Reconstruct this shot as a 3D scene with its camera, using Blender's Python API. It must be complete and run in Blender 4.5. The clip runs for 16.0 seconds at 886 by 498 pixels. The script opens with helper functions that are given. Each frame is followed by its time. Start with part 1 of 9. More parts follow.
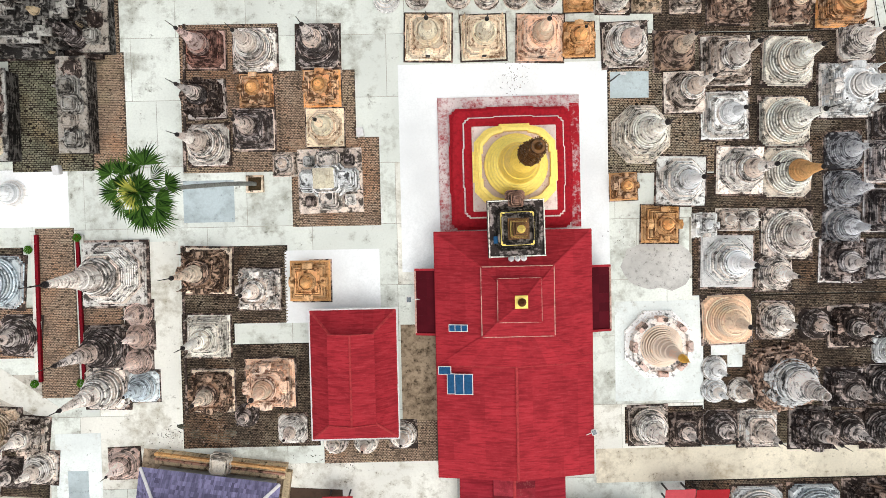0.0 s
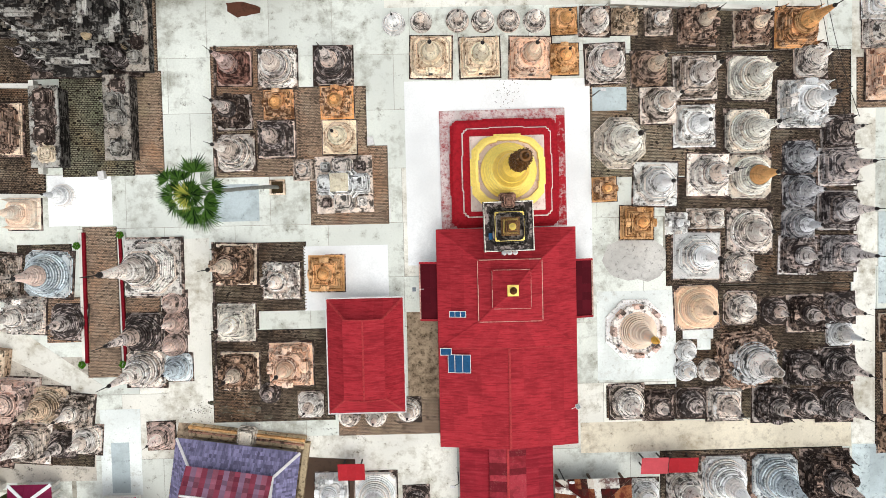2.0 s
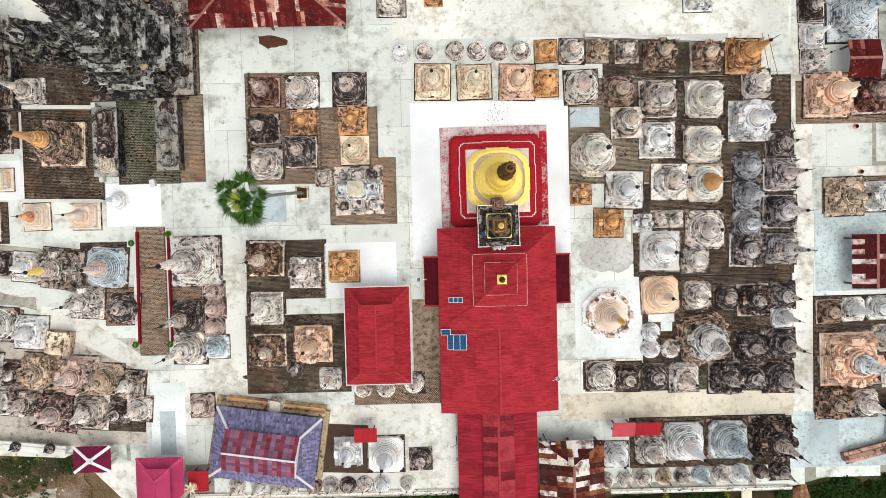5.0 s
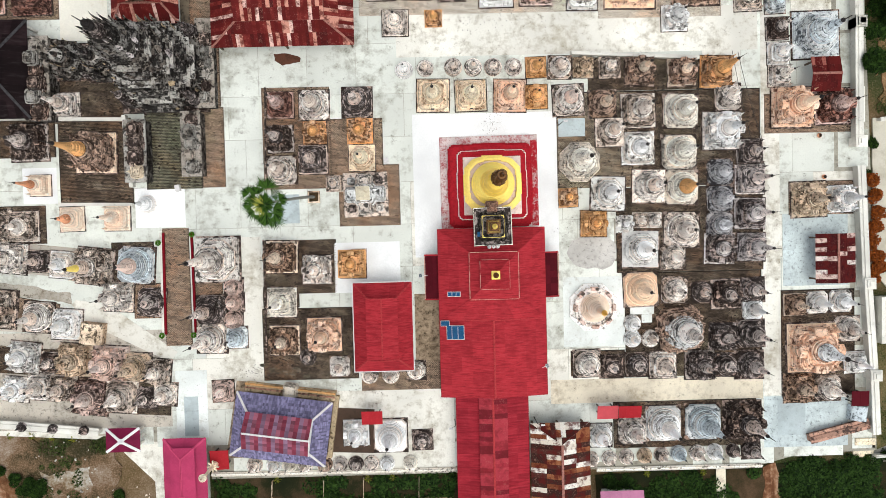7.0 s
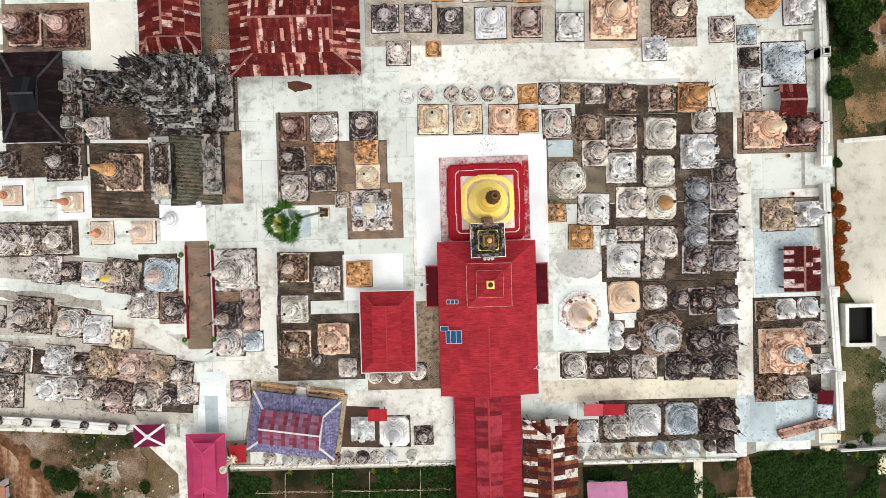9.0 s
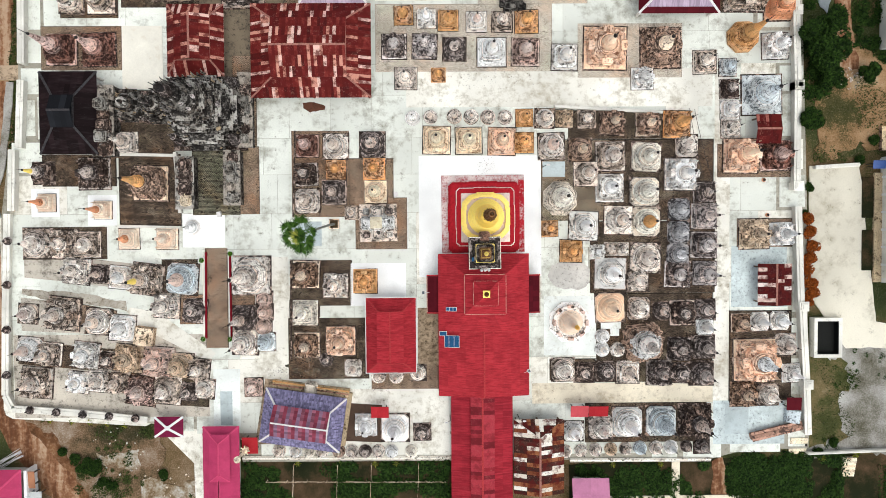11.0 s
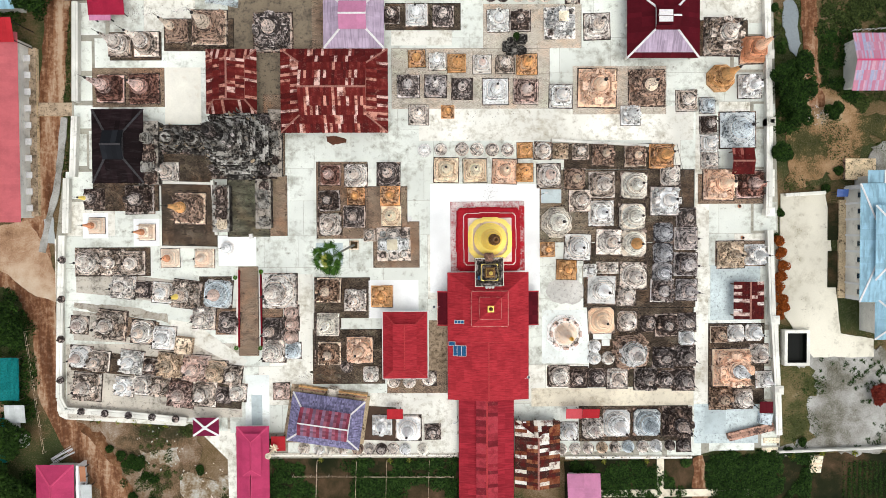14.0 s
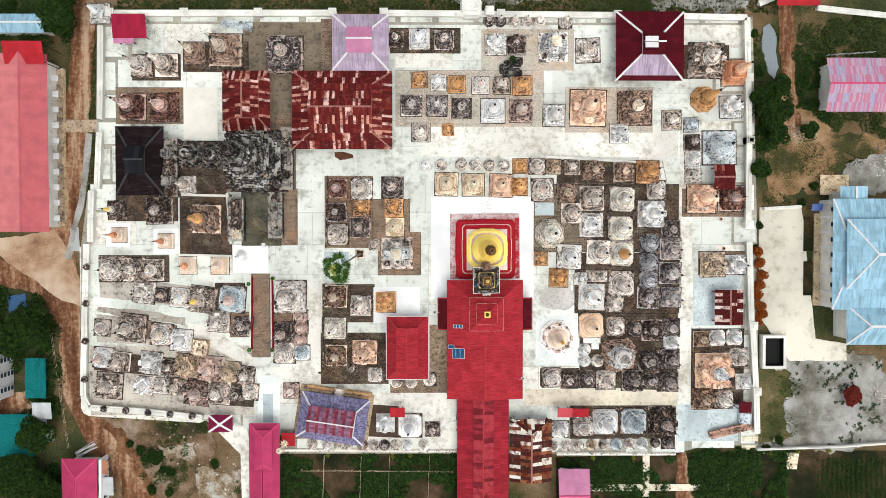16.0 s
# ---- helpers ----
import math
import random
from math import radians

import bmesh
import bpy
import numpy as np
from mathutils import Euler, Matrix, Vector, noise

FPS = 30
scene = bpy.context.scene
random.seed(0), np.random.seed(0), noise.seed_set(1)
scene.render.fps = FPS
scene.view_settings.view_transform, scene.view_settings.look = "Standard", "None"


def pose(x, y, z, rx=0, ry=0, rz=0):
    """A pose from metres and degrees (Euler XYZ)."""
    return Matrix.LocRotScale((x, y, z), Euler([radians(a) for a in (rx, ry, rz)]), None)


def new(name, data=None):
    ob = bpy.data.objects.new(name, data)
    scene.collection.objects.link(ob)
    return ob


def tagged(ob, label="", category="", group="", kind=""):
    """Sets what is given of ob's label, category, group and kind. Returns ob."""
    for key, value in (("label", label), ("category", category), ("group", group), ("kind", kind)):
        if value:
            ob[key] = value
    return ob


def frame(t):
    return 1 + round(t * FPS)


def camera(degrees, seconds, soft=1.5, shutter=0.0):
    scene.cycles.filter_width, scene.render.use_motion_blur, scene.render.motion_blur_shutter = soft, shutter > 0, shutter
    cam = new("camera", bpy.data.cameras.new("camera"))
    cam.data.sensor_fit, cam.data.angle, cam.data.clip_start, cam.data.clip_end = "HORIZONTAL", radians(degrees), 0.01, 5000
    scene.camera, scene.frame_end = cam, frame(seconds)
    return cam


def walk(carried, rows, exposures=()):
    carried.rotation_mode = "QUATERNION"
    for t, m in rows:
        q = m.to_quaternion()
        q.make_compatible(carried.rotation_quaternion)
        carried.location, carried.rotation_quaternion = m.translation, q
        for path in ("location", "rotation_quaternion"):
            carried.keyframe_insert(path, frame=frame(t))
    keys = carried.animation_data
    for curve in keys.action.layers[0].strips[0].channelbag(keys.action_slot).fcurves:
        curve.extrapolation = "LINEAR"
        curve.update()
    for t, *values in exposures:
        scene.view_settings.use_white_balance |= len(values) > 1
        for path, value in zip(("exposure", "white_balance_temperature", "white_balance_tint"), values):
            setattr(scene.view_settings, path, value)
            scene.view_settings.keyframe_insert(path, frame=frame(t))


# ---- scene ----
cam = camera(62.0, 16.0, 0.6)
# seconds, place in metres, turns in degrees: a drone that climbs straight up, looking down
ROWS = [
    (0.0, -0.000, -0.000, 65.240, -2.381, -0.734, -1.214),
    (0.5, -0.033, -0.125, 67.317, -2.352, -0.729, -1.228),
    (1.0, -0.066, -0.123, 69.355, -2.323, -0.725, -1.242),
    (1.5, -0.131, -0.186, 71.395, -2.294, -0.721, -1.257),
    (2.0, -0.208, -0.211, 73.468, -2.265, -0.717, -1.266),
    (2.5, -0.231, -0.216, 75.600, -2.236, -0.712, -1.276),
    (3.0, -0.300, -0.243, 77.758, -2.207, -0.708, -1.300),
    (3.5, -0.339, -0.280, 79.790, -2.178, -0.704, -1.323),
    (4.0, -0.338, -0.327, 81.897, -2.150, -0.700, -1.343),
    (6.5, -0.359, -0.416, 92.256, -2.005, -0.678, -1.420),
    (7.0, -0.348, -0.422, 94.295, -1.977, -0.674, -1.454),
    (7.5, -0.350, -0.433, 96.380, -1.948, -0.669, -1.494),
    (8.0, -0.339, -0.402, 98.473, -1.919, -0.665, -1.517),
    (8.5, -0.299, 0.125, 100.621, -1.890, -0.660, -1.510),
    (9.0, -0.290, 1.213, 102.684, -1.862, -0.655, -1.477),
    (11.5, -0.640, 3.117, 113.175, -1.718, -0.629, -0.163),
    (12.0, -1.273, 3.492, 115.345, -1.689, -0.624, -0.122),
    (12.5, -1.766, 3.715, 117.422, -1.660, -0.618, -0.143),
    (13.0, -1.869, 3.814, 119.483, -1.632, -0.613, -0.198),
    (13.5, -1.953, 4.776, 121.578, -1.603, -0.608, -0.235),
    (14.0, -1.983, 6.010, 123.670, -1.574, -0.602, -0.238),
    (14.5, -2.033, 6.675, 125.784, -1.546, -0.597, -0.199),
    (15.0, -1.992, 6.780, 127.854, -1.517, -0.591, -0.131),
    (15.5, -1.985, 7.286, 129.956, -1.488, -0.586, -0.063),
    (16.0, -2.051, 7.579, 132.031, -1.460, -0.580, -0.000),
]
walk(cam, [(t, pose(x, y, z, a, b, c)) for t, x, y, z, a, b, c in ROWS], ((0.0, 0.26, 6500, 6), (7.0, 0.26, 6500, 6), (12.0, 0.31, 6500, 6), (16.0, 0.34, 6500, 6)))

# ---------------------------------------------------------------- light
SUN_UP = 72
SUN_ROUND = 150
SUN = 0.7
SUN_WIDE = 60
SKY = 0.15
world = bpy.data.worlds.new("overcast_sky")
scene.world = world
world.use_nodes = True
wn = world.node_tree
sky = wn.nodes.new("ShaderNodeTexSky")
sky.sky_type, sky.sun_disc = "NISHITA", False
sky.sun_elevation, sky.sun_rotation = radians(SUN_UP), radians(SUN_ROUND)
sky.dust_density, sky.ozone_density = 4.0, 1.0
wn.nodes["Background"].inputs[1].default_value = SKY
cloud = wn.nodes.new("ShaderNodeHueSaturation")
cloud.inputs["Saturation"].default_value = 0.3
wn.links.new(sky.outputs[0], cloud.inputs["Color"])
wn.links.new(cloud.outputs[0], wn.nodes["Background"].inputs[0])
sun = new("sun", bpy.data.lights.new("sun", "SUN"))
sun.data.energy, sun.data.angle, sun.data.color = SUN, radians(SUN_WIDE), (1.0, 0.96, 0.9)
sun.rotation_euler = (radians(90 - SUN_UP), 0, radians(180 - SUN_ROUND))


# ---------------------------------------------------------------- materials
def nodes_of(name, rough=0.85, metal=0.0):
    m = bpy.data.materials.new(name)
    m.use_nodes = True
    t = m.node_tree
    b = t.nodes["Principled BSDF"]
    b.inputs["Roughness"].default_value = rough
    b.inputs["Metallic"].default_value = metal
    b.inputs["Specular IOR Level"].default_value = 0.5 if rough < 0.5 else 0.05
    return m, t, b


def node(t, kind, links=(), operation=""):
    n = t.nodes.new(kind)
    if operation:
        n.operation = operation
    for socket, source in links:
        if isinstance(source, bpy.types.NodeSocket):
            t.links.new(source, n.inputs[socket])
        else:
            n.inputs[socket].default_value = source
    return n


def noise_at(t, scale, detail=4.0, where=None, rough=0.55):
    where = where or node(t, "ShaderNodeNewGeometry").outputs["Position"]
    return node(t, "ShaderNodeTexNoise", [("Vector", where), ("Scale", scale), ("Detail", detail), ("Roughness", rough)]).outputs["Fac"]


def steps(t, fac, low, high, to_low=0.0, to_high=1.0):
    return node(t, "ShaderNodeMapRange", [("Value", fac), ("From Min", low), ("From Max", high), ("To Min", to_low), ("To Max", to_high)]).outputs["Result"]


def mixed(t, fac, a, b, blend="MIX"):
    n = node(t, "ShaderNodeMix")
    n.data_type, n.blend_type = "RGBA", blend
    for k, v in ((0, fac), (6, a), (7, b)):
        if isinstance(v, bpy.types.NodeSocket):
            t.links.new(v, n.inputs[k])
        else:
            n.inputs[k].default_value = v if k == 0 else (*v, 1.0)
    return n.outputs[2]


def math_of(t, op, a, b):
    return node(t, "ShaderNodeMath", [(0, a), (1, b)], operation=op).outputs[0]


def bumped(t, b, height, strength=0.5, far=0.03):
    n = node(t, "ShaderNodeBump", [("Height", height), ("Strength", strength), ("Distance", far)])
    t.links.new(n.outputs[0], b.inputs["Normal"])


def plaster(name, colour, mould=0.45, stain=(0.032, 0.026, 0.023), second=None, rough=0.9):
    """Lime plaster over brick, weathered: tints that differ from one to the next, rain streaks, mould in blotches and round the mouldings."""
    m, t, b = nodes_of(name, rough)
    place = node(t, "ShaderNodeNewGeometry").outputs["Position"]
    rnd = node(t, "ShaderNodeObjectInfo").outputs["Random"]
    other = math_of(t, "FRACT", math_of(t, "MULTIPLY", rnd, 7.31), 0.0)
    base = mixed(t, 1.0, tuple(min(0.95, 1.12 * c + 0.02) for c in colour), steps(t, rnd, 0, 1, 0.6, 1.36), "MULTIPLY")
    warm = tuple(min(0.92, c * k) for c, k in zip(colour, (1.06, 0.84, 0.7)))
    cool = tuple(min(0.92, c * k) for c, k in zip(colour, (0.9, 0.94, 1.0)))
    base = mixed(t, steps(t, other, 0.5, 1.0, 0, 0.55), base, warm)
    base = mixed(t, steps(t, other, 0.35, 0.0, 0, 0.35), base, cool)
    big = noise_at(t, 0.55, 4, place, 0.6)
    mid = noise_at(t, 2.3, 6, place, 0.62)
    fine = noise_at(t, 8.0, 3, place, 0.6)
    squeeze = node(t, "ShaderNodeVectorMath", [(0, place), (1, (1.0, 1.0, 5.0))], operation="MULTIPLY").outputs[0]
    bands = noise_at(t, 1.0, 3, squeeze, 0.6)
    pull = node(t, "ShaderNodeVectorMath", [(0, place), (1, (4.5, 4.5, 0.5))], operation="MULTIPLY").outputs[0]
    streaks = noise_at(t, 1.0, 4, pull, 0.6)
    second = second or tuple(0.55 * c + 0.03 for c in colour)
    base = mixed(t, steps(t, big, 0.46, 0.62, 0, 0.65), base, second)
    base = mixed(t, steps(t, streaks, 0.53, 0.64, 0, 0.6), base, tuple(0.62 * c for c in second))
    base = mixed(t, steps(t, fine, 0.52, 0.7, 0.0, 0.4), base, tuple(min(0.92, 1.2 * c + 0.05) for c in colour))
    dirt = math_of(t, "ADD", math_of(t, "MULTIPLY", bands, 0.6), math_of(t, "MULTIPLY", mid, 0.6))
    dirt = math_of(t, "ADD", dirt, math_of(t, "MULTIPLY", big, 0.2))
    dirt = math_of(t, "ADD", dirt, math_of(t, "MULTIPLY", streaks, 0.2))
    base = mixed(t, steps(t, fine, 0.44, 0.3, 0.0, 0.35), base, tuple(0.4 * c for c in second))
    edge = 0.985 - 0.36 * mould
    base = mixed(t, steps(t, dirt, edge - 0.02, edge + 0.07, 0.0, 0.92), base, stain)
    t.links.new(base, b.inputs["Base Color"])
    bumped(t, b, math_of(t, "ADD", fine, mid), 0.6, 0.06)
    return m


def concrete(name, colour, mould=0.3, scale=0.25, stain=(0.2, 0.19, 0.16), vary=0.12, rough=0.85):
    m, t, b = nodes_of(name, rough)
    place = node(t, "ShaderNodeNewGeometry").outputs["Position"]
    rnd = node(t, "ShaderNodeObjectInfo").outputs["Random"]
    base = mixed(t, 1.0, colour, steps(t, rnd, 0, 1, 1 - vary, 1 + vary), "MULTIPLY")
    big = noise_at(t, scale, 7, place, 0.68)
    mid = noise_at(t, scale * 5, 6, place, 0.7)
    fine = noise_at(t, 6.0, 4, place, 0.6)
    broad = noise_at(t, scale * 0.35, 3, place, 0.5)
    base = mixed(t, 1.0, base, steps(t, broad, 0.36, 0.62, 0.74, 1.08), "MULTIPLY")
    base = mixed(t, steps(t, big, 0.44, 0.66, 0, 0.7), base, tuple(0.78 * c for c in colour))
    base = mixed(t, steps(t, fine, 0.4, 0.7, 0, 0.35), base, tuple(0.7 * c for c in colour))
    spots = math_of(t, "ADD", math_of(t, "MULTIPLY", big, 0.7), math_of(t, "MULTIPLY", mid, 0.6))
    base = mixed(t, steps(t, spots, 0.80 - 0.35 * mould, 0.94 - 0.3 * mould, 0, 0.85), base, stain)
    drips = math_of(t, "ADD", math_of(t, "MULTIPLY", mid, 0.6), math_of(t, "MULTIPLY", fine, 0.4))
    base = mixed(t, steps(t, drips, 0.72 - 0.3 * mould, 0.8 - 0.3 * mould, 0, min(0.8, 2.0 * mould)), base, tuple(0.4 * c for c in stain))
    t.links.new(base, b.inputs["Base Color"])
    bumped(t, b, fine, 0.25, 0.02)
    return m


def sheet_metal(name, colour, rust=0.0, rust_colour=(0.2, 0.06, 0.03), rough=0.5, vary=0.2, streak=(1.0, 1.0, 1.0), metal=0.0):
    """Painted corrugated roofing: every sheet its own tint, streaks along the fall, rust in blotches."""
    m, t, b = nodes_of(name, rough, metal)
    geo = node(t, "ShaderNodeNewGeometry")
    place = geo.outputs["Position"]
    rnd = math_of(t, "FRACT", math_of(t, "ADD", geo.outputs["Random Per Island"], node(t, "ShaderNodeObjectInfo").outputs["Random"]), 0.0)
    base = mixed(t, 1.0, colour, steps(t, rnd, 0, 1, 1 - vary, 1 + vary), "MULTIPLY")
    big = noise_at(t, 0.5, 6, place, 0.65)
    fine = noise_at(t, 5.0, 5, place, 0.65)
    base = mixed(t, steps(t, big, 0.42, 0.68, 0, 0.55), base, tuple(0.62 * c for c in colour))
    base = mixed(t, steps(t, fine, 0.52, 0.75, 0, 0.3), base, tuple(min(1, 1.25 * c + 0.03 * min(1, 3 * max(colour))) for c in colour))
    if streak[0] != streak[1]:
        pull = node(t, "ShaderNodeVectorMath", [(0, place), (1, streak)], operation="MULTIPLY").outputs[0]
        lines_of = noise_at(t, 1.0, 4, pull, 0.6)
        base = mixed(t, steps(t, lines_of, 0.5, 0.62, 0, 0.6), base, tuple(0.5 * c for c in colour))
        base = mixed(t, steps(t, lines_of, 0.45, 0.32, 0, 0.3), base, tuple(min(1, 1.3 * c + 0.03) for c in colour))
    if rust:
        amount = math_of(t, "ADD", math_of(t, "MULTIPLY", big, 0.6), math_of(t, "MULTIPLY", fine, 0.4))
        base = mixed(t, steps(t, amount, 0.68 - 0.35 * rust, 0.8 - 0.35 * rust, 0, 0.9), base, rust_colour)
    t.links.new(base, b.inputs["Base Color"])
    bumped(t, b, fine, 0.2, 0.01)
    return m


def patchwork(name, colours, wear=0.85):
    """Old roofing sheets of several colours, picked at random for each sheet, with rust."""
    m, t, b = nodes_of(name, 0.7)
    rnd = node(t, "ShaderNodeObjectInfo").outputs["Random"]
    ramp = node(t, "ShaderNodeValToRGB", [("Fac", rnd)])
    ramp.color_ramp.interpolation = "CONSTANT"
    while len(ramp.color_ramp.elements) < len(colours):
        ramp.color_ramp.elements.new(0.5)
    for i, c in enumerate(colours):
        e = ramp.color_ramp.elements[i]
        e.position, e.color = i / len(colours), (*c, 1)
    place = node(t, "ShaderNodeNewGeometry").outputs["Position"]
    big, fine = noise_at(t, 0.9, 6, place, 0.7), noise_at(t, 6.0, 5, place, 0.7)
    base = mixed(t, steps(t, big, 0.47, 0.58, 0, wear), ramp.outputs[0], (0.09, 0.011, 0.01))
    base = mixed(t, steps(t, math_of(t, "ADD", math_of(t, "MULTIPLY", fine, 0.5), math_of(t, "MULTIPLY", big, -0.5)), 0.05, 0.12, 0, 0.35 * wear), base, (0.5, 0.26, 0.2))
    t.links.new(base, b.inputs["Base Color"])
    bumped(t, b, fine, 0.4, 0.02)
    return m


def pavers(name, a, b_col, mould=0.3):
    """Bricks of two clays, with moss, lime bloom and soot in broad patches."""
    m, t, b = nodes_of(name, 0.9)
    geo = node(t, "ShaderNodeNewGeometry")
    place = geo.outputs["Position"]
    base = mixed(t, geo.outputs["Random Per Island"], a, b_col)
    big, fine = noise_at(t, 0.5, 6, place, 0.65), noise_at(t, 7, 4, place, 0.6)
    broad = noise_at(t, 0.13, 4, place, 0.6)
    base = mixed(t, steps(t, broad, 0.5, 0.62, 0, 0.55), base, (a[0] * 1.15, a[1] * 0.82, a[2] * 0.6))
    base = mixed(t, steps(t, broad, 0.46, 0.36, 0, 0.6), base, (a[0] * 0.95, a[1] * 1.08, a[2] * 0.95))
    base = mixed(t, steps(t, big, 0.46, 0.34, 0, 0.4), base, (0.42, 0.37, 0.29))
    base = mixed(t, steps(t, big, 0.62 - 0.3 * mould, 0.8 - 0.3 * mould, 0, 0.8), base, (0.034, 0.027, 0.022))
    base = mixed(t, steps(t, fine, 0.5, 0.75, 0, 0.5), base, tuple(1.4 * c for c in a))
    t.links.new(base, b.inputs["Base Color"])
    bumped(t, b, fine, 0.4, 0.02)
    return m


def mottled(name, stops, scale=0.3, rough=0.95, bump=0.3, fine_scale=5.0, pull=(1.0, 1.0, 1.0)):
    """Earth, grass and rubble: a ramp of colours over noise of two sizes."""
    m, t, b = nodes_of(name, rough)
    place = node(t, "ShaderNodeNewGeometry").outputs["Position"]
    along = node(t, "ShaderNodeVectorMath", [(0, place), (1, pull)], operation="MULTIPLY").outputs[0]
    big, fine = noise_at(t, scale, 8, along, 0.66), noise_at(t, fine_scale, 5, place, 0.7)
    fac = math_of(t, "ADD", math_of(t, "MULTIPLY", big, 0.75), math_of(t, "MULTIPLY", fine, 0.25))
    ramp = node(t, "ShaderNodeValToRGB", [("Fac", steps(t, fac, 0.33, 0.68))])
    while len(ramp.color_ramp.elements) < len(stops):
        ramp.color_ramp.elements.new(0.5)
    for i, (p, c) in enumerate(stops):
        ramp.color_ramp.elements[i].position, ramp.color_ramp.elements[i].color = p, (*c, 1)
    base = mixed(t, steps(t, fine, 0.5, 0.8, 0, 0.22), ramp.outputs[0], (0.42, 0.36, 0.29))
    t.links.new(ramp.outputs[0] if fine_scale > 8 else base, b.inputs["Base Color"])
    bumped(t, b, fine, bump, 0.08)
    return m


def striped(name, colours):
    """Sheets of several faded paints, each sheet of one."""
    m, t, b = nodes_of(name, 0.6)
    geo = node(t, "ShaderNodeNewGeometry")
    ramp = node(t, "ShaderNodeValToRGB", [("Fac", geo.outputs["Random Per Island"])])
    ramp.color_ramp.interpolation = "CONSTANT"
    while len(ramp.color_ramp.elements) < len(colours):
        ramp.color_ramp.elements.new(0.5)
    for i, c in enumerate(colours):
        ramp.color_ramp.elements[i].position, ramp.color_ramp.elements[i].color = i / len(colours), (*c, 1)
    fine = noise_at(t, 2.5, 6, geo.outputs["Position"], 0.7)
    base = mixed(t, steps(t, fine, 0.45, 0.62, 0, 0.6), ramp.outputs[0], tuple(sum(c[i] for c in colours) / len(colours) * 0.8 for i in range(3)))
    t.links.new(base, b.inputs["Base Color"])
    return m


def plain(name, colour, rough=0.6, metal=0.0, grain=0.15):
    m, t, b = nodes_of(name, rough, metal)
    n = noise_at(t, 4.0, 5)
    base = mixed(t, steps(t, n, 0.4, 0.7), colour, tuple(c * (1 - grain) for c in colour))
    t.links.new(base, b.inputs["Base Color"])
    bumped(t, b, n, 0.15, 0.01)
    return m


def leafy(name, dark, light):
    m, t, b = nodes_of(name, 0.75)
    b.inputs["Specular IOR Level"].default_value = 0.08
    rnd = node(t, "ShaderNodeNewGeometry").outputs["Random Per Island"]
    t.links.new(mixed(t, rnd, dark, light), b.inputs["Base Color"])
    return m


WASH = {
    "dusk": plaster("dusky_plaster", (0.62, 0.57, 0.56), 0.54, (0.03, 0.025, 0.028), (0.3, 0.25, 0.24)),
    "grey": plaster("grey_plaster", (0.84, 0.785, 0.735), 0.47, second=(0.4, 0.31, 0.265)),
    "dark": plaster("dark_plaster", (0.5, 0.43, 0.41), 0.7, (0.022, 0.017, 0.016), (0.2, 0.15, 0.135)),
    "white": plaster("white_plaster", (0.86, 0.86, 0.85), 0.4, (0.12, 0.115, 0.11), (0.7, 0.69, 0.68)),
    "bright": plaster("fresh_whitewash", (0.88, 0.88, 0.87), 0.1, (0.4, 0.4, 0.4), (0.8, 0.8, 0.8)),
    "pink": plaster("pink_plaster", (0.66, 0.5, 0.44), 0.42),
    "cream": plaster("cream_plaster", (0.88, 0.74, 0.56), 0.22, (0.2, 0.1, 0.04)),
    "blush": plaster("blush_wash", (0.9, 0.74, 0.63), 0.05, (0.45, 0.28, 0.2), (0.88, 0.62, 0.46)),
    "stained": plaster("black_stained_white_plaster", (0.88, 0.86, 0.83), 0.48, (0.02, 0.02, 0.02), (0.6, 0.56, 0.52)),
    "pale": plaster("pale_plaster", (0.86, 0.81, 0.73), 0.33, (0.06, 0.05, 0.04), (0.6, 0.52, 0.44)),
    "tan": plaster("tan_plaster", (0.68, 0.55, 0.42), 0.46, (0.05, 0.036, 0.024), (0.44, 0.31, 0.2)),
    "honey": plaster("honey_plaster", (0.6, 0.46, 0.29), 0.35, (0.1, 0.07, 0.04)),
    "orange": plaster("orange_wash", (0.66, 0.4, 0.2), 0.42, (0.12, 0.05, 0.02), (0.55, 0.24, 0.06)),
    "terra": plaster("terracotta_wash", (0.7, 0.33, 0.18), 0.3, (0.12, 0.06, 0.04)),
    "peach": plaster("peach_wash", (0.86, 0.56, 0.4), 0.42, (0.17, 0.07, 0.04), (0.86, 0.72, 0.62)),
    "brick": plaster("bare_brick", (0.46, 0.26, 0.19), 0.45, (0.06, 0.04, 0.035)),
    "red": plaster("red_stained_plaster", (0.42, 0.24, 0.2), 0.5, (0.04, 0.02, 0.02), (0.5, 0.42, 0.38)),
    "brown": plaster("brown_stained_plaster", (0.48, 0.33, 0.25), 0.55, (0.03, 0.02, 0.017), (0.4, 0.3, 0.25)),
    "blue": plaster("blue_grey_plaster", (0.62, 0.69, 0.73), 0.4, (0.1, 0.115, 0.13), (0.4, 0.45, 0.5)),
    "slate": plaster("slate_plaster", (0.43, 0.43, 0.45), 0.5, (0.03, 0.026, 0.034)),
    "temple": plaster("sooty_temple_stone", (0.2, 0.185, 0.17), 0.66, (0.008, 0.007, 0.007), (0.085, 0.07, 0.06)),
    "apricot": plaster("apricot_wash", (0.93, 0.66, 0.5), 0.2, (0.5, 0.3, 0.2), (0.92, 0.62, 0.42)),
    "ledge": plaster("pale_ledge_stone", (0.35, 0.335, 0.31), 0.46, (0.016, 0.014, 0.014), (0.19, 0.16, 0.13)),
}
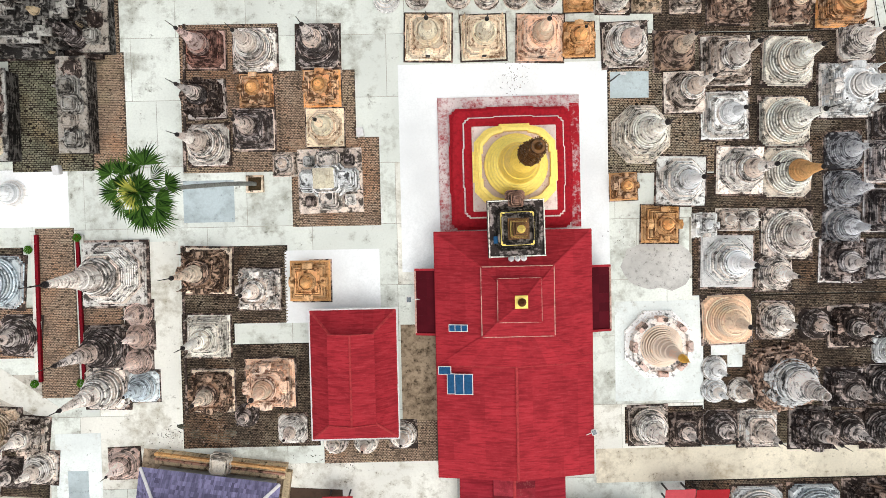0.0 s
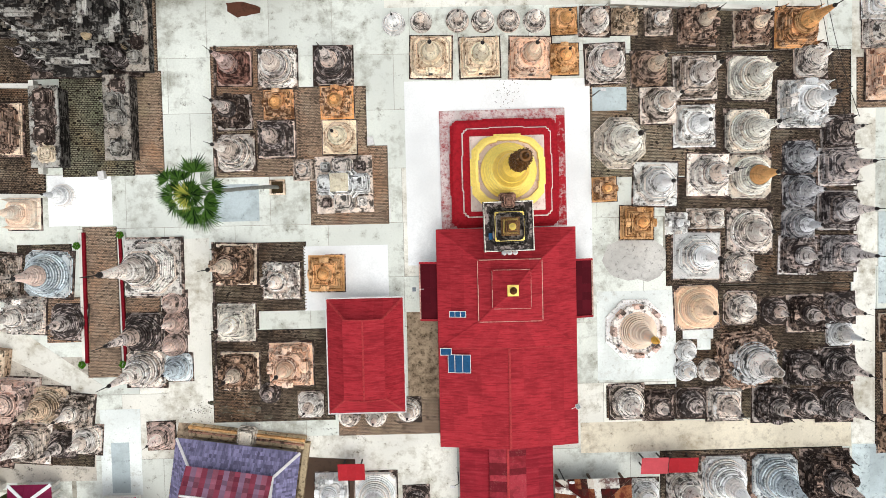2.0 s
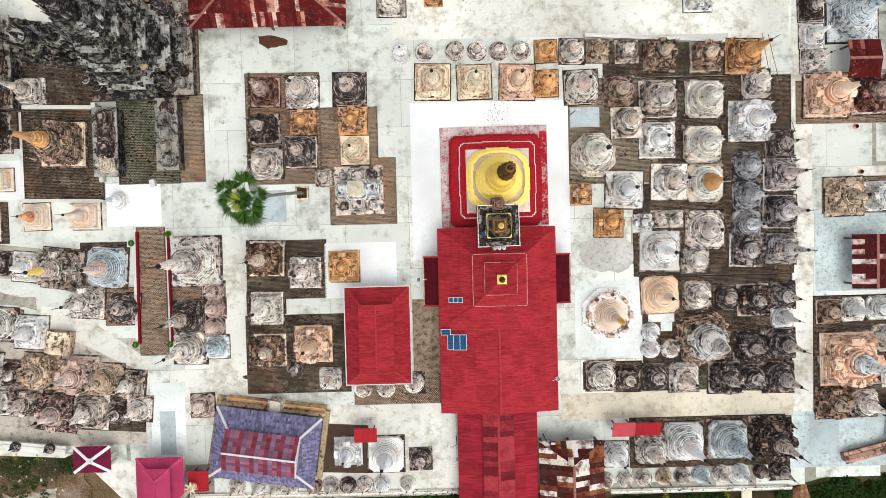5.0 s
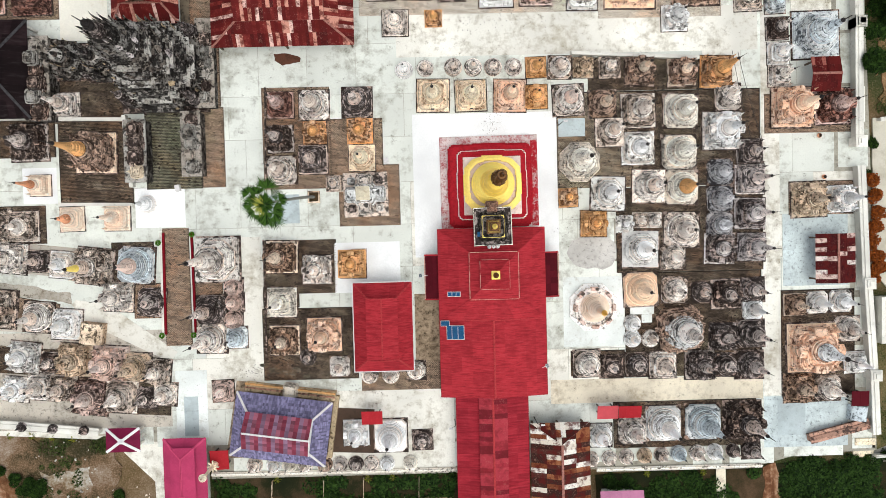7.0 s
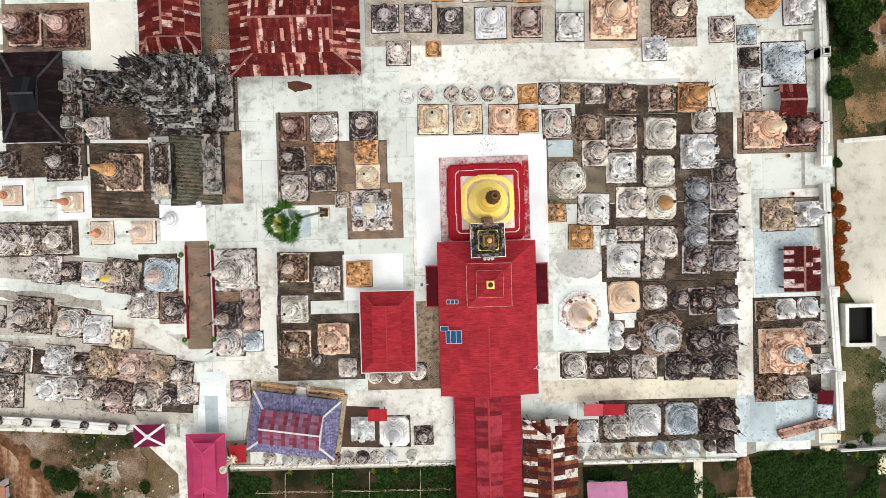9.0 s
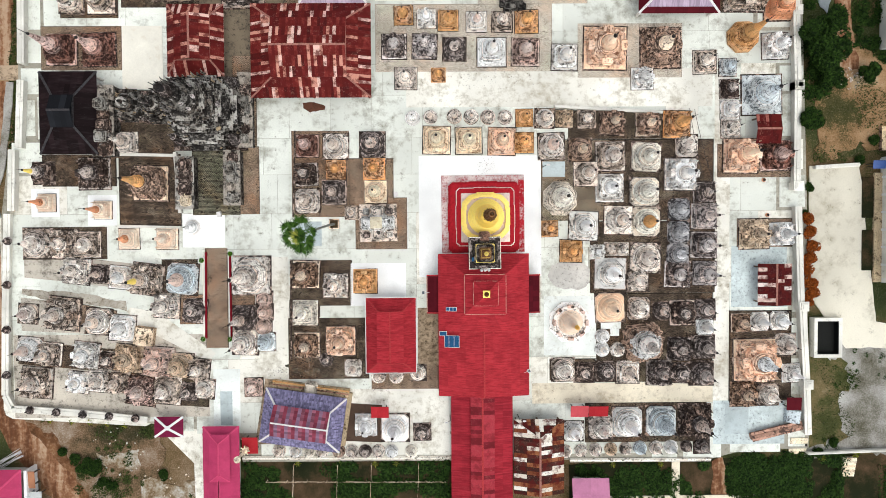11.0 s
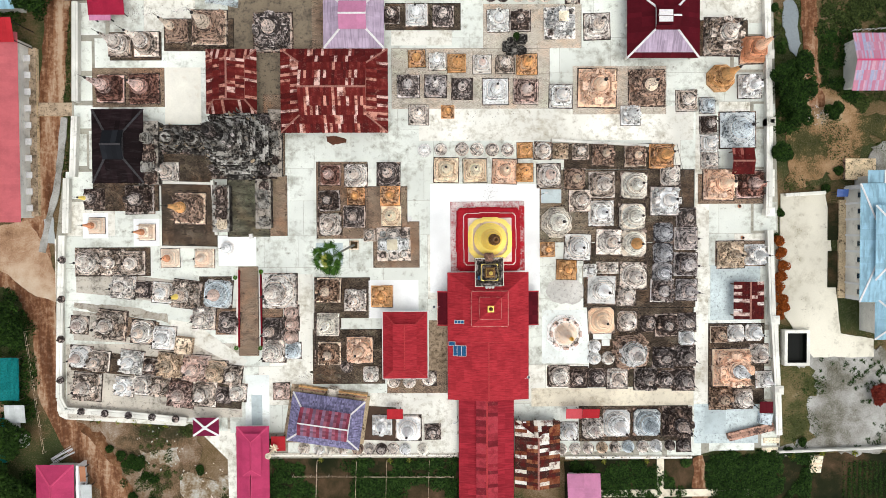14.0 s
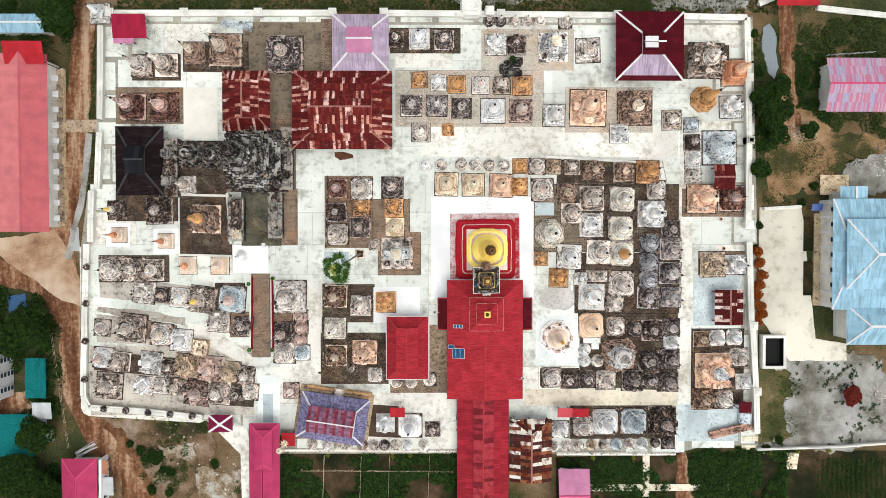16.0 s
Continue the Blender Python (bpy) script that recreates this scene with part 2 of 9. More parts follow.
# Darker, more stained copies for lower tiers; tone contrast put into the colour.
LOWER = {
    "dusk": plaster("lower_dusky_plaster", (0.42, 0.365, 0.35), 0.62, (0.018, 0.014, 0.015), (0.2, 0.155, 0.145)),
    "grey": plaster("lower_grey_plaster", (0.66, 0.57, 0.5), 0.56, (0.02, 0.015, 0.012), (0.28, 0.2, 0.155)),
    "dark": plaster("lower_dark_plaster", (0.38, 0.29, 0.25), 0.72, (0.018, 0.013, 0.012), (0.14, 0.095, 0.08)),
    "white": plaster("lower_white_plaster", (0.84, 0.83, 0.81), 0.42, (0.07, 0.062, 0.055), (0.64, 0.6, 0.57)),
    "brown": plaster("lower_brown_plaster", (0.46, 0.31, 0.22), 0.6, (0.024, 0.016, 0.013), (0.3, 0.19, 0.13)),
    "pale": plaster("lower_pale_plaster", (0.76, 0.71, 0.63), 0.42, (0.035, 0.028, 0.022)),
    "pink": plaster("lower_pink_plaster", (0.58, 0.42, 0.37), 0.62, (0.03, 0.018, 0.016)),
    "slate": plaster("lower_slate_plaster", (0.31, 0.305, 0.315), 0.7, (0.018, 0.016, 0.02)),
    "red": plaster("lower_red_plaster", (0.36, 0.18, 0.14), 0.62, (0.02, 0.011, 0.01), (0.22, 0.13, 0.11)),
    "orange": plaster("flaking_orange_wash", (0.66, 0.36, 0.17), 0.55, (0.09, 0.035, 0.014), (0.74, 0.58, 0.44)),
    "blue": plaster("lower_blue_plaster", (0.68, 0.71, 0.72), 0.46, (0.07, 0.08, 0.09), (0.46, 0.51, 0.54)),
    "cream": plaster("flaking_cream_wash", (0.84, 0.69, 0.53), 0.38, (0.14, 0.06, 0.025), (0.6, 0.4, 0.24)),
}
# Paler, cleaner copies for bells and spires, the other half of that contrast.
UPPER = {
    "dusk": plaster("upper_dusky_plaster", (0.76, 0.71, 0.69), 0.36, (0.07, 0.058, 0.056), (0.52, 0.44, 0.41)),
    "grey": plaster("upper_light_plaster", (0.84, 0.765, 0.7), 0.36, (0.08, 0.06, 0.05), (0.6, 0.46, 0.38)),
    "dark": plaster("upper_grey_plaster", (0.68, 0.6, 0.555), 0.46, (0.04, 0.03, 0.026)),
    "brown": plaster("upper_buff_plaster", (0.84, 0.68, 0.54), 0.36, (0.1, 0.075, 0.06)),
    "red": plaster("upper_pinkish_plaster", (0.7, 0.52, 0.47), 0.42, (0.12, 0.06, 0.05)),
    "slate": plaster("upper_bluish_plaster", (0.67, 0.665, 0.68), 0.4, (0.12, 0.11, 0.14)),
    "white": plaster("upper_white_plaster", (0.9, 0.9, 0.89), 0.24, (0.2, 0.2, 0.19), (0.78, 0.78, 0.77)),
    "pink": plaster("upper_rose_plaster", (0.8, 0.66, 0.6), 0.3, (0.2, 0.12, 0.1)),
    "terra": plaster("upper_terracotta_wash", (0.82, 0.5, 0.33), 0.2, (0.25, 0.12, 0.07)),
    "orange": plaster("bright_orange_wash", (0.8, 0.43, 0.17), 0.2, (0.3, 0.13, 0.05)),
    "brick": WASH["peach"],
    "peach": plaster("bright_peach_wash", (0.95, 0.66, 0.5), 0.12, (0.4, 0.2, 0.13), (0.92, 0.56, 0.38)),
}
GOLD = plain("gilded_plaster", (1.0, 0.77, 0.17), 0.45, 0.0, 0.16)
DEEP_GOLD = plain("deep_gold_leaf", (0.88, 0.5, 0.045), 0.4, 0.15, 0.35)
# Deeper gold for the steep bell and spire, their shading put into the colour.
MID_GOLD = plain("steep_side_gold", (1.0, 0.68, 0.11), 0.45, 0.0, 0.2)
OLD_GOLD = plain("dull_gold", (0.15, 0.062, 0.012), 0.42, 0.5, 0.75)
IRON = plain("dark_iron", (0.05, 0.045, 0.045), 0.5, 0.7, 0.4)
WORN_WHITE = concrete("worn_white_slab", (0.84, 0.88, 0.86), 0.34, 0.3, (0.55, 0.55, 0.5), 0.03)
WHITE = concrete("white_painted_slab", (0.93, 0.94, 0.95), 0.02, 0.2, (0.6, 0.6, 0.58), 0.02)
FLOOR = concrete("grey_concrete", (0.78, 0.805, 0.75), 0.43, 0.16, (0.3, 0.29, 0.24), 0.08)
JOINTS = concrete("dirt_filled_joints", (0.4, 0.38, 0.32), 0.4, 0.5, (0.16, 0.14, 0.11), 0.05)
TAN_FLOOR = concrete("tan_stained_concrete", (0.74, 0.67, 0.54), 0.46, 0.25, (0.4, 0.33, 0.24), 0.06)
CREAM_FLOOR = concrete("cream_concrete", (0.88, 0.86, 0.79), 0.46, 0.2, (0.4, 0.36, 0.28), 0.06)
BLUE_FLOOR = concrete("blue_grey_cement", (0.48, 0.55, 0.57), 0.42, 0.35, (0.34, 0.38, 0.4), 0.06)
DIRTY_FLOOR = concrete("dirt_stained_cement", (0.58, 0.53, 0.46), 0.42, 0.3, (0.1, 0.085, 0.07), 0.06)
PALE_BLUE_FLOOR = concrete("pale_bluish_cement", (0.64, 0.72, 0.73), 0.58, 0.4, (0.42, 0.48, 0.5), 0.04)
MOSS = concrete("black_moss", (0.05, 0.05, 0.035), 0.5, 1.2, (0.3, 0.29, 0.24), 0.05)
RUST_SOIL = concrete("rust_brown_soil", (0.13, 0.055, 0.035), 0.4, 0.5, (0.05, 0.025, 0.018), 0.06)
SOOTY_FLOOR = concrete("sooty_bare_cement", (0.25, 0.2, 0.145), 0.5, 0.3, (0.07, 0.06, 0.05), 0.06)
GREY_FLOOR = concrete("worn_dark_cement", (0.5, 0.46, 0.4), 0.55, 0.3, (0.24, 0.2, 0.15), 0.06)
BROWN_FLOOR = concrete("dirt_brown_cement", (0.5, 0.38, 0.27), 0.6, 0.35, (0.12, 0.085, 0.055), 0.06)
DARK_MAT = concrete("dark_brown_cement", (0.1, 0.065, 0.048), 0.4, 0.4, (0.05, 0.035, 0.028), 0.05)
BRICKS = pavers("brick_pavers", (0.46, 0.33, 0.24), (0.25, 0.175, 0.13), 0.34)
PALE_BRICKS = pavers("pale_brick_pavers", (0.74, 0.68, 0.6), (0.52, 0.46, 0.39), 0.24)
MOSS_BRICKS = pavers("mossy_brick_pavers", (0.25, 0.24, 0.17), (0.11, 0.11, 0.08), 0.4)
# Sooty dark clay, darkened further for the shade between the stupas.
DARK_BRICKS = pavers("sooty_shaded_pavers", (0.23, 0.172, 0.125), (0.065, 0.046, 0.035), 0.58)
SANDY_BRICKS = pavers("sandy_brick_pavers", (0.44, 0.37, 0.28), (0.22, 0.17, 0.125), 0.34)
BROWN_BED = concrete("brown_bedding", (0.1, 0.074, 0.055), 0.3, 0.4, (0.04, 0.03, 0.022), 0.1)
BED = concrete("dark_bedding", (0.028, 0.022, 0.018), 0.3, 0.4, (0.012, 0.011, 0.01), 0.1)
RED_ROOF = sheet_metal("red_painted_sheet", (0.36, 0.026, 0.036), 0.0, rough=0.7, vary=0.14, streak=(0.8, 6.5, 0.8))
DARK_RED = sheet_metal("dark_red_sheet", (0.24, 0.02, 0.025), 0.0, rough=0.6, vary=0.25)
FADED_RED = sheet_metal("faded_red_sheet", (0.3, 0.02, 0.032), 0.0, rough=0.7, vary=0.2, streak=(0.4, 5.0, 0.4))
PINK_ROOF = sheet_metal("pink_sheet", (0.43, 0.045, 0.12), 0.0, rough=0.5, vary=0.05)
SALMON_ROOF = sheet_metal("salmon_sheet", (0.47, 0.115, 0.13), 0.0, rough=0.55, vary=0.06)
# Lighter copy of the salmon sheet: the west fall's light put into colour.
LIT_SALMON = sheet_metal("lit_salmon_sheet", (0.56, 0.17, 0.18), 0.0, rough=0.55, vary=0.06)
BLUE_ROOF = sheet_metal("pale_blue_sheet", (0.3, 0.49, 0.61), 0.0, rough=0.5, vary=0.14, streak=(2.5, 0.3, 0.3))
LILAC_ROOF = sheet_metal("lilac_sheet", (0.42, 0.33, 0.43), 0.0, rough=0.55, vary=0.16, streak=(4.0, 0.3, 0.3))
MAUVE_ROOF = sheet_metal("mauve_sheet", (0.5, 0.2, 0.33), 0.0, rough=0.5, vary=0.08)
VIOLET_ROOF = sheet_metal("violet_shingle", (0.2, 0.185, 0.31), 0.0, rough=0.7, vary=0.55, streak=(7.0, 0.8, 0.8))
STRIPE_ROOF = sheet_metal("red_and_grey_sheet", (0.24, 0.08, 0.115), 0.0, rough=0.6, vary=0.5)
MAROON_ROOF = sheet_metal("maroon_sheet", (0.075, 0.005, 0.01), 0.0, rough=0.6, vary=0.2)
BLACK_ROOF = sheet_metal("black_sheet", (0.014, 0.008, 0.009), 0.0, rough=0.6, vary=0.6, streak=(0.6, 3.0, 0.6))
RUSTY = patchwork("rusty_sheets", [(0.1, 0.012, 0.012), (0.15, 0.02, 0.018), (0.06, 0.009, 0.009), (0.13, 0.016, 0.014), (0.72, 0.48, 0.42), (0.17, 0.026, 0.022), (0.08, 0.01, 0.01), (0.1, 0.012, 0.012), (0.55, 0.26, 0.2)])
PATCHED = patchwork("patched_sheets", [(0.75, 0.72, 0.66), (0.05, 0.02, 0.016), (0.16, 0.05, 0.022), (0.66, 0.6, 0.52), (0.04, 0.018, 0.014), (0.07, 0.025, 0.02), (0.26, 0.1, 0.045), (0.035, 0.015, 0.012)])
RIDGE = plain("pale_ridge_cap", (0.7, 0.68, 0.68), 0.5, 0.0, 0.2)
RED_RIDGE = plain("red_ridge_cap", (0.42, 0.045, 0.05), 0.6, 0.0, 0.4)
WALL = concrete("whitewashed_wall", (0.82, 0.8, 0.74), 0.22, 0.5, (0.3, 0.28, 0.24), 0.05)
MAROON_PAINT = plain("maroon_paint", (0.2, 0.008, 0.016), 0.7, 0.0, 0.4)
RED_PAINT = plain("red_paint", (0.38, 0.014, 0.024), 0.6, 0.0, 0.35)
RED_MIX = concrete("flaking_red_paint", (0.4, 0.02, 0.03), 0.42, 0.7, (0.62, 0.5, 0.5), 0.02)
RED_WORN = concrete("worn_red_paint", (0.66, 0.56, 0.55), 0.55, 0.8, (0.33, 0.03, 0.04), 0.02)
PANEL = plain("solar_cells", (0.02, 0.085, 0.19), 0.55, 0.0, 0.3)
GLASS = plain("dark_glass", (0.03, 0.05, 0.07), 0.15, 0.0, 0.1)
BLUE_PLASTIC = plain("blue_plastic", (0.03, 0.08, 0.28), 0.4)
PALE_BED = concrete("sandy_bedding", (0.42, 0.37, 0.31), 0.4, 0.4, (0.12, 0.1, 0.08), 0.1)
TEAL = plain("teal_tarpaulin", (0.02, 0.3, 0.3), 0.5, 0.0, 0.4)
PALM_BARK = plain("grey_palm_bark", (0.3, 0.31, 0.28), 0.9, 0.0, 0.5)
SHRUB = leafy("clipped_shrub_leaves", (0.03, 0.1, 0.008), (0.1, 0.26, 0.02))
BARK = plain("bark", (0.16, 0.12, 0.09), 0.9, 0.0, 0.4)
LEAF = leafy("leaves", (0.004, 0.011, 0.003), (0.034, 0.072, 0.012))
PALM_LEAF = leafy("fan_palm_leaves", (0.004, 0.014, 0.003), (0.06, 0.135, 0.018))
PLUM_ROOF = sheet_metal("plum_sheet", (0.16, 0.012, 0.045), 0.0, rough=0.6, vary=0.15)
CRIMSON = sheet_metal("crimson_sheet", (0.28, 0.014, 0.04), 0.0, rough=0.6, vary=0.15)
YELLOW_LEAF = leafy("yellowed_palm_leaves", (0.12, 0.17, 0.03), (0.42, 0.4, 0.07))
BLOOM = leafy("orange_blossom", (0.12, 0.03, 0.008), (0.36, 0.09, 0.015))
RED_LEAF = leafy("red_leaves", (0.09, 0.015, 0.012), (0.25, 0.04, 0.025))
GRASS = leafy("grass", (0.01, 0.019, 0.005), (0.065, 0.085, 0.023))
CROP = leafy("crop_leaves", (0.004, 0.011, 0.003), (0.038, 0.08, 0.015))
EARTH = mottled("earth_and_grass", [(0.0, (0.02, 0.028, 0.01)), (0.4, (0.04, 0.05, 0.017)), (0.62, (0.13, 0.085, 0.042)), (1.0, (0.27, 0.2, 0.14))], 0.07)
DIRT = mottled("red_dirt_road", [(0.0, (0.05, 0.022, 0.012)), (0.38, (0.13, 0.056, 0.028)), (0.55, (0.24, 0.12, 0.065)), (0.75, (0.4, 0.27, 0.18)), (1.0, (0.46, 0.34, 0.24))], 0.22, pull=(1.8, 0.25, 1.0), fine_scale=1.6)
GRASSY = mottled("thin_grass_on_earth", [(0.0, (0.022, 0.032, 0.008)), (0.4, (0.06, 0.065, 0.022)), (0.7, (0.15, 0.115, 0.055)), (1.0, (0.25, 0.2, 0.13))], 0.2)
BANK = mottled("earth_bank", [(0.0, (0.015, 0.022, 0.006)), (0.36, (0.06, 0.055, 0.02)), (0.48, (0.2, 0.12, 0.058)), (0.7, (0.32, 0.2, 0.11)), (1.0, (0.4, 0.31, 0.2))], 0.13)
WASTE = mottled("waste_ground", [(0.0, (0.014, 0.018, 0.007)), (0.34, (0.05, 0.04, 0.02)), (0.56, (0.16, 0.1, 0.058)), (0.8, (0.28, 0.22, 0.17)), (1.0, (0.5, 0.48, 0.45))], 0.13)
SANDY = mottled("sandy_forecourt", [(0.0, (0.13, 0.07, 0.04)), (0.35, (0.32, 0.19, 0.115)), (0.6, (0.46, 0.33, 0.23)), (1.0, (0.56, 0.46, 0.36))], 0.16)
SW_EARTH = mottled("wet_brown_earth", [(0.0, (0.045, 0.022, 0.011)), (0.4, (0.13, 0.06, 0.028)), (0.65, (0.2, 0.1, 0.05)), (1.0, (0.36, 0.24, 0.15))], 0.3, fine_scale=2.0)
LITTERED = mottled("littered_earth", [(0.0, (0.05, 0.036, 0.018)), (0.36, (0.17, 0.115, 0.065)), (0.54, (0.29, 0.24, 0.18)), (0.72, (0.42, 0.4, 0.36)), (1.0, (0.58, 0.57, 0.54))], 0.3, fine_scale=3.0)
RUBBLE = mottled("grey_rubble", [(0.0, (0.05, 0.05, 0.025)), (0.3, (0.16, 0.15, 0.125)), (0.55, (0.3, 0.29, 0.27)), (0.8, (0.42, 0.41, 0.39)), (1.0, (0.56, 0.55, 0.53))], 0.16)
DARK_SOIL = mottled("dark_garden_soil", [(0.0, (0.008, 0.012, 0.006)), (0.4, (0.018, 0.02, 0.009)), (0.62, (0.06, 0.04, 0.022)), (1.0, (0.15, 0.09, 0.055))], 0.14, fine_scale=9.0)
YARD = concrete("pale_yard_concrete", (0.7, 0.66, 0.56), 0.45, 0.12, (0.4, 0.36, 0.28), 0.05)
WATER = plain("tank_water", (0.012, 0.013, 0.012), 0.5)


# ---------------------------------------------------------------- building helpers
def mesh_of(name, bm, material):
    me = bpy.data.meshes.new(name)
    bmesh.ops.recalc_face_normals(bm, faces=bm.faces)
    bm.to_mesh(me)
    bm.free()
    me.materials.append(material)
    return me


def thing(name, x, y, z=0.0, turn=0.0, label="", category="", group="", kind="", scale=(1, 1, 1)):
    ob = new(name)
    plumb = (radians(-0.45), radians(-1.1)) if category == "stupa" else (0.0, 0.0)  # the yard falls gently, its towers stand plumb
    ob.matrix_basis = Matrix.LocRotScale((x, y, z), (Matrix.Rotation(plumb[1], 3, "Y") @ Matrix.Rotation(plumb[0], 3, "X") @ Matrix.Rotation(radians(turn), 3, "Z")).to_quaternion(), scale)
    ob.empty_display_size = 0.2
    return tagged(ob, label, category, group, kind)


def part(name, bm, material, parent, label=""):
    ob = new(name, bm if isinstance(bm, bpy.types.Mesh) else mesh_of(name, bm, material))
    ob.parent = parent
    return tagged(ob, label)


def box(bm, x0, y0, z0, x1, y1, z1, turn=0.0):
    c = Vector(((x0 + x1) / 2, (y0 + y1) / 2, (z0 + z1) / 2))
    m = Matrix.Translation(c) @ Matrix.Rotation(turn, 4, "Z") @ Matrix.Diagonal((abs(x1 - x0), abs(y1 - y0), abs(z1 - z0), 1))
    bmesh.ops.create_cube(bm, size=1, matrix=m)
    return bm


def boxed(*args, bevel=0.0):
    bm = box(bmesh.new(), *args)
    if bevel:
        bmesh.ops.bevel(bm, geom=bm.edges[:], offset=bevel, segments=2, affect="EDGES")
    return bm


def loft(bm, outline, levels, at=(0, 0), close=True):
    """Stack the outline (points on a unit shape) through levels of (size, height)."""
    rows = [[bm.verts.new((at[0] + s * x, at[1] + s * y, z)) for x, y in outline] for s, z in levels]
    n = len(outline)
    for a, b in zip(rows, rows[1:]):
        for i in range(n):
            bm.faces.new((a[i], a[(i + 1) % n], b[(i + 1) % n], b[i]))
    if close:
        bm.faces.new(rows[-1])
    bm.faces.new(rows[0][::-1])
    return bm


def ring_shape(n, turn=0.0):
    return [(math.cos(2 * math.pi * i / n + turn), math.sin(2 * math.pi * i / n + turn)) for i in range(n)]


CIRCLE, SMALL_CIRCLE = ring_shape(28), ring_shape(12)
OCTAGON = ring_shape(8, math.pi / 8)
SQUARE = [(1, -1), (1, 1), (-1, 1), (-1, -1)]
quarter = [(1, 0.76), (0.92, 0.76), (0.92, 0.84), (0.84, 0.84), (0.84, 0.92), (0.76, 0.92), (0.76, 1)]
CHAMFER = [(1, -0.58), (1, 0.58), (0.58, 1), (-0.58, 1), (-1, 0.58), (-1, -0.58), (-0.58, -1), (0.58, -1)]
REDENT = [p for k in range(4) for p in [(x * math.cos(k * math.pi / 2) - y * math.sin(k * math.pi / 2), x * math.sin(k * math.pi / 2) + y * math.cos(k * math.pi / 2)) for x, y in quarter]]


def stepped(r0, r1, z0, z1, n, lip=0.12):
    """Levels of n terraces from r0 in to r1, each with an upright riser and a small projecting lip."""
    out = []
    for i in range(n):
        a, b = r0 + (r1 - r0) * i / n, r0 + (r1 - r0) * (i + 1) / n
        za, zb = z0 + (z1 - z0) * i / n, z0 + (z1 - z0) * (i + 1) / n
        d = (a - b) * lip
        w, e = a - b, zb - za
        out += [(a, za), (a, za + e * 0.25), (a - 2 * d, za + e * 0.35), (a - 2 * d, za + e * 0.75), (a - 0.3 * d, za + e * 0.85), (a - 0.3 * d, zb), (a - 0.52 * w, zb), (a - 0.58 * w, zb - 0.6 * e), (b, zb - 0.6 * e)]
    return out


def rounded(r0, r1, z0, z1, n):
    """Levels of n ring mouldings from r0 in to r1: a projecting lip with a flat top over a recessed neck."""
    out = []
    for i in range(n):
        a, b = r0 + (r1 - r0) * i / n, r0 + (r1 - r0) * (i + 1) / n
        za, zb = z0 + (z1 - z0) * i / n, z0 + (z1 - z0) * (i + 1) / n
        d, e = a - b, zb - za
        out += [(a - 0.3 * d, za - 1.0 * e), (a - 0.3 * d, za + 0.38 * e), (a - 0.06 * d, za + 0.52 * e), (a, za + 0.62 * e), (a, za + 0.86 * e), (a - 0.1 * d, za + e), (a - 0.66 * d, za + 1.02 * e), (a - 0.76 * d, za + 0.9 * e), (a - 0.78 * d, za - 0.7 * e), (b - 0.1 * d, za - 0.95 * e)]
    return out


def gentle(r0, r1, z0, z1, n):
    """Levels of a tapering spire with shallow rounded rings."""
    out = []
    for i in range(n):
        a, b = r0 + (r1 - r0) * i / n, r0 + (r1 - r0) * (i + 1) / n
        za, e = z0 + (z1 - z0) * i / n, (z1 - z0) / n
        out += [(0.9 * a, za), (a, za + 0.25 * e), (a - 0.3 * (a - b), za + 0.75 * e), (0.9 * b, za + e)]
    return out


from mathutils import geometry
# ---------------------------------------------------------------- stupas
MESHES = {}


def kept(key, make, material):
    """One mesh for all the parts that look alike."""
    key = (*key, material.name)
    if key not in MESHES:
        bm = bmesh.new()
        make(bm)
        MESHES[key] = mesh_of(key[0], bm, material)
    return MESHES[key]


def blocks(bm, seed, count, r_in, r_out, z0, z1, size):
    """Weathered corner ornaments and broken mouldings: small tapered stones on the terraces."""
    rng = random.Random(seed)
    for _ in range(count):
        k = rng.random()
        r = r_in + (r_out - r_in) * k
        a = rng.choice([0, 1, 2, 3]) * math.pi / 2 + rng.gauss(math.pi / 4, 0.45)
        reach = r / max(abs(math.cos(a)), abs(math.sin(a)))
        reach = min(reach, r * 1.3)
        s = size * rng.uniform(0.5, 1.2)
        z = z0 + (z1 - z0) * (1 - k)
        m = Matrix.Translation((reach * math.cos(a), reach * math.sin(a), z)) @ Matrix.Rotation(rng.uniform(-0.3, 0.3) + a * (rng.random() < 0.2), 4, "Z")
        got = bmesh.ops.create_cone(bm, cap_ends=True, segments=4, radius1=s * 0.75, radius2=s * rng.uniform(0.1, 0.5), depth=s * rng.uniform(0.5, 1.3), matrix=m @ Matrix.Rotation(math.pi / 4, 4, "Z"))


def niche(bm, k, r, z0, z1, wide):
    """A gabled porch on one side of the terraces."""
    c, s = round(math.cos(k * math.pi / 2)), round(math.sin(k * math.pi / 2))
    turn = Matrix.Rotation(k * math.pi / 2, 4, "Z")
    m = turn @ Matrix.Translation((r - 0.05, 0, (z0 + z1) / 2)) @ Matrix.Diagonal((0.16, wide, z1 - z0, 1))
    bmesh.ops.create_cube(bm, size=1, matrix=m)
    m = turn @ Matrix.Translation((r - 0.05, 0, z1 + (z1 - z0) * 0.25)) @ Matrix.Diagonal((0.19, wide * 1.25, (z1 - z0) * 0.5, 1)) @ Matrix.Rotation(math.pi / 4, 4, "X")
    bmesh.ops.create_cube(bm, size=0.7, matrix=m)


def corner_spire(bm, x, y, z, s):
    loft(bm, SMALL_CIRCLE, [(s, z), (s, z + 0.03), (s * 0.7, z + 0.05), (s * 0.75, z + 0.07), (s * 0.3, z + 0.12), (s * 0.12, z + 0.2)], (x, y))


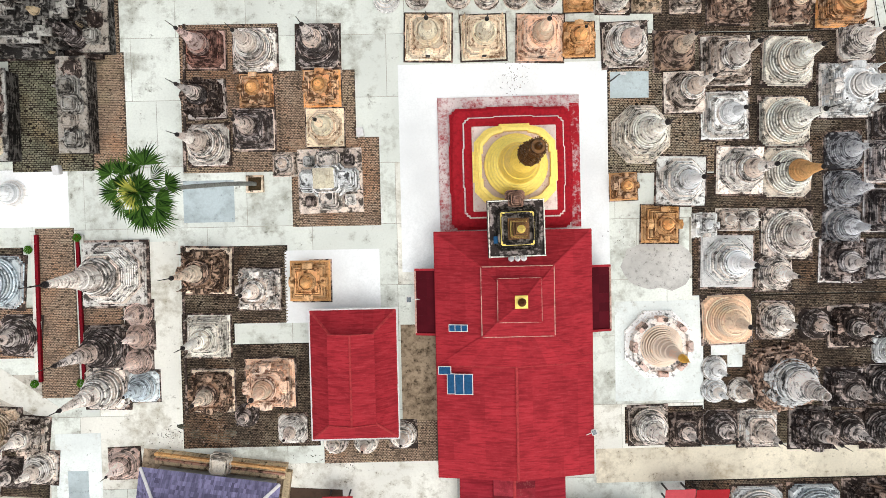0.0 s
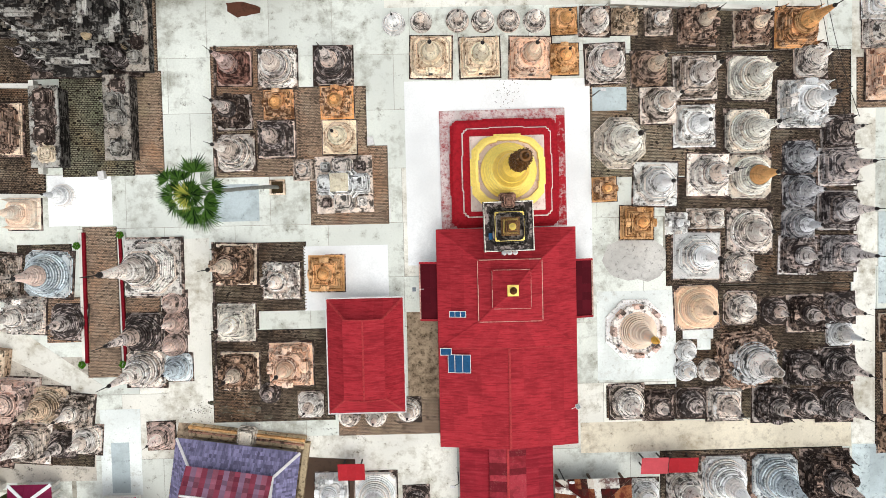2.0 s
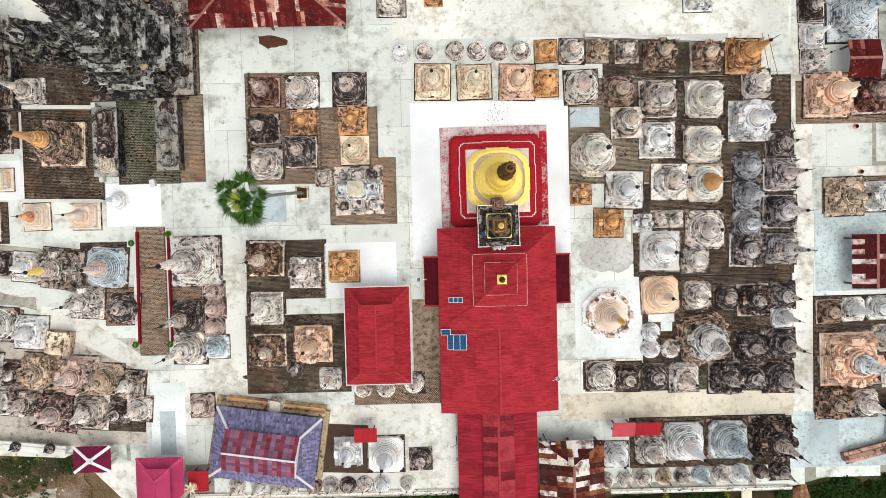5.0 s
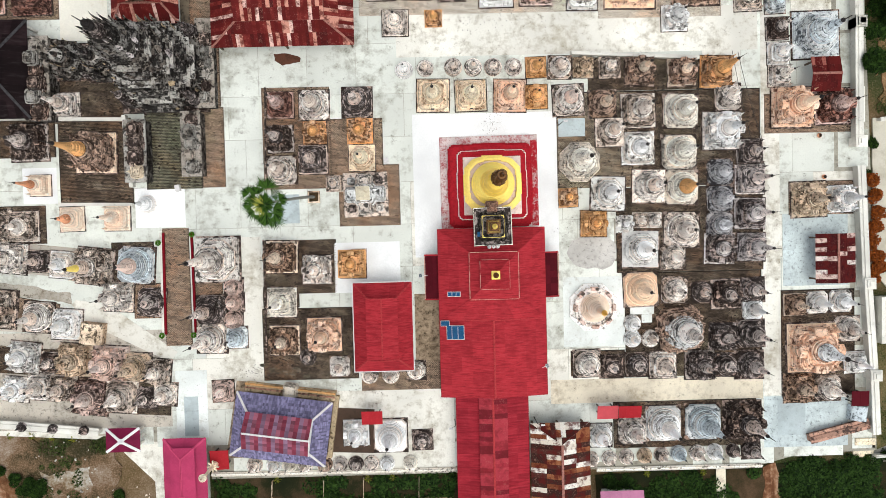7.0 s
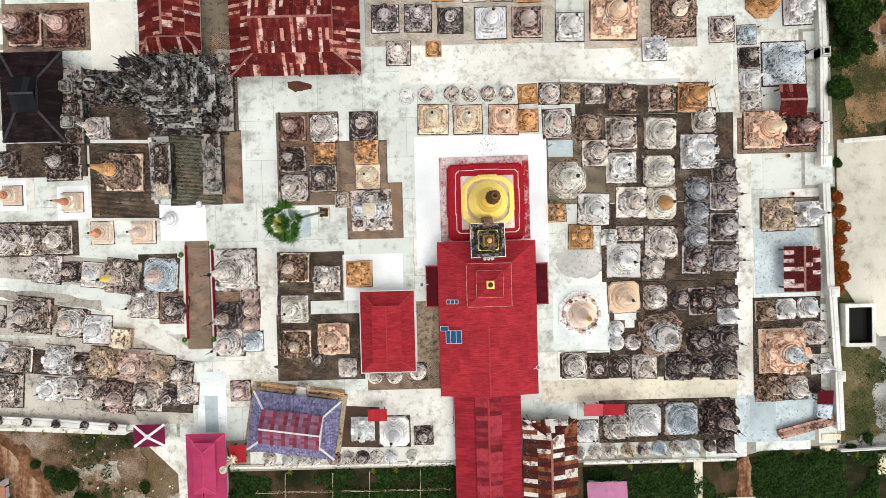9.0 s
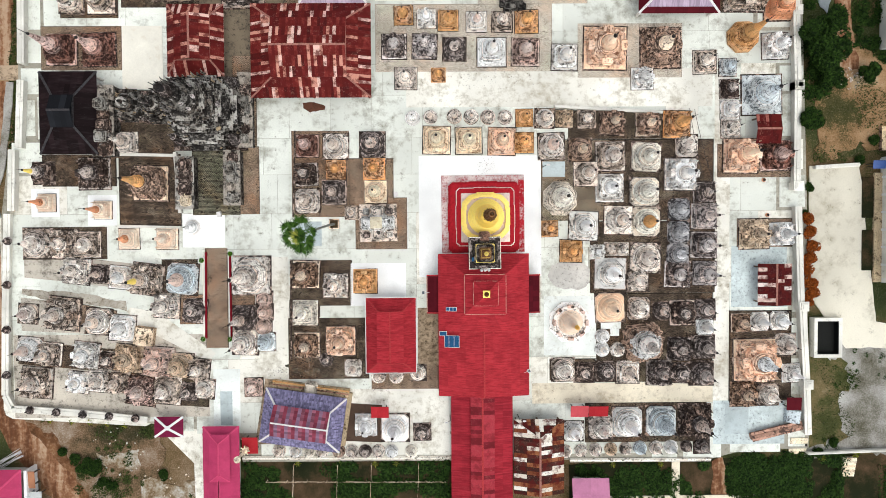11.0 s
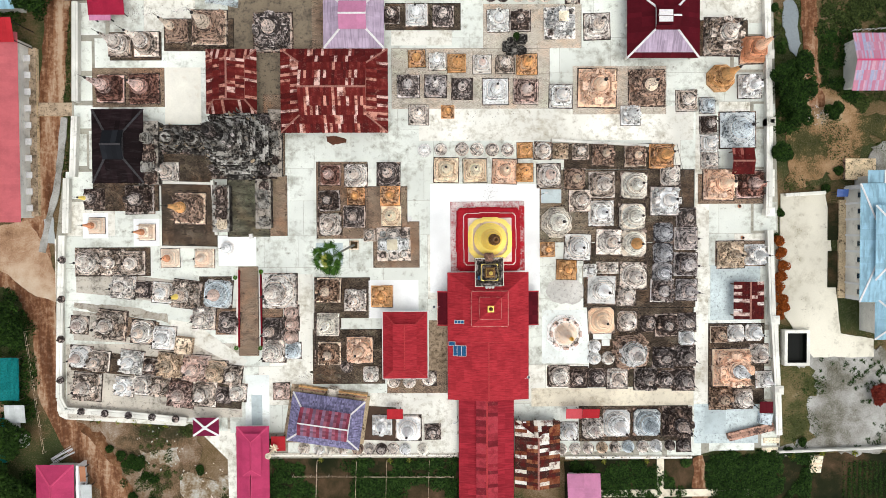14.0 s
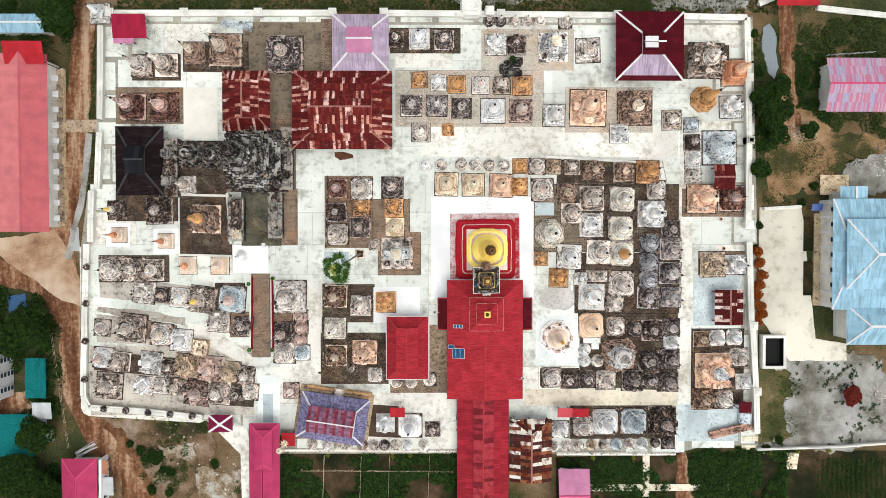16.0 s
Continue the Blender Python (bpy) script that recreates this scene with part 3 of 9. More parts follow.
def door_porch(bm):
    """A small vaulted porch before the terraces, with stepped jambs."""
    for sx in (-1, 1):
        box(bm, sx * 0.05, -0.455, 0.05, sx * 0.1, -0.3, 0.19)
        box(bm, sx * 0.1, -0.44, 0.05, sx * 0.15, -0.32, 0.15)
    box(bm, -0.11, -0.45, 0.19, 0.11, -0.3, 0.22)
    loft(bm, SQUARE, [(0.07, 0.22), (0.05, 0.25), (0.055, 0.26), (0.02, 0.32)], (0, -0.38))


SHAPES = {
    # plinth, terraces (outline, levels), rings (r0, r1, z0, z1, n), bell (r, z0, z1), spire top, umbrella
    "rnd": (REDENT, (0.49, 0.46, 0.05, 0.09, 2), CIRCLE, (0.475, 0.235, 0.09, 0.36, 8), (0.22, 0.36, 0.56)),
    "sqr": (REDENT, (0.475, 0.29, 0.05, 0.27, 6), CIRCLE, (0.28, 0.215, 0.27, 0.36, 3), (0.2, 0.36, 0.56)),
    "oct": (OCTAGON, (0.49, 0.3, 0.05, 0.27, 6), CIRCLE, (0.285, 0.215, 0.27, 0.36, 3), (0.2, 0.36, 0.56)),
    "orn": (REDENT, (0.46, 0.27, 0.05, 0.31, 5), CIRCLE, (0.255, 0.195, 0.31, 0.4, 2), (0.18, 0.4, 0.58)),
    "low": (SQUARE, (0.45, 0.24, 0.05, 0.5, 4), OCTAGON, (0.23, 0.18, 0.5, 0.62, 2), (0.15, 0.62, 0.8)),
}
WORDS = {
    "rnd": "round ring-moulded stupa on a square plinth", "sqr": "square terraced stupa with a bell and spire", "oct": "octagonal terraced stupa with a ringed spire",
    "orn": "ruinous stupa with niches and corner ornaments", "low": "low stepped shrine with a short finial",
}
HUES = {
    "apricot": "apricot-washed", "dusk": "dusky grey plaster", "blush": "pinkish whitewashed",
    "grey": "grey mould-streaked plaster", "dark": "blackened plaster", "white": "whitewashed", "bright": "freshly whitewashed", "pink": "faded pink plaster", "cream": "cream-washed", "pale": "pale grey plaster",
    "tan": "tan lichen-stained plaster", "honey": "honey-coloured plaster", "orange": "orange-washed", "terra": "terracotta-washed", "peach": "peach-washed", "brick": "bare red brick",
    "red": "dark red stained", "brown": "brown stained", "blue": "pale blue-grey", "slate": "slate-coloured",
}
count_of = 0


def stupa(style, x, y, w, h, hue, tip="", turn=0.0):
    global count_of
    count_of += 1
    v = count_of % 4
    label = f"{HUES[hue]} {WORDS[style]}" + (f", {tip} spire" if tip else "")
    if w < 2.3:
        label = "small " + label
    elif w > 4.9:
        label = "large " + label
    outline, (t0, t1, tz0, tz1, tn), ring, (r0, r1, z0, z1, n), (br, bz0, bz1) = SHAPES[style]
    mat = WASH[hue]
    foot = "octagon" if style == "oct" and (5 < w < 5.6 or hue == "orange") else "square" if style != "rnd" else "round" if w < 2.5 else "stepped"
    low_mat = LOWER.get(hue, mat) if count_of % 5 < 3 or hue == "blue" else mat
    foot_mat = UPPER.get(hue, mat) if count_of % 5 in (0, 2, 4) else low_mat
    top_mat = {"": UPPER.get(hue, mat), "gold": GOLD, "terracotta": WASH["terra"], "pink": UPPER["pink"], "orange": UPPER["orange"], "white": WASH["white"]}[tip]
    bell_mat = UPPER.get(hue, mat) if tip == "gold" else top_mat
    lean = random.uniform(-2.0, 2.0) - (6.0 if x < -34.5 and y < -2.5 else 0.0)
    root = thing("stupa", x, y, 0.0, turn + lean, label, "stupa", "stupas of the temple yard", scale=(w, w, h))
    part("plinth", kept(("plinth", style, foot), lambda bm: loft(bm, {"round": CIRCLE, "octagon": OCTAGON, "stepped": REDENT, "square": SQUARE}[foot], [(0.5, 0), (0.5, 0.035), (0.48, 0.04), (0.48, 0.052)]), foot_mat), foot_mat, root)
    # Added dark course: the dark gap round each plinth is put into colour.
    if w > 2.4 and foot != "octagon":
        part("footing", kept(("footing",), lambda bm: loft(bm, SQUARE, [(0.535, 0), (0.535, 0.022), (0.525, 0.025)]), LOWER["dark"]), None, root, "dark course edging the plinth")
    for i in range(tn):
        a, b = t0 + (t1 - t0) * i / tn, t0 + (t1 - t0) * (i + 1) / tn
        za, zb = tz0 + (tz1 - tz0) * i / tn, tz0 + (tz1 - tz0) * (i + 1) / tn
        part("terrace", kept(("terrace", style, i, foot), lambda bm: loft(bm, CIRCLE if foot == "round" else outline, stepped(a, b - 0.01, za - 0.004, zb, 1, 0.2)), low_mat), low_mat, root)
    if style == "orn":
        part("broken_moulding", kept(("broken_moulding", style, v), lambda bm: blocks(bm, 11 + v, 80, 0.28, 0.49, 0.08, 0.36, 0.055), low_mat), low_mat, root)["kind"] = "stuff"
    if style == "orn" or (style == "sqr" and v % 2 == 0) or (style == "oct" and w > 6):
        q, qz = (0.42, 0.09) if style != "orn" else (0.38, 0.17)
        for sx in (-q, q):
            for sy in (-q, q):
                part("corner_spire", kept(("corner_spire", style, sx, sy), lambda bm: corner_spire(bm, sx, sy, qz, 0.075 if style == "oct" else 0.055), low_mat), low_mat, root)
    if style in ("orn", "low"):
        for k in range(4):
            part("niche", kept(("niche", style, k), lambda bm: niche(bm, k, 0.43, 0.05, 0.24 if style != "low" else 0.36, 0.2), low_mat), low_mat, root)
    if style == "sqr" and hue in ("cream", "peach"):
        porch = part("porch", kept(("porch",), door_porch, mat), mat, root)
        # Solid dark block: the shade within the opening is put into its colour.
        part("doorway", kept(("doorway",), lambda bm: box(bm, -0.045, -0.462, 0.05, 0.045, -0.37, 0.17), IRON), IRON, porch, "dark doorway")
    for i in range(n):
        a, b = r0 + (r1 - r0) * i / n, r0 + (r1 - r0) * (i + 1) / n
        za, zb = z0 + (z1 - z0) * i / n, z0 + (z1 - z0) * (i + 1) / n
        part("ring_moulding", kept(("ring_moulding", style, i), lambda bm: loft(bm, ring, rounded(a, b - 0.006, za - 0.004, zb, 1)), mat), mat, root)
    d = bz1 - bz0
    part("bell", kept(("bell", style), lambda bm: loft(bm, CIRCLE if style != "low" else SMALL_CIRCLE, [(br, bz0), (br, bz0 + 0.07 * d), (br * 0.95, bz0 + 0.08 * d), (br * 0.93, bz0 + 0.03 * d), (br * 0.9, bz0 + 0.03 * d), (br * 0.89, bz0 + 0.16 * d), (br * 0.86, bz0 + 0.2 * d), (br * 0.83, bz0 + 0.38 * d), (br * 0.86, bz0 + 0.4 * d), (br * 0.86, bz0 + 0.46 * d), (br * 0.8, bz0 + 0.48 * d), (br * 0.76, bz0 + 0.46 * d), (br * 0.72, bz0 + 0.62 * d), (br * 0.75, bz0 + 0.64 * d), (br * 0.75, bz0 + 0.69 * d), (br * 0.68, bz0 + 0.71 * d), (br * 0.62, bz0 + 0.88 * d), (br * 0.65, bz0 + 0.9 * d), (br * 0.64, bz0 + 0.95 * d), (br * 0.5, bz1)]), bell_mat), bell_mat, root, f"{tip} bell" if tip and tip != "gold" else "")
    sz = 0.87 if style != "low" else 0.93
    spire = part("spire", kept(("spire", style), lambda bm: loft(bm, SMALL_CIRCLE if style == "low" else CIRCLE[::2], gentle(br * 0.56, br * 0.2, bz1, sz, 9) + [(br * 0.1, sz)]), top_mat), top_mat, root, f"{tip} ringed spire" if tip else "")

    def umbrella(bm):
        s = 0.046
        loft(bm, SMALL_CIRCLE, [(s * 0.6, sz - 0.02), (s, sz - 0.012), (s * 1.05, sz + 0.004), (s * 0.66, sz + 0.014), (s * 0.74, sz + 0.022), (s * 0.42, sz + 0.034), (s * 0.46, sz + 0.042), (s * 0.2, sz + 0.055), (0.01, sz + 0.07), (0.009, sz + 0.13), (s * 0.3, sz + 0.135), (s * 0.3, sz + 0.142), (0.008, sz + 0.148), (0.006, 1.12)])

    if not (style == "low" or (v == 3 and w < 3)):
        part("umbrella", kept(("umbrella", style), umbrella, IRON), IRON, spire, "dark iron umbrella finial")
    return root


# ---------------------------------------------------------------- roofs and houses
def clip(poly, a, b, c):
    """Keep the part of a polygon where a * u + b * v >= c."""
    out = []
    for p, q in zip(poly, poly[1:] + poly[:1]):
        dp, dq = a * p[0] + b * p[1] - c, a * q[0] + b * q[1] - c
        if dp >= 0:
            out.append(p)
        if dp * dq < 0:
            k = dp / (dp - dq)
            out.append((p[0] + k * (q[0] - p[0]), p[1] + k * (q[1] - p[1])))
    return out


def slope(parent, p0, p1, p2, p3, material, du=0.9, dv=2.4, pieces=False, jitter=0.02, thick=0.03, name="roof_slope", label="", wave=True):
    """One fall of a roof with eave p0-p1 and upper edge p3-p2, laid with single overlapping sheets."""
    p0, p1, p2, p3 = (Vector(p) for p in (p0, p1, p2, p3))
    eu = (p1 - p0).normalized()
    length = (p1 - p0).length
    nrm = (p1 - p0).cross((p2 + p3) / 2 - p0).normalized()
    if nrm.z < 0:
        nrm = -nrm
    ev = nrm.cross(eu)
    if ev.z < 0:
        ev = -ev
    run = (p3 - p0).dot(ev)
    a, b = (p3 - p0).dot(eu), length - (p2 - p0).dot(eu)
    rng = random.Random(int(abs(p0.x * 131 + p0.y * 17 + p1.x * 7) * 10))
    if not pieces and du > 0.6 and length * run / (du * dv) + sum(c.name.startswith("roof_sheet") for c in parent.children) < 290:
        pieces = True
    bm = None if pieces else bmesh.new()
    nu, nv = max(1, round(length / du)), max(1, round(run / dv))
    lo, hi = min(0.0, a), max(length, length - b)
    nu = max(1, round((hi - lo) / du))
    for j in range(nv):
        for i in range(nu):
            u0, u1 = lo + (hi - lo) * i / nu, lo + (hi - lo) * (i + 1) / nu
            v0, v1 = run * j / nv, run * (j + 1) / nv + (0.06 if j < nv - 1 else 0)
            poly = [(u0, v0), (u1 + 0.02, v0), (u1 + 0.02, v1), (u0, v1)]
            poly = clip(poly, run, -a, 0)
            if len(poly) > 2:
                poly = clip(poly, -run, -b, -run * length)
            if len(poly) < 3:
                continue
            lift = jitter * rng.random() + 0.012 * (i % 2)
            one = bmesh.new() if pieces else bm
            low = [one.verts.new(p0 + eu * u + ev * v + nrm * (lift - 0.035 * v / run + 0.02 * (v == v0))) for u, v in poly]
            top = [one.verts.new(x.co + nrm * thick) for x in low]
            one.faces.new(top)
            one.faces.new(low[::-1])
            for k in range(len(poly)):
                one.faces.new((low[k], low[(k + 1) % len(poly)], top[(k + 1) % len(poly)], top[k]))
            if pieces:
                part("roof_sheet", one, material, parent)
    if bm:
        part(name, bm, material, parent, label)["kind"] = "stuff"


def bar(bm, a, b, width, high):
    a, b = Vector(a), Vector(b)
    d = b - a
    m = Matrix.Translation((a + b) / 2) @ d.to_track_quat("X", "Z").to_matrix().to_4x4() @ Matrix.Diagonal((d.length, width, high, 1))
    bmesh.ops.create_cube(bm, size=1, matrix=m)
    return bm


def cap(parent, a, b, material=RED_RIDGE, width=0.3, name="ridge_cap"):
    bm = bar(bmesh.new(), a, b, width, 0.1)
    bmesh.ops.bevel(bm, geom=bm.edges[:], offset=0.03, segments=1, affect="EDGES")
    part(name, bm, material, parent)


def hip(parent, x0, y0, x1, y1, ze, zr, inset_x, inset_y, material, ridge=RED_RIDGE, pieces=False, du=0.9, dv=2.4, caps=True, width=0.3, sides="SENW", jitter=0.02):
    """A roof of four falls over a rectangle; insets say how far the upper edge lies in from each side."""
    a, b, c, d = (x0, y0, ze), (x1, y0, ze), (x1, y1, ze), (x0, y1, ze)
    e, f, g, h = (x0 + inset_x, y0 + inset_y, zr), (x1 - inset_x, y0 + inset_y, zr), (x1 - inset_x, y1 - inset_y, zr), (x0 + inset_x, y1 - inset_y, zr)
    for key, q in (("S", (a, b, f, e)), ("E", (b, c, g, f)), ("N", (c, d, h, g)), ("W", (d, a, e, h))):
        if key in sides:
            slope(parent, *q, material, du, dv, pieces, jitter)
    if caps:
        for p, q in ((a, e), (b, f), (c, g), (d, h)):
            if Vector(p) != Vector(q) and (inset_x and inset_y):
                cap(parent, Vector(p) + Vector((0, 0, 0.06)), Vector(q) + Vector((0, 0, 0.06)), ridge, width)
        for p, q in ((e, f), (f, g), (g, h), (h, e)):
            if (Vector(p) - Vector(q)).length > 0.05:
                cap(parent, Vector(p) + Vector((0, 0, 0.06)), Vector(q) + Vector((0, 0, 0.06)), ridge, width)


def gable(parent, x0, y0, x1, y1, ze, zr, axis, material, ridge=RED_RIDGE, pieces=False, du=0.9, dv=2.4, width=0.3, jitter=0.02):
    if axis == "y":
        xm = (x0 + x1) / 2
        slope(parent, (x0, y1, ze), (x0, y0, ze), (xm, y0, zr), (xm, y1, zr), material, du, dv, pieces, jitter)
        slope(parent, (x1, y0, ze), (x1, y1, ze), (xm, y1, zr), (xm, y0, zr), material, du, dv, pieces, jitter)
        cap(parent, (xm, y0, zr + 0.06), (xm, y1, zr + 0.06), ridge, width)
    else:
        ym = (y0 + y1) / 2
        slope(parent, (x0, y0, ze), (x1, y0, ze), (x1, ym, zr), (x0, ym, zr), material, du, dv, pieces, jitter)
        slope(parent, (x1, y1, ze), (x0, y1, ze), (x0, ym, zr), (x1, ym, zr), material, du, dv, pieces, jitter)
        cap(parent, (x0, ym, zr + 0.06), (x1, ym, zr + 0.06), ridge, width)


def walls_under(parent, x0, y0, x1, y1, z0, z1, material=None, inset=0.6, t=0.25):
    """Four walls with thickness, in under the eaves."""
    material = material or WALL
    x0, y0, x1, y1 = x0 + inset, y0 + inset, x1 - inset, y1 - inset
    for q in ((x0, y0, x1, y0 + t), (x0, y1 - t, x1, y1), (x0, y0 + t, x0 + t, y1 - t), (x1 - t, y0 + t, x1, y1 - t)):
        part("wall", boxed(q[0], q[1], z0, q[2], q[3], z1), material, parent)


def fascia(parent, x0, y0, x1, y1, z, material, t=0.12, high=0.22):
    for q in ((x0 - t, y0 - t, x1 + t, y0), (x0 - t, y1, x1 + t, y1 + t), (x0 - t, y0, x0, y1), (x1, y0, x1 + t, y1)):
        part("fascia_board", boxed(q[0], q[1], z - high, q[2], q[3], z + 0.03), material, parent)


# ---------------------------------------------------------------- ground
def lines(x_or_y, inner, outer, n):
    inside = np.linspace(-inner, inner, n)
    far = np.array([inner * 1.25, inner * 1.8, inner * 3, outer])
    return np.concatenate([-far[::-1], inside, far])


def ground_sheet():
    xs, ys = lines("x", 130, 2500, 150), lines("y", 110, 2500, 130)
    bm_v, bm_f = [], []
    for yv in ys:
        for xv in xs:
            inside = abs(xv + 3) < 66 and -35 < yv < 47
            z = -0.6 + (0 if inside else 0.22 * noise.noise((xv * 0.09, yv * 0.09, 0)) + 0.08 * noise.noise((xv * 0.5, yv * 0.5, 3)))
            bm_v.append((xv, yv, z))
    w = len(xs)
    for j in range(len(ys) - 1):
        for i in range(w - 1):
            bm_f.append((j * w + i, j * w + i + 1, (j + 1) * w + i + 1, (j + 1) * w + i))
    me = bpy.data.meshes.new("ground")
    me.from_pydata(bm_v, [], bm_f)
    me.materials.append(EARTH)
    return tagged(new("ground", me), "bare red earth and rough grass round the temple yard", "ground", kind="structure")


BARE = []


def inside(x, y, poly):
    odd = False
    for (ax, ay), (bx, by) in zip(poly, poly[1:] + poly[:1]):
        if (ay > y) != (by > y) and x < (bx - ax) * (y - ay) / (by - ay) + ax:
            odd = not odd
    return odd


def bare(x, y):
    """Whether a place is a road, yard or water, where nothing grows."""
    return any(inside(x, y, p) for p in BARE)


def sheet(name, points, z, material, label, category, thick=0.3, kind="structure", rag=0.0, step=1.5):
    """A flat laid area with a thickness and, where it is ragged, an uneven outline."""
    pts = []
    rng = random.Random(len(points) * 7 + int(points[0][0] * 3))
    for (ax, ay), (bx, by) in zip(points, points[1:] + points[:1]):
        n = max(1, int(math.hypot(bx - ax, by - ay) / min(step, 0.7))) if rag else 1
        for i in range(n):
            k = i / n
            px, py = ax + (bx - ax) * k, ay + (by - ay) * k
            pts.append((px + rag * (1.5 * noise.noise((px * 0.33, py * 0.33, 1.7)) + 0.8 * noise.noise((px * 1.2, py * 1.2, 4.1))) + 0.3 * rng.uniform(-rag, rag), py + rag * (1.5 * noise.noise((px * 0.33, py * 0.33, 8.3)) + 0.8 * noise.noise((px * 1.2, py * 1.2, 6.6))) + 0.3 * rng.uniform(-rag, rag)))
    if category in ("road", "water", "pavement"):
        BARE.append(pts)
    bm = bmesh.new()
    low = [bm.verts.new((x, y, z - thick)) for x, y in pts]
    top = [bm.verts.new((x, y, z)) for x, y in pts]
    for tri in geometry.tessellate_polygon([[Vector((x, y, 0)) for x, y in pts]]):
        bm.faces.new([top[k] for k in tri])
    for i in range(len(pts)):
        bm.faces.new((low[i], low[(i + 1) % len(pts)], top[(i + 1) % len(pts)], top[i]))
    return tagged(new(name, mesh_of(name, bm, material)), label, category, kind=kind)


def strip(name, points, width, z, material, label, category, thick=0.15, rag=0.25):
    """A road or path along a line."""
    left, right = [], []
    rng = random.Random(int(width * 10))
    line = []
    for (ax, ay), (bx, by) in zip(points, points[1:]):
        n = max(1, int(math.hypot(bx - ax, by - ay) / 1.5))
        line += [(ax + (bx - ax) * i / n, ay + (by - ay) * i / n) for i in range(n)]
    line.append(points[-1])
    for i, (x, y) in enumerate(line):
        a, b = line[max(0, i - 2)], line[min(len(line) - 1, i + 2)]
        d = Vector((b[0] - a[0], b[1] - a[1])).normalized()
        w = width / 2 + rng.uniform(-rag, rag)
        left.append((x - d.y * w, y + d.x * w))
        right.append((x + d.y * w, y - d.x * w))
    return sheet(name, left + right[::-1], z, material, label, category, thick)


PAVED = []


def bricks(x0, y0, x1, y1, material, label, unit=0.235, z=0.09, bedding=None, turn=0.0):
    """A floor of brick pavers in running bond, real bricks with open joints, on a dark bed; it may lie aslant."""
    PAVED.append((x0, y0, x1, y1) if not turn else (0, 0, 0, 0))
    mx, my, c, n = (x0 + x1) / 2, (y0 + y1) / 2, math.cos(radians(turn)), math.sin(radians(turn))

    def at(px, py):
        return mx + (px - mx) * c - (py - my) * n, my + (px - mx) * n + (py - my) * c

    bed = sheet("brick_floor", [at(x0, y0), at(x1, y0), at(x1, y1), at(x0, y1)], z - 0.03, bedding or (BROWN_BED if material is BRICKS else BED), label, "brick paving", 0.06)
    v, f = [], []
    rng = random.Random(int(x0 * 10))
    long, deep = unit, unit * 0.62
    for j in range(max(1, int((y1 - y0) / deep))):
        for i in range(max(1, int((x1 - x0) / long))):
            if rng.random() < 0.04:
                continue
            px, py = x0 + (i + 0.5 + 0.5 * (j % 2)) * long + rng.gauss(0, 0.012), y0 + (j + 0.5) * deep + rng.gauss(0, 0.01)
            hx, hy = long * rng.uniform(0.36, 0.42), deep * rng.uniform(0.28, 0.36)
            if px + hx > x1:
                continue
            k, t = len(v), z + rng.uniform(-0.008, 0.012)
            ring = [at(px - hx, py - hy), at(px + hx, py - hy), at(px + hx, py + hy), at(px - hx, py + hy)]
            v += [(*p, z - 0.03) for p in ring] + [(*p, t) for p in ring]
            f += [(k + 4, k + 5, k + 6, k + 7)] + [(k + a, k + (a + 1) % 4, k + 4 + (a + 1) % 4, k + 4 + a) for a in range(4)]
    me = bpy.data.meshes.new("bricks")
    me.from_pydata(v, [], f)
    me.materials.append(material)
    part("bricks", me, material, bed)["kind"] = "stuff"


# ---------------------------------------------------------------- plants
def leaf_cloud(bm, rng, centre, radius, count, size, flat=0.7):
    for _ in range(count):
        d = Vector((rng.gauss(0, 1), rng.gauss(0, 1), rng.gauss(0, 1) * flat)).normalized() * radius * rng.uniform(0.55, 1.0) ** 0.6
        p = Vector(centre) + Vector((d.x, d.y, d.z * flat))
        t = Euler((rng.uniform(-0.9, 0.9), rng.uniform(-0.9, 0.9), rng.uniform(0, 6.28))).to_matrix()
        s = size * rng.uniform(0.6, 1.3)
        vs = [bm.verts.new(p + t @ Vector(q)) for q in ((-s, 0, 0), (0, -0.45 * s, 0.12 * s), (s, 0, -0.1 * s), (0, 0.45 * s, 0.12 * s))]
        bm.faces.new(vs)


def tree(x, y, r, h, material, label, seed=0, name="tree", category="tree", ground=-0.6, n=9, leaf=0.28):
    rng = random.Random(seed + int(x * 10))
    root = thing(name, x, y, ground, 0, label, category)
    bm = bmesh.new()
    loft(bm, ring_shape(8), [(0.18 * r / 2.5, 0), (0.12 * r / 2.5, h * 0.4), (0.08 * r / 2.5, h * 0.7)])
    for _ in range(5):
        a = rng.uniform(0, 6.28)
        bar(bm, (0, 0, h * rng.uniform(0.3, 0.55)), (r * 0.6 * math.cos(a), r * 0.6 * math.sin(a), h * rng.uniform(0.65, 0.85)), 0.06 * r / 2, 0.06 * r / 2)
    part("trunk", bm, BARK, root)
    bm = bmesh.new()
    for _ in range(n):
        a, q = rng.uniform(0, 6.28), r * 0.62 * math.sqrt(rng.random())
        leaf_cloud(bm, rng, (q * math.cos(a), q * math.sin(a), h * rng.uniform(0.62, 0.9)), r * rng.uniform(0.35, 0.55), int(110 * r), leaf)
    part("crown", bm, material, root)
    return root


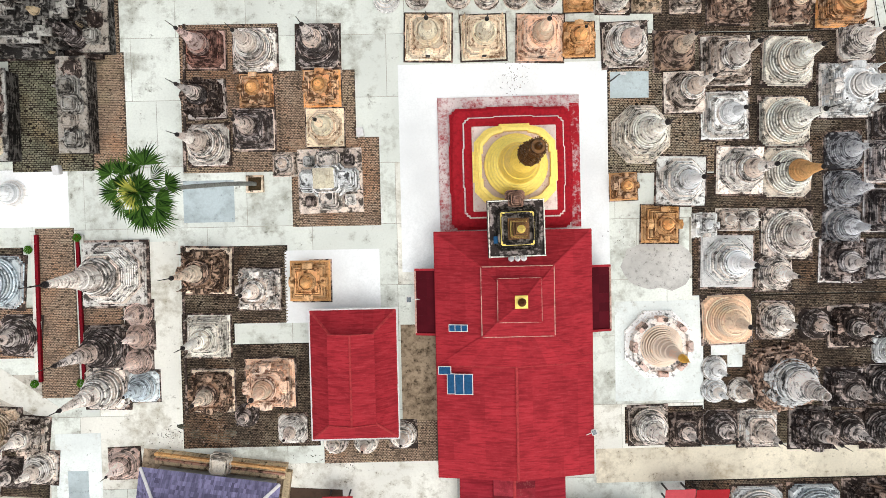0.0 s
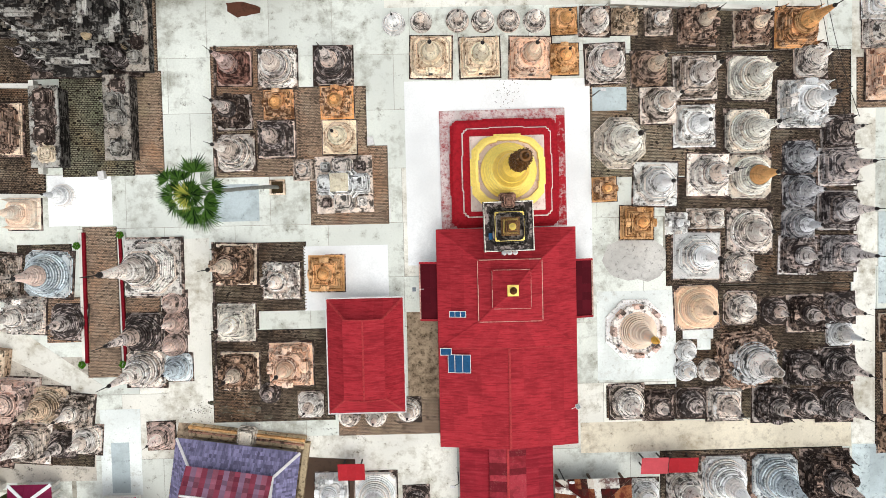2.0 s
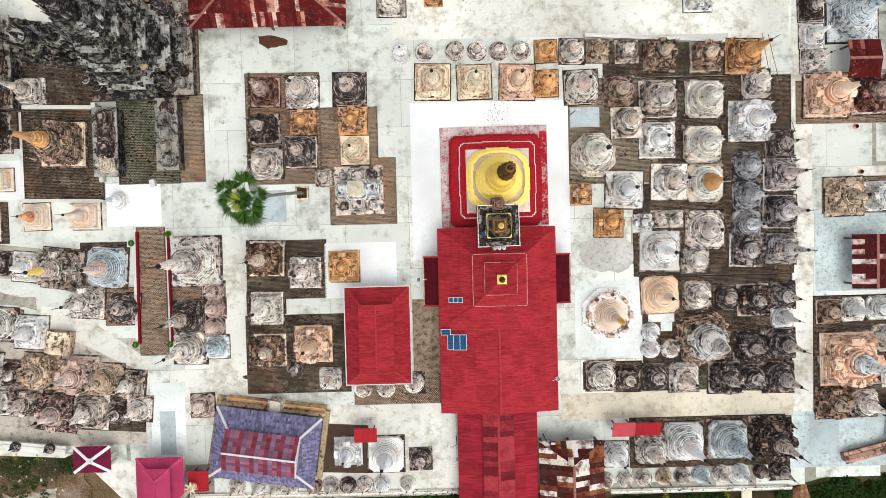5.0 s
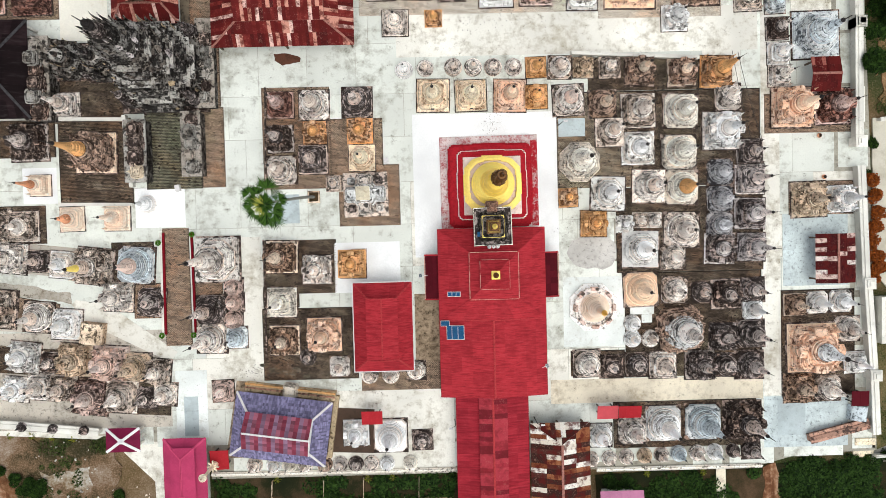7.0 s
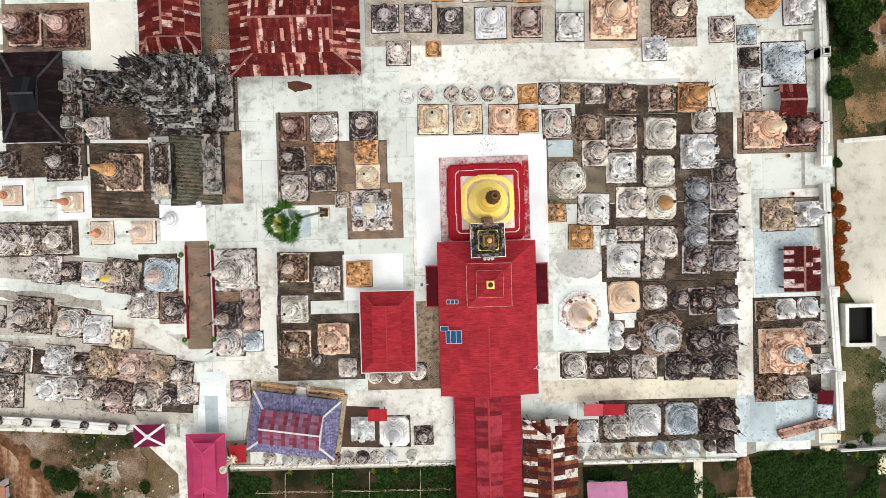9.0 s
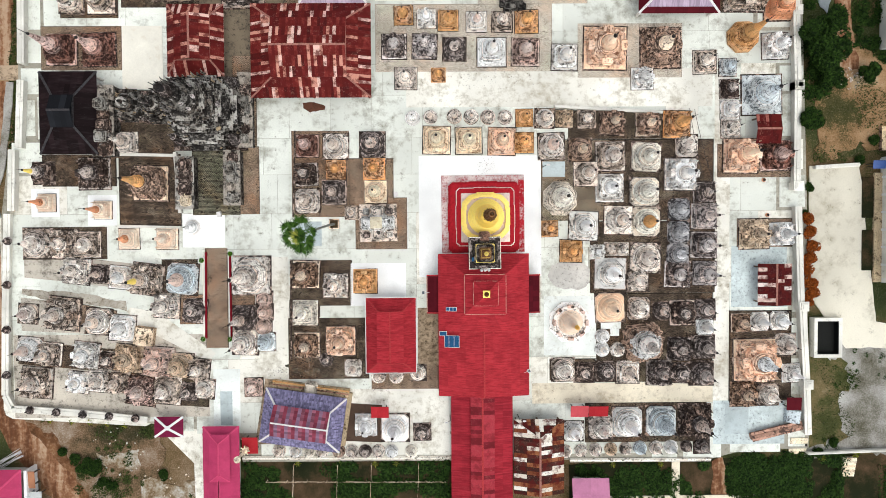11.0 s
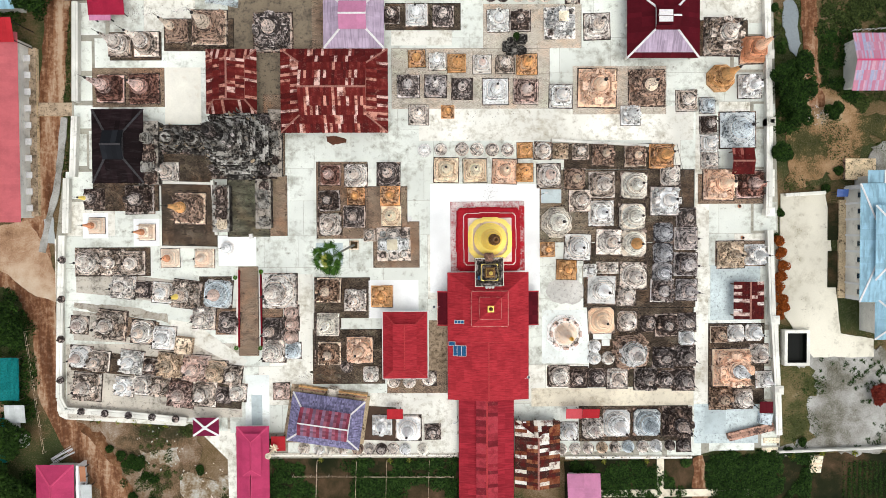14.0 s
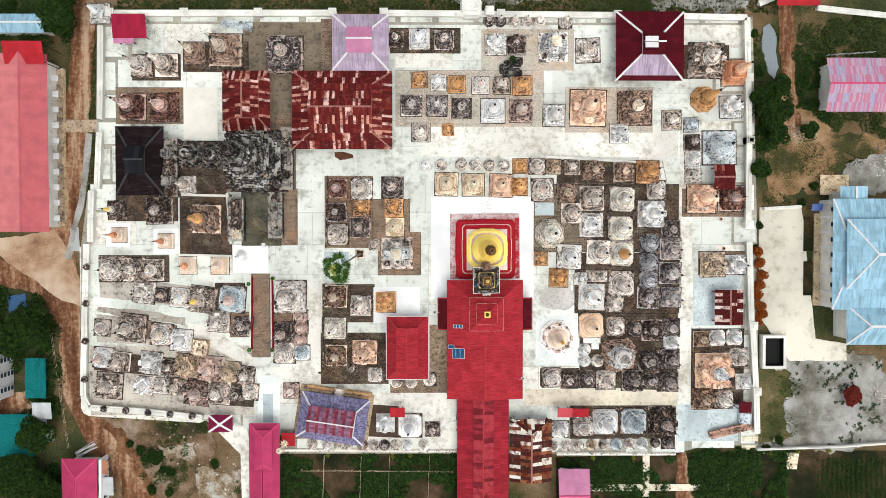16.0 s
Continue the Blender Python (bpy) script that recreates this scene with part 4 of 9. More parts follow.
def bush(x, y, r, h, material, label, seed=0, ground=-0.6, name="bush"):
    rng = random.Random(seed + int(x * 10))
    root = thing(name, x, y, ground, 0, label, "bush")
    bm = bmesh.new()
    for _ in range(4):
        a = rng.uniform(0, 6.28)
        bar(bm, (0, 0, 0), (r * 0.5 * math.cos(a), r * 0.5 * math.sin(a), h * 0.6), 0.04, 0.04)
    part("stems", bm, BARK, root)
    bm = bmesh.new()
    for _ in range(5):
        a, q = rng.uniform(0, 6.28), r * 0.5 * rng.random()
        leaf_cloud(bm, rng, (q * math.cos(a), q * math.sin(a), h * rng.uniform(0.4, 0.75)), r * 0.6, int(60 + 90 * r), 0.17)
    part("foliage", bm, material, root)
    return root


def tufts(name, x0, y0, x1, y1, count, material, label, size=0.3, ground=-0.55, rows=0.0, seed=1, patch=0.0):
    """Grass, weeds or crop plants: blades in tufts over a rectangle, in rows where it is planted."""
    rng = random.Random(seed)
    v, f = [], []
    for _ in range(count):
        x, y = rng.uniform(x0, x1), rng.uniform(y0, y1)
        if rows:
            x = x0 + (round((x - x0) / rows) + 0.5) * rows + rng.gauss(0, 0.1)
        if bare(x, y) or patch and noise.noise((x * 0.16, y * 0.16, seed)) < patch:
            continue
        for _ in range(4):
            a, s = rng.uniform(0, 6.28), size * rng.uniform(0.5, 1.2)
            dx, dy = s * math.cos(a), s * math.sin(a)
            k = len(v)
            v += [(x - dy * 0.25, y + dx * 0.25, ground), (x + dy * 0.25, y - dx * 0.25, ground), (x + dx + dy * 0.2, y + dy - dx * 0.2, ground + s * rng.uniform(0.35, 1.0)), (x + dx, y + dy, ground + s * 0.7)]
            f.append((k, k + 1, k + 2, k + 3))
    me = bpy.data.meshes.new(name)
    me.from_pydata(v, [], f)
    me.materials.append(material)
    return tagged(new(name, me), label, name.replace("_", " "), kind="stuff")


# ---------------------------------------------------------------- the ground outside
ground_sheet()
strip("dirt_road", [(-64.96, 54.22), (-64.61, 42.34), (-65.78, 28.40), (-67.44, 15.39), (-69.06, 6.35), (-67.94, -7.78), (-67.11, -20.98), (-63.48, -29.14), (-56.99, -36.32), (-55.09, -47.61)], 4.2, -0.42, DIRT, "rutted red dirt road with puddled edges along the outer wall", "road")
sheet("road", [(-83.57, 5.85), (-75.57, 6.55), (-70.05, 7.76), (-67.10, 2.82), (-64.48, -4.25), (-65.21, -6.27), (-69.71, -4.55), (-79.62, 2.72), (-83.60, 4.34)], -0.39, SANDY, "sandy earth forecourt before the side gate", "road", rag=0.3)
sheet("road", [(-85.62, 3.13), (-79.63, 2.52), (-73.67, -0.71), (-69.70, -4.24), (-65.72, -6.27), (-66.82, -13.87), (-69.00, -11.83), (-71.72, -5.25), (-75.70, -2.92), (-85.70, -2.21)], -0.41, DIRT, "wet brown dirt lane with pale edges", "road", rag=0.4)
strip("dirt_track", [(60.53, 54.67), (60.61, 47.68), (61.12, 38.66), (61.42, 30.62), (62.49, 26.08)], 2.8, -0.41, DIRT, "narrow red dirt track beside the houses", "road")
sheet("ground", [(-63.44, -25.87), (-49.82, -26.93), (-41.74, -28.18), (-43.84, -37.39), (-45.96, -48.68), (-62.19, -48.61), (-59.53, -37.33)], -0.44, WASTE, "bare red-brown waste ground below the wall", "ground", rag=1.0)
sheet("road", [(41.84, -33.14), (43.27, -32.94), (44.14, -37.69), (45.26, -49.08), (40.53, -49.06), (41.88, -38.71)], -0.40, DIRT, "bare earth path between the garden beds", "road", rag=0.5)
sheet("road", [(-84.00, -20.94), (-75.56, -20.96), (-74.19, -23.50), (-75.02, -25.54), (-84.08, -25.62)], -0.40, DIRT, "bare brown earth before the white house", "road", rag=0.5)
strip("gutter", [(-63.73, 24.81), (-64.41, 18.40), (-65.28, 12.38), (-66.75, 7.35), (-67.81, 2.32)], 1.1, -0.36, RUBBLE, "shallow pale cement gutter beside the dirt road", "pavement", rag=0.12)
sheet("road", [(61.43, 29.61), (62.88, 28.10), (68.86, 22.56), (78.89, 20.04), (78.84, 23.58), (69.84, 25.08), (64.18, 29.62)], -0.42, BANK, "narrow red dirt track beside the houses", "road", rag=0.7)
sheet("pavement", [(56.24, 11.61), (63.89, 11.92), (64.45, 8.37), (66.76, -12.04), (72.42, -13.07), (72.46, -16.15), (62.19, -16.13), (56.46, -7.93)], -0.36, YARD, "pale concrete yard outside the side gate", "pavement", rag=0.1)
sheet("ground", [(56.55, -16.12), (62.14, -12.03), (72.43, -14.10), (79.45, -16.16), (82.98, -30.58), (76.81, -32.12), (56.21, -32.36)], -0.44, RUBBLE, "grey gravelly waste ground with weeds", "ground", rag=1.2)
sheet("ground", [(-51.7, -31.6), (-48.1, -30.9), (-45.0, -31.3), (-45.3, -33.1), (-48.2, -34.1), (-51.0, -33.4)], -0.43, LITTERED, "grey rubble and builders' waste on bare earth", "ground", rag=0.8)
sheet("ground", [(-45.4, -36.3), (-41.1, -35.6), (-37.6, -36.4), (-37.6, -47.0), (-44.7, -47.0)], -0.43, LITTERED, "grey rubble and builders' waste on bare earth", "ground", rag=1.1)
sheet("ground", [(-64.6, -25.9), (-57.96, -27.6), (-55.6, -34.1), (-52.2, -40.3), (-50.5, -48.0), (-56.0, -48.0), (-61.2, -32.6), (-65.7, -28.3)], -0.425, SW_EARTH, "bare wet brown earth where the lane turns", "ground", rag=0.7)
sheet("wall_ledge", [(-65.55, 4.6), (-65.5, -14.0), (-65.66, -24.2), (-65.3, -25.2), (-64.3, -25.75), (-44.4, -27.05), (-43.1, -26.4), (-43.5, -25.6), (-63.8, -24.4), (-65.0, -22.5), (-64.4, 4.6)], -0.12, CREAM_FLOOR, "cream cement ledge at the foot of the outer wall", "pavement", 0.5)
sheet("ground", [(-29.60, -32.31), (1.94, -32.61), (1.95, -48.89), (-30.20, -48.75)], -0.45, DARK_SOIL, "dark soil of a fenced garden below the yard", "ground", rag=0.1)
sheet("ground", [(19.81, -33.69), (55.19, -32.57), (83.01, -32.65), (87.45, -51.34), (19.88, -51.04)], -0.46, DARK_SOIL, "dark soil of planted garden beds", "ground", rag=0.1)
sheet("ground", [(56.2, 27.0), (60.0, 33.0), (62.5, 33.0), (64.0, 27.0), (71.0, 22.5), (70.0, 17.5), (65.91, 13.95), (56.75, 12.22)], -0.435, BANK, "bare red earth bank with thin grass", "ground", rag=1.2)

sheet("pool", [(-78.93, -4.23), (-75.51, -3.73), (-74.97, -7.78), (-77.80, -8.99)], -0.42, plain("pool_water", (0.03, 0.1, 0.22), 0.12), "small blue pond under the trees", "water", 0.1, rag=0.3, step=0.7)
sheet("puddle", [(56.20, 43.66), (57.61, 44.47), (58.84, 43.17), (59.09, 39.16), (59.52, 36.65), (58.73, 34.84), (57.70, 35.84), (56.44, 39.65)], -0.40, plain("puddle_water", (0.2, 0.23, 0.25), 0.3), "grey puddle beside the track", "water", 0.1, rag=0.3, step=0.7)
sheet("puddle", [(-67.34, 7.86), (-65.73, 8.36), (-65.39, 3.83), (-66.79, 4.33)], -0.38, plain("lane_puddle_water", (0.4, 0.42, 0.42), 0.12), "pale puddle at the lane's edge", "water", 0.1, rag=0.3, step=0.7)

sheet("ground", [(70.93, 20.03), (78.87, 21.56), (86.24, 21.06), (86.35, 14.47), (72.04, 13.95)], -0.40, RUBBLE, "grey gravel beside the blue-roofed house", "ground", rag=0.8)
sheet("ground", [(-1.11, 56.44), (16.95, 56.51), (16.47, 48.04), (-0.11, 47.69)], -0.43, RUBBLE, "grey rubble behind the boundary wall", "ground", rag=1.0)
sheet("ground", [(36.08, 54.59), (55.27, 54.66), (54.34, 46.86), (37.15, 46.61)], -0.43, RUBBLE, "pale gravel behind the boundary wall", "ground", rag=1.2)

sheet("ground", [(55.42, -16.12), (58.30, -16.74), (62.01, -18.18), (62.78, -22.29), (61.29, -26.40), (62.57, -30.32), (55.79, -31.54)], -0.41, GRASSY, "thin grass on brown earth beside the tank", "ground", rag=1.0)

# ---------------------------------------------------------------- the yard's floor
sheet("floor", [(-61.88, 46.12), (54.55, 45.66), (55.79, 6.33), (56.41, -31.33), (46.44, -31.51), (41.32, -32.83), (19.81, -32.77), (1.94, -32.71), (-29.81, -32.61), (-29.79, -29.23), (-35.67, -29.73), (-35.96, -27.68), (-43.24, -26.64), (-63.93, -24.75), (-65.62, -22.51), (-65.28, 4.33), (-63.96, 14.39), (-62.45, 14.79)], 0.0, JOINTS, "mottled grey concrete floor of the temple yard", "floor", 0.9)
sheet("floor_path", [(-35.67, -29.22), (-30.09, -29.23), (-35.70, -33.82), (-35.60, -48.73), (-36.82, -48.72), (-37.21, -32.79), (-43.24, -26.64), (-36.67, -26.66)], -0.2, CREAM_FLOOR, "cream concrete ramp to the lower gate", "floor", 0.4)


def slab(x0, y0, x1, y1, material, label, z=0.02):
    sheet("slab", [(x0, y0), (x1, y0), (x1, y1), (x0, y1)], z + 0.035, material, label, "floor slab", 0.12)


slab(-2.85, -4.71, 15.57, 13.48, WHITE, "clean white slab round the golden stupa")
slab(15.95, -16.73, 23.82, -7.76, WORN_WHITE, "white slab round the octagonal stupa")
slab(-38.25, -0.04, -31.96, 4.98, WHITE, "clean white slab beside the brick path")
slab(-13.24, -8.99, -4.85, -2.57, WHITE, "clean white slab under and beside the orange shrine", 0.034)
slab(-60.74, 4.63, -56.53, 8.86, WHITE, "square white slab under a terracotta stupa")
slab(-52.33, 3.32, -48.01, 7.86, WHITE, "square white slab under a terracotta stupa")
slab(-46.80, 23.63, -40.79, 32.93, concrete("plain_cream_cement", (0.9, 0.87, 0.78), 0.12, 0.2, (0.6, 0.52, 0.4), 0.02), "plain cream cement slab", 0.05)
slab(-21.94, 0.06, -17.48, 3.73, BLUE_FLOOR, "smooth blue-grey cement patch", 0.018)
slab(15.76, 10.22, 19.16, 12.52, BLUE_FLOOR, "small blue-grey cement slab", 0.08)
slab(43.50, -29.01, 47.11, -24.21, BLUE_FLOOR, "blue-grey cement square", 0.03)
slab(41.72, -30.55, 52.64, -23.89, PALE_BLUE_FLOOR, "pale bluish cement terrace at the corner", 0.015)
slab(44.37, -9.61, 52.78, -0.36, PALE_BLUE_FLOOR, "bluish cement round the tin-roofed hut", 0.015)
sheet("floor_disc", [(19.85 + 3.3 * math.cos(k * math.tau / 20), -4.6 + 2.3 * math.sin(k * math.tau / 20)) for k in range(20)], 0.056, concrete("worn_greyish_cement", (0.6, 0.58, 0.55), 0.55, 0.35, (0.4, 0.38, 0.36), 0.06), "round patch of worn grey cement", "floor", 0.03, rag=0.3, step=0.7)
slab(24.54, -12.76, 27.61, -11.79, WORN_WHITE, "small whitewashed slab", 0.07)
slab(26.0, -13.85, 27.34, -12.78, WORN_WHITE, "small whitewashed slab", 0.072)
slab(-3.14, -18.49, -0.02, -9.38, BROWN_FLOOR, "dirty cement gap beside the hall", 0.018)
slab(-4.63, 20.71, 41.37, 26.39, CREAM_FLOOR, "wide cream concrete walkway", 0.012)
slab(41.72, -23.76, 44.05, 25.50, CREAM_FLOOR, "long cream concrete walkway beside the stupa rows", 0.014)
slab(14.14, -24.08, 41.62, -20.99, TAN_FLOOR, "cream concrete lane", 0.014)
slab(-9.16, 36.51, 0.90, 39.01, CREAM_FLOOR, "pale cement walkway", 0.016)
slab(42.24, 40.13, 53.17, 44.14, CREAM_FLOOR, "bright cream cement corner of the yard", 0.016)
slab(-16.22, -32.29, 1.61, -21.63, CREAM_FLOOR, "cream cement forecourt", 0.012)
slab(-34.05, -27.15, -30.01, -18.45, WORN_WHITE, "pale worn cement ramp", 0.02)
slab(-33.03, -26.93, -31.22, -21.81, BLUE_FLOOR, "blue-grey strip of the ramp", 0.03)
slab(-59.66, -11.87, -35.50, 4.33, FLOOR, "pale cement lanes between the stupas", 0.008)
slab(-27.28, -21.12, -22.53, -1.54, CREAM_FLOOR, "grey cement lane", 0.010)

bricks(-29.60, 4.88, -26.67, 15.02, BRICKS, "brown brick path along the old temple")
bricks(-30.52, 15.04, -26.96, 28.48, BRICKS, "brown brick path along the old temple")
bricks(-36.68, 4.79, -29.61, 14.78, MOSS_BRICKS, "dark mossy brick courtyard of the old temple", 0.3)
bricks(-47.63, 3.10, -38.38, 13.94, DARK_BRICKS, "brown brick floor below the stupas", 0.28)
bricks(-21.84, 4.40, -13.25, 17.26, BRICKS, "reddish brick floor round the stupas")
bricks(-13.29, 5.65, -6.62, 13.16, BRICKS, "reddish brick floor round the stupas")
bricks(-12.40, -0.50, -4.63, 7.26, BRICKS, "reddish brick floor round the carved shrine")
bricks(-22.32, -8.95, -12.96, -2.08, DARK_BRICKS, "brown brick floor round the stupas")
bricks(-22.66, -20.04, -10.51, -10.80, DARK_BRICKS, "brown brick floor round the stupas")
bricks(-22.46, -10.69, -17.84, -8.01, DARK_BRICKS, "brown brick floor round the stupas")
bricks(-34.99, -15.20, -31.62, -0.17, BRICKS, "brown basket-weave brick walkway")
bricks(19.65, 15.87, 34.80, 20.15, DARK_BRICKS, "sooty brick floor between the stupa rows")
bricks(15.52, 3.62, 26.0, 15.83, SANDY_BRICKS, "sandy brick floor between the stupa rows")
bricks(26.0, 3.62, 41.59, 15.83, DARK_BRICKS, "sooty brick floor between the stupa rows")
bricks(22.91, -7.36, 41.84, 3.52, DARK_BRICKS, "sooty brick floor between the stupa rows")
bricks(23.86, -20.90, 41.56, -7.37, DARK_BRICKS, "sooty brick floor between the stupa rows")
bricks(16.77, -20.56, 23.78, -17.26, DARK_BRICKS, "sooty brick floor between the stupa rows")
bricks(22.11, -30.09, 40.69, -24.04, DARK_BRICKS, "sooty brick floor below the stupas")
bricks(42.13, 10.00, 53.25, 15.03, BRICKS, "red brick plinth floor by the wall")
bricks(45.16, -0.52, 53.55, 3.82, BRICKS, "brown brick floor by the wall")
bricks(44.03, -23.94, 53.59, -10.13, DARK_BRICKS, "brown brick floor by the wall")
sheet("floor_mat", [(-13.54, -23.75), (-8.66, -24.1), (-8.7, -29.8), (-15.0, -29.5)], 0.07, DARK_MAT, "dark brown cement below the white stupas", "floor", 0.06)
bricks(-10.19, -21.68, -0.03, -18.03, BRICKS, "brick strip beside the small hall")
bricks(-62.12, -1.73, -49.56, 3.12, DARK_BRICKS, "dark brick floor below three stupas")
sheet("floor_row", [(-62.0, -1.0), (-51.82, -1.68), (-41.61, -2.9), (-41.63, -6.9), (-56.13, -5.0), (-62.0, -4.4)], 0.05, DIRTY_FLOOR, "dirt-stained cement floor below the stupas", "floor", 0.05)
sheet("floor_lane", [(-62.5, -6.2), (-57.1, -6.4), (-46.8, -8.0), (-46.6, -9.6), (-53.6, -8.4), (-62.5, -7.0)], 0.052, GREY_FLOOR, "sooty worn cement lane between the stupa rows", "floor", 0.05, rag=0.25)
sheet("floor_row", [(-62.6, -7.4), (-53.6, -8.4), (-45.4, -10.6), (-45.8, -13.3), (-62.6, -12.4)], 0.056, DIRTY_FLOOR, "dirt-stained cement floor below the stupas", "floor", 0.05)
sheet("floor_ramp", [(-46.3, -9.0), (-42.3, -9.7), (-33.6, -16.0), (-34.6, -17.3), (-45.3, -11.8), (-46.8, -9.6)], 0.06, CREAM_FLOOR, "cream cement lane running aslant between the stupa rows", "floor", 0.06)
bricks(-41.5, -6.9, -36.1, -1.8, DARK_BRICKS, "dark brick floor round the blue-grey stupa")
bricks(-38.9, -11.6, -35.2, -7.1, BRICKS, "worn brick floor beside the walkway")
bricks(-54.0, -12.2, -48.5, -8.9, BRICKS, "worn brick floor between the stupas", turn=-11)
slab(-63.86, -25.60, -34.59, -13.08, DIRTY_FLOOR, "dirt-stained cement floor below the stupa rows", 0.012)
bricks(-63.1, -18.5, -40.6, -15.0, DARK_BRICKS, "dark brick floor below the stupa rows", turn=-5.5)
bricks(-41.0, -20.2, -34.6, -16.9, DARK_BRICKS, "dark brick floor below the stupa rows", turn=-5.5, z=0.094)
bricks(-46.2, -23.8, -34.6, -20.0, DARK_BRICKS, "dark brick floor below the stupa rows", turn=-4, z=0.098)
bricks(-58.98, 9.17, -47.95, 13.89, DARK_BRICKS, "dark brick floor below the stupas")
bricks(-58.78, 26.42, -46.79, 32.91, BRICKS, "red brick plinth below two stupas")
slab(-36.21, 33.96, -22.40, 44.42, SOOTY_FLOOR, "dark bare cement behind the old temple", 0.012)
slab(-31.67, 24.95, -27.45, 34.46, SOOTY_FLOOR, "dark bare cement between the rusty roofs", 0.014)
bricks(-22.39, 35.67, -20.39, 45.04, BRICKS, "brown brick path beside the lilac pavilion")
bricks(-50.40, 13.39, -39.17, 23.43, DARK_BRICKS, "dark mossy brick floor between the temple and the black hall")
bricks(-29.33, 6.34, -27.12, 25.96, BRICKS, "brown brick path beside the old temple")
bricks(-10.16, 39.01, 2.40, 43.50, DARK_BRICKS, "dark brick floor below the stupas")
bricks(-9.17, 26.00, 17.24, 36.03, PALE_BRICKS, "dark brick floor below the stupa rows", bedding=PALE_BED)
bricks(6.13, 36.05, 22.55, 43.35, PALE_BRICKS, "dark brick floor below the shrines", bedding=PALE_BED)
bricks(21.08, 25.03, 36.77, 33.07, PALE_BRICKS, "brown brick floor below the ornate stupas", bedding=PALE_BED)
bricks(42.07, 34.61, 50.38, 40.63, DARK_BRICKS, "dark brick floor at the corner")
bricks(-55.81, 34.11, -47.23, 38.79, DARK_BRICKS, "dark brick plinth below two stupas")
bricks(-46.81, 35.63, -35.22, 41.01, DARK_BRICKS, "dark brick plinth below the corner stupas")
bricks(-31.13, -9.22, -27.54, -7.19, BRICKS, "brick panel between two stupas")

# ---------------------------------------------------------------- outer walls
def wall_run(points, name, label, high=1.5, thick=0.55, posts=0.0, spire=True, base=-0.8, mat=WALL):
    root = thing(name, points[0][0], points[0][1], 0, 0, label, "wall", kind="structure")
    ox, oy = points[0]
    for (ax, ay), (bx, by) in zip(points, points[1:]):
        a, b = Vector((ax - ox, ay - oy, 0)), Vector((bx - ox, by - oy, 0))
        up = Vector((0, 0, 1))
        part("wall_body", bar(bmesh.new(), a + up * (high + base) / 2, b + up * (high + base) / 2, thick, high - base), mat, root)
        bm = bar(bmesh.new(), a + up * (high + 0.07), b + up * (high + 0.07), thick + min(0.5, thick), 0.14)
        bmesh.ops.bevel(bm, geom=bm.edges[:], offset=0.04, segments=1, affect="EDGES")
        part("coping", bm, mat, root)
        part("coping_ridge", bar(bmesh.new(), a + up * (high + 0.2), b + up * (high + 0.2), thick * 0.55, 0.13), mat, root)
        n = int((b - a).length / posts) if posts else 0
        for i in range(n + 1 if n else 0):
            p = a + (b - a) * i / n
            bm = bmesh.new()
            loft(bm, SQUARE, [(0.55, base), (0.55, high + 0.35), (0.72, high + 0.4), (0.72, high + 0.6), (0.5, high + 0.65), (0.5, high + 0.85), (0.3, high + 0.9), (0.3, high + 1.05)], (p.x, p.y))
            part("pier", bm, mat, root)
    return root


def wall_spires(points, gap, h=1.7, z=1.6, hue="dark"):
    """Small stupa finials that stand in a row along the wall's top."""
    for (ax, ay), (bx, by) in zip(points, points[1:]):
        n = max(1, int(math.hypot(bx - ax, by - ay) / gap))
        for i in range(n):
            k = (i + 0.5) / n
            r = thing("wall_finial", ax + (bx - ax) * k, ay + (by - ay) * k, z, 0, "small blackened stupa-shaped finial on the wall", "finial", "finials on the outer wall", scale=(1.3, 1.3, h))
            part("foot", kept(("foot",), lambda bm: loft(bm, OCTAGON, stepped(0.5, 0.4, 0, 0.16, 2)), WASH[hue]), None, r)
            part("bell", kept(("bell", "wall"), lambda bm: loft(bm, SMALL_CIRCLE, rounded(0.4, 0.26, 0.16, 0.36, 2) + [(0.25, 0.36), (0.22, 0.48), (0.1, 0.58)]), WASH[hue]), None, r)
            part("spire", kept(("spire", "wall"), lambda bm: loft(bm, SMALL_CIRCLE, [(0.1, 0.58), (0.05, 0.8), (0.08, 0.82), (0.02, 0.86), (0.015, 1.0)]), IRON), None, r)


wall_run([(-58.88, 45.58), (-20.10, 45.70)], "wall_north", "whitewashed boundary wall with square piers", posts=12.5)
wall_run([(-11.11, 45.72), (29.97, 45.45)], "wall_north_2", "whitewashed boundary wall with square piers", posts=14)
wall_run([(41.54, 45.28), (52.93, 45.11)], "wall_north_3", "whitewashed boundary wall with coping", posts=0)
wall_run([(52.93, 45.11), (53.24, 34.53), (53.56, 23.49), (53.52, 8.57)], "wall_east", "whitewashed boundary wall with square piers", posts=10.8)
wall_run([(53.75, 5.53), (54.32, -9.40)], "wall_east_2", "whitewashed boundary wall with coping")
wall_run([(54.52, -9.40), (55.26, -21.14)], "wall_east_3", "whitewashed boundary wall with square piers", posts=10.8)
wall_run([(55.26, -21.14), (55.55, -28.82)], "wall_east_4", "whitewashed boundary wall with coping")
wall_run([(56.0, -32.0), (71.6, -31.5), (79.4, -30.95), (92.94, -29.96)], "wall_garden", "low pale garden boundary wall", 0.5, 0.2)
wall_run([(-60.69, 43.40), (-60.98, 27.13)], "wall_west", "whitewashed boundary wall with a moulded coping")
wall_run([(-61.11, 24.74), (-61.62, 14.86)], "wall_west_2", "whitewashed boundary wall with a moulded coping")
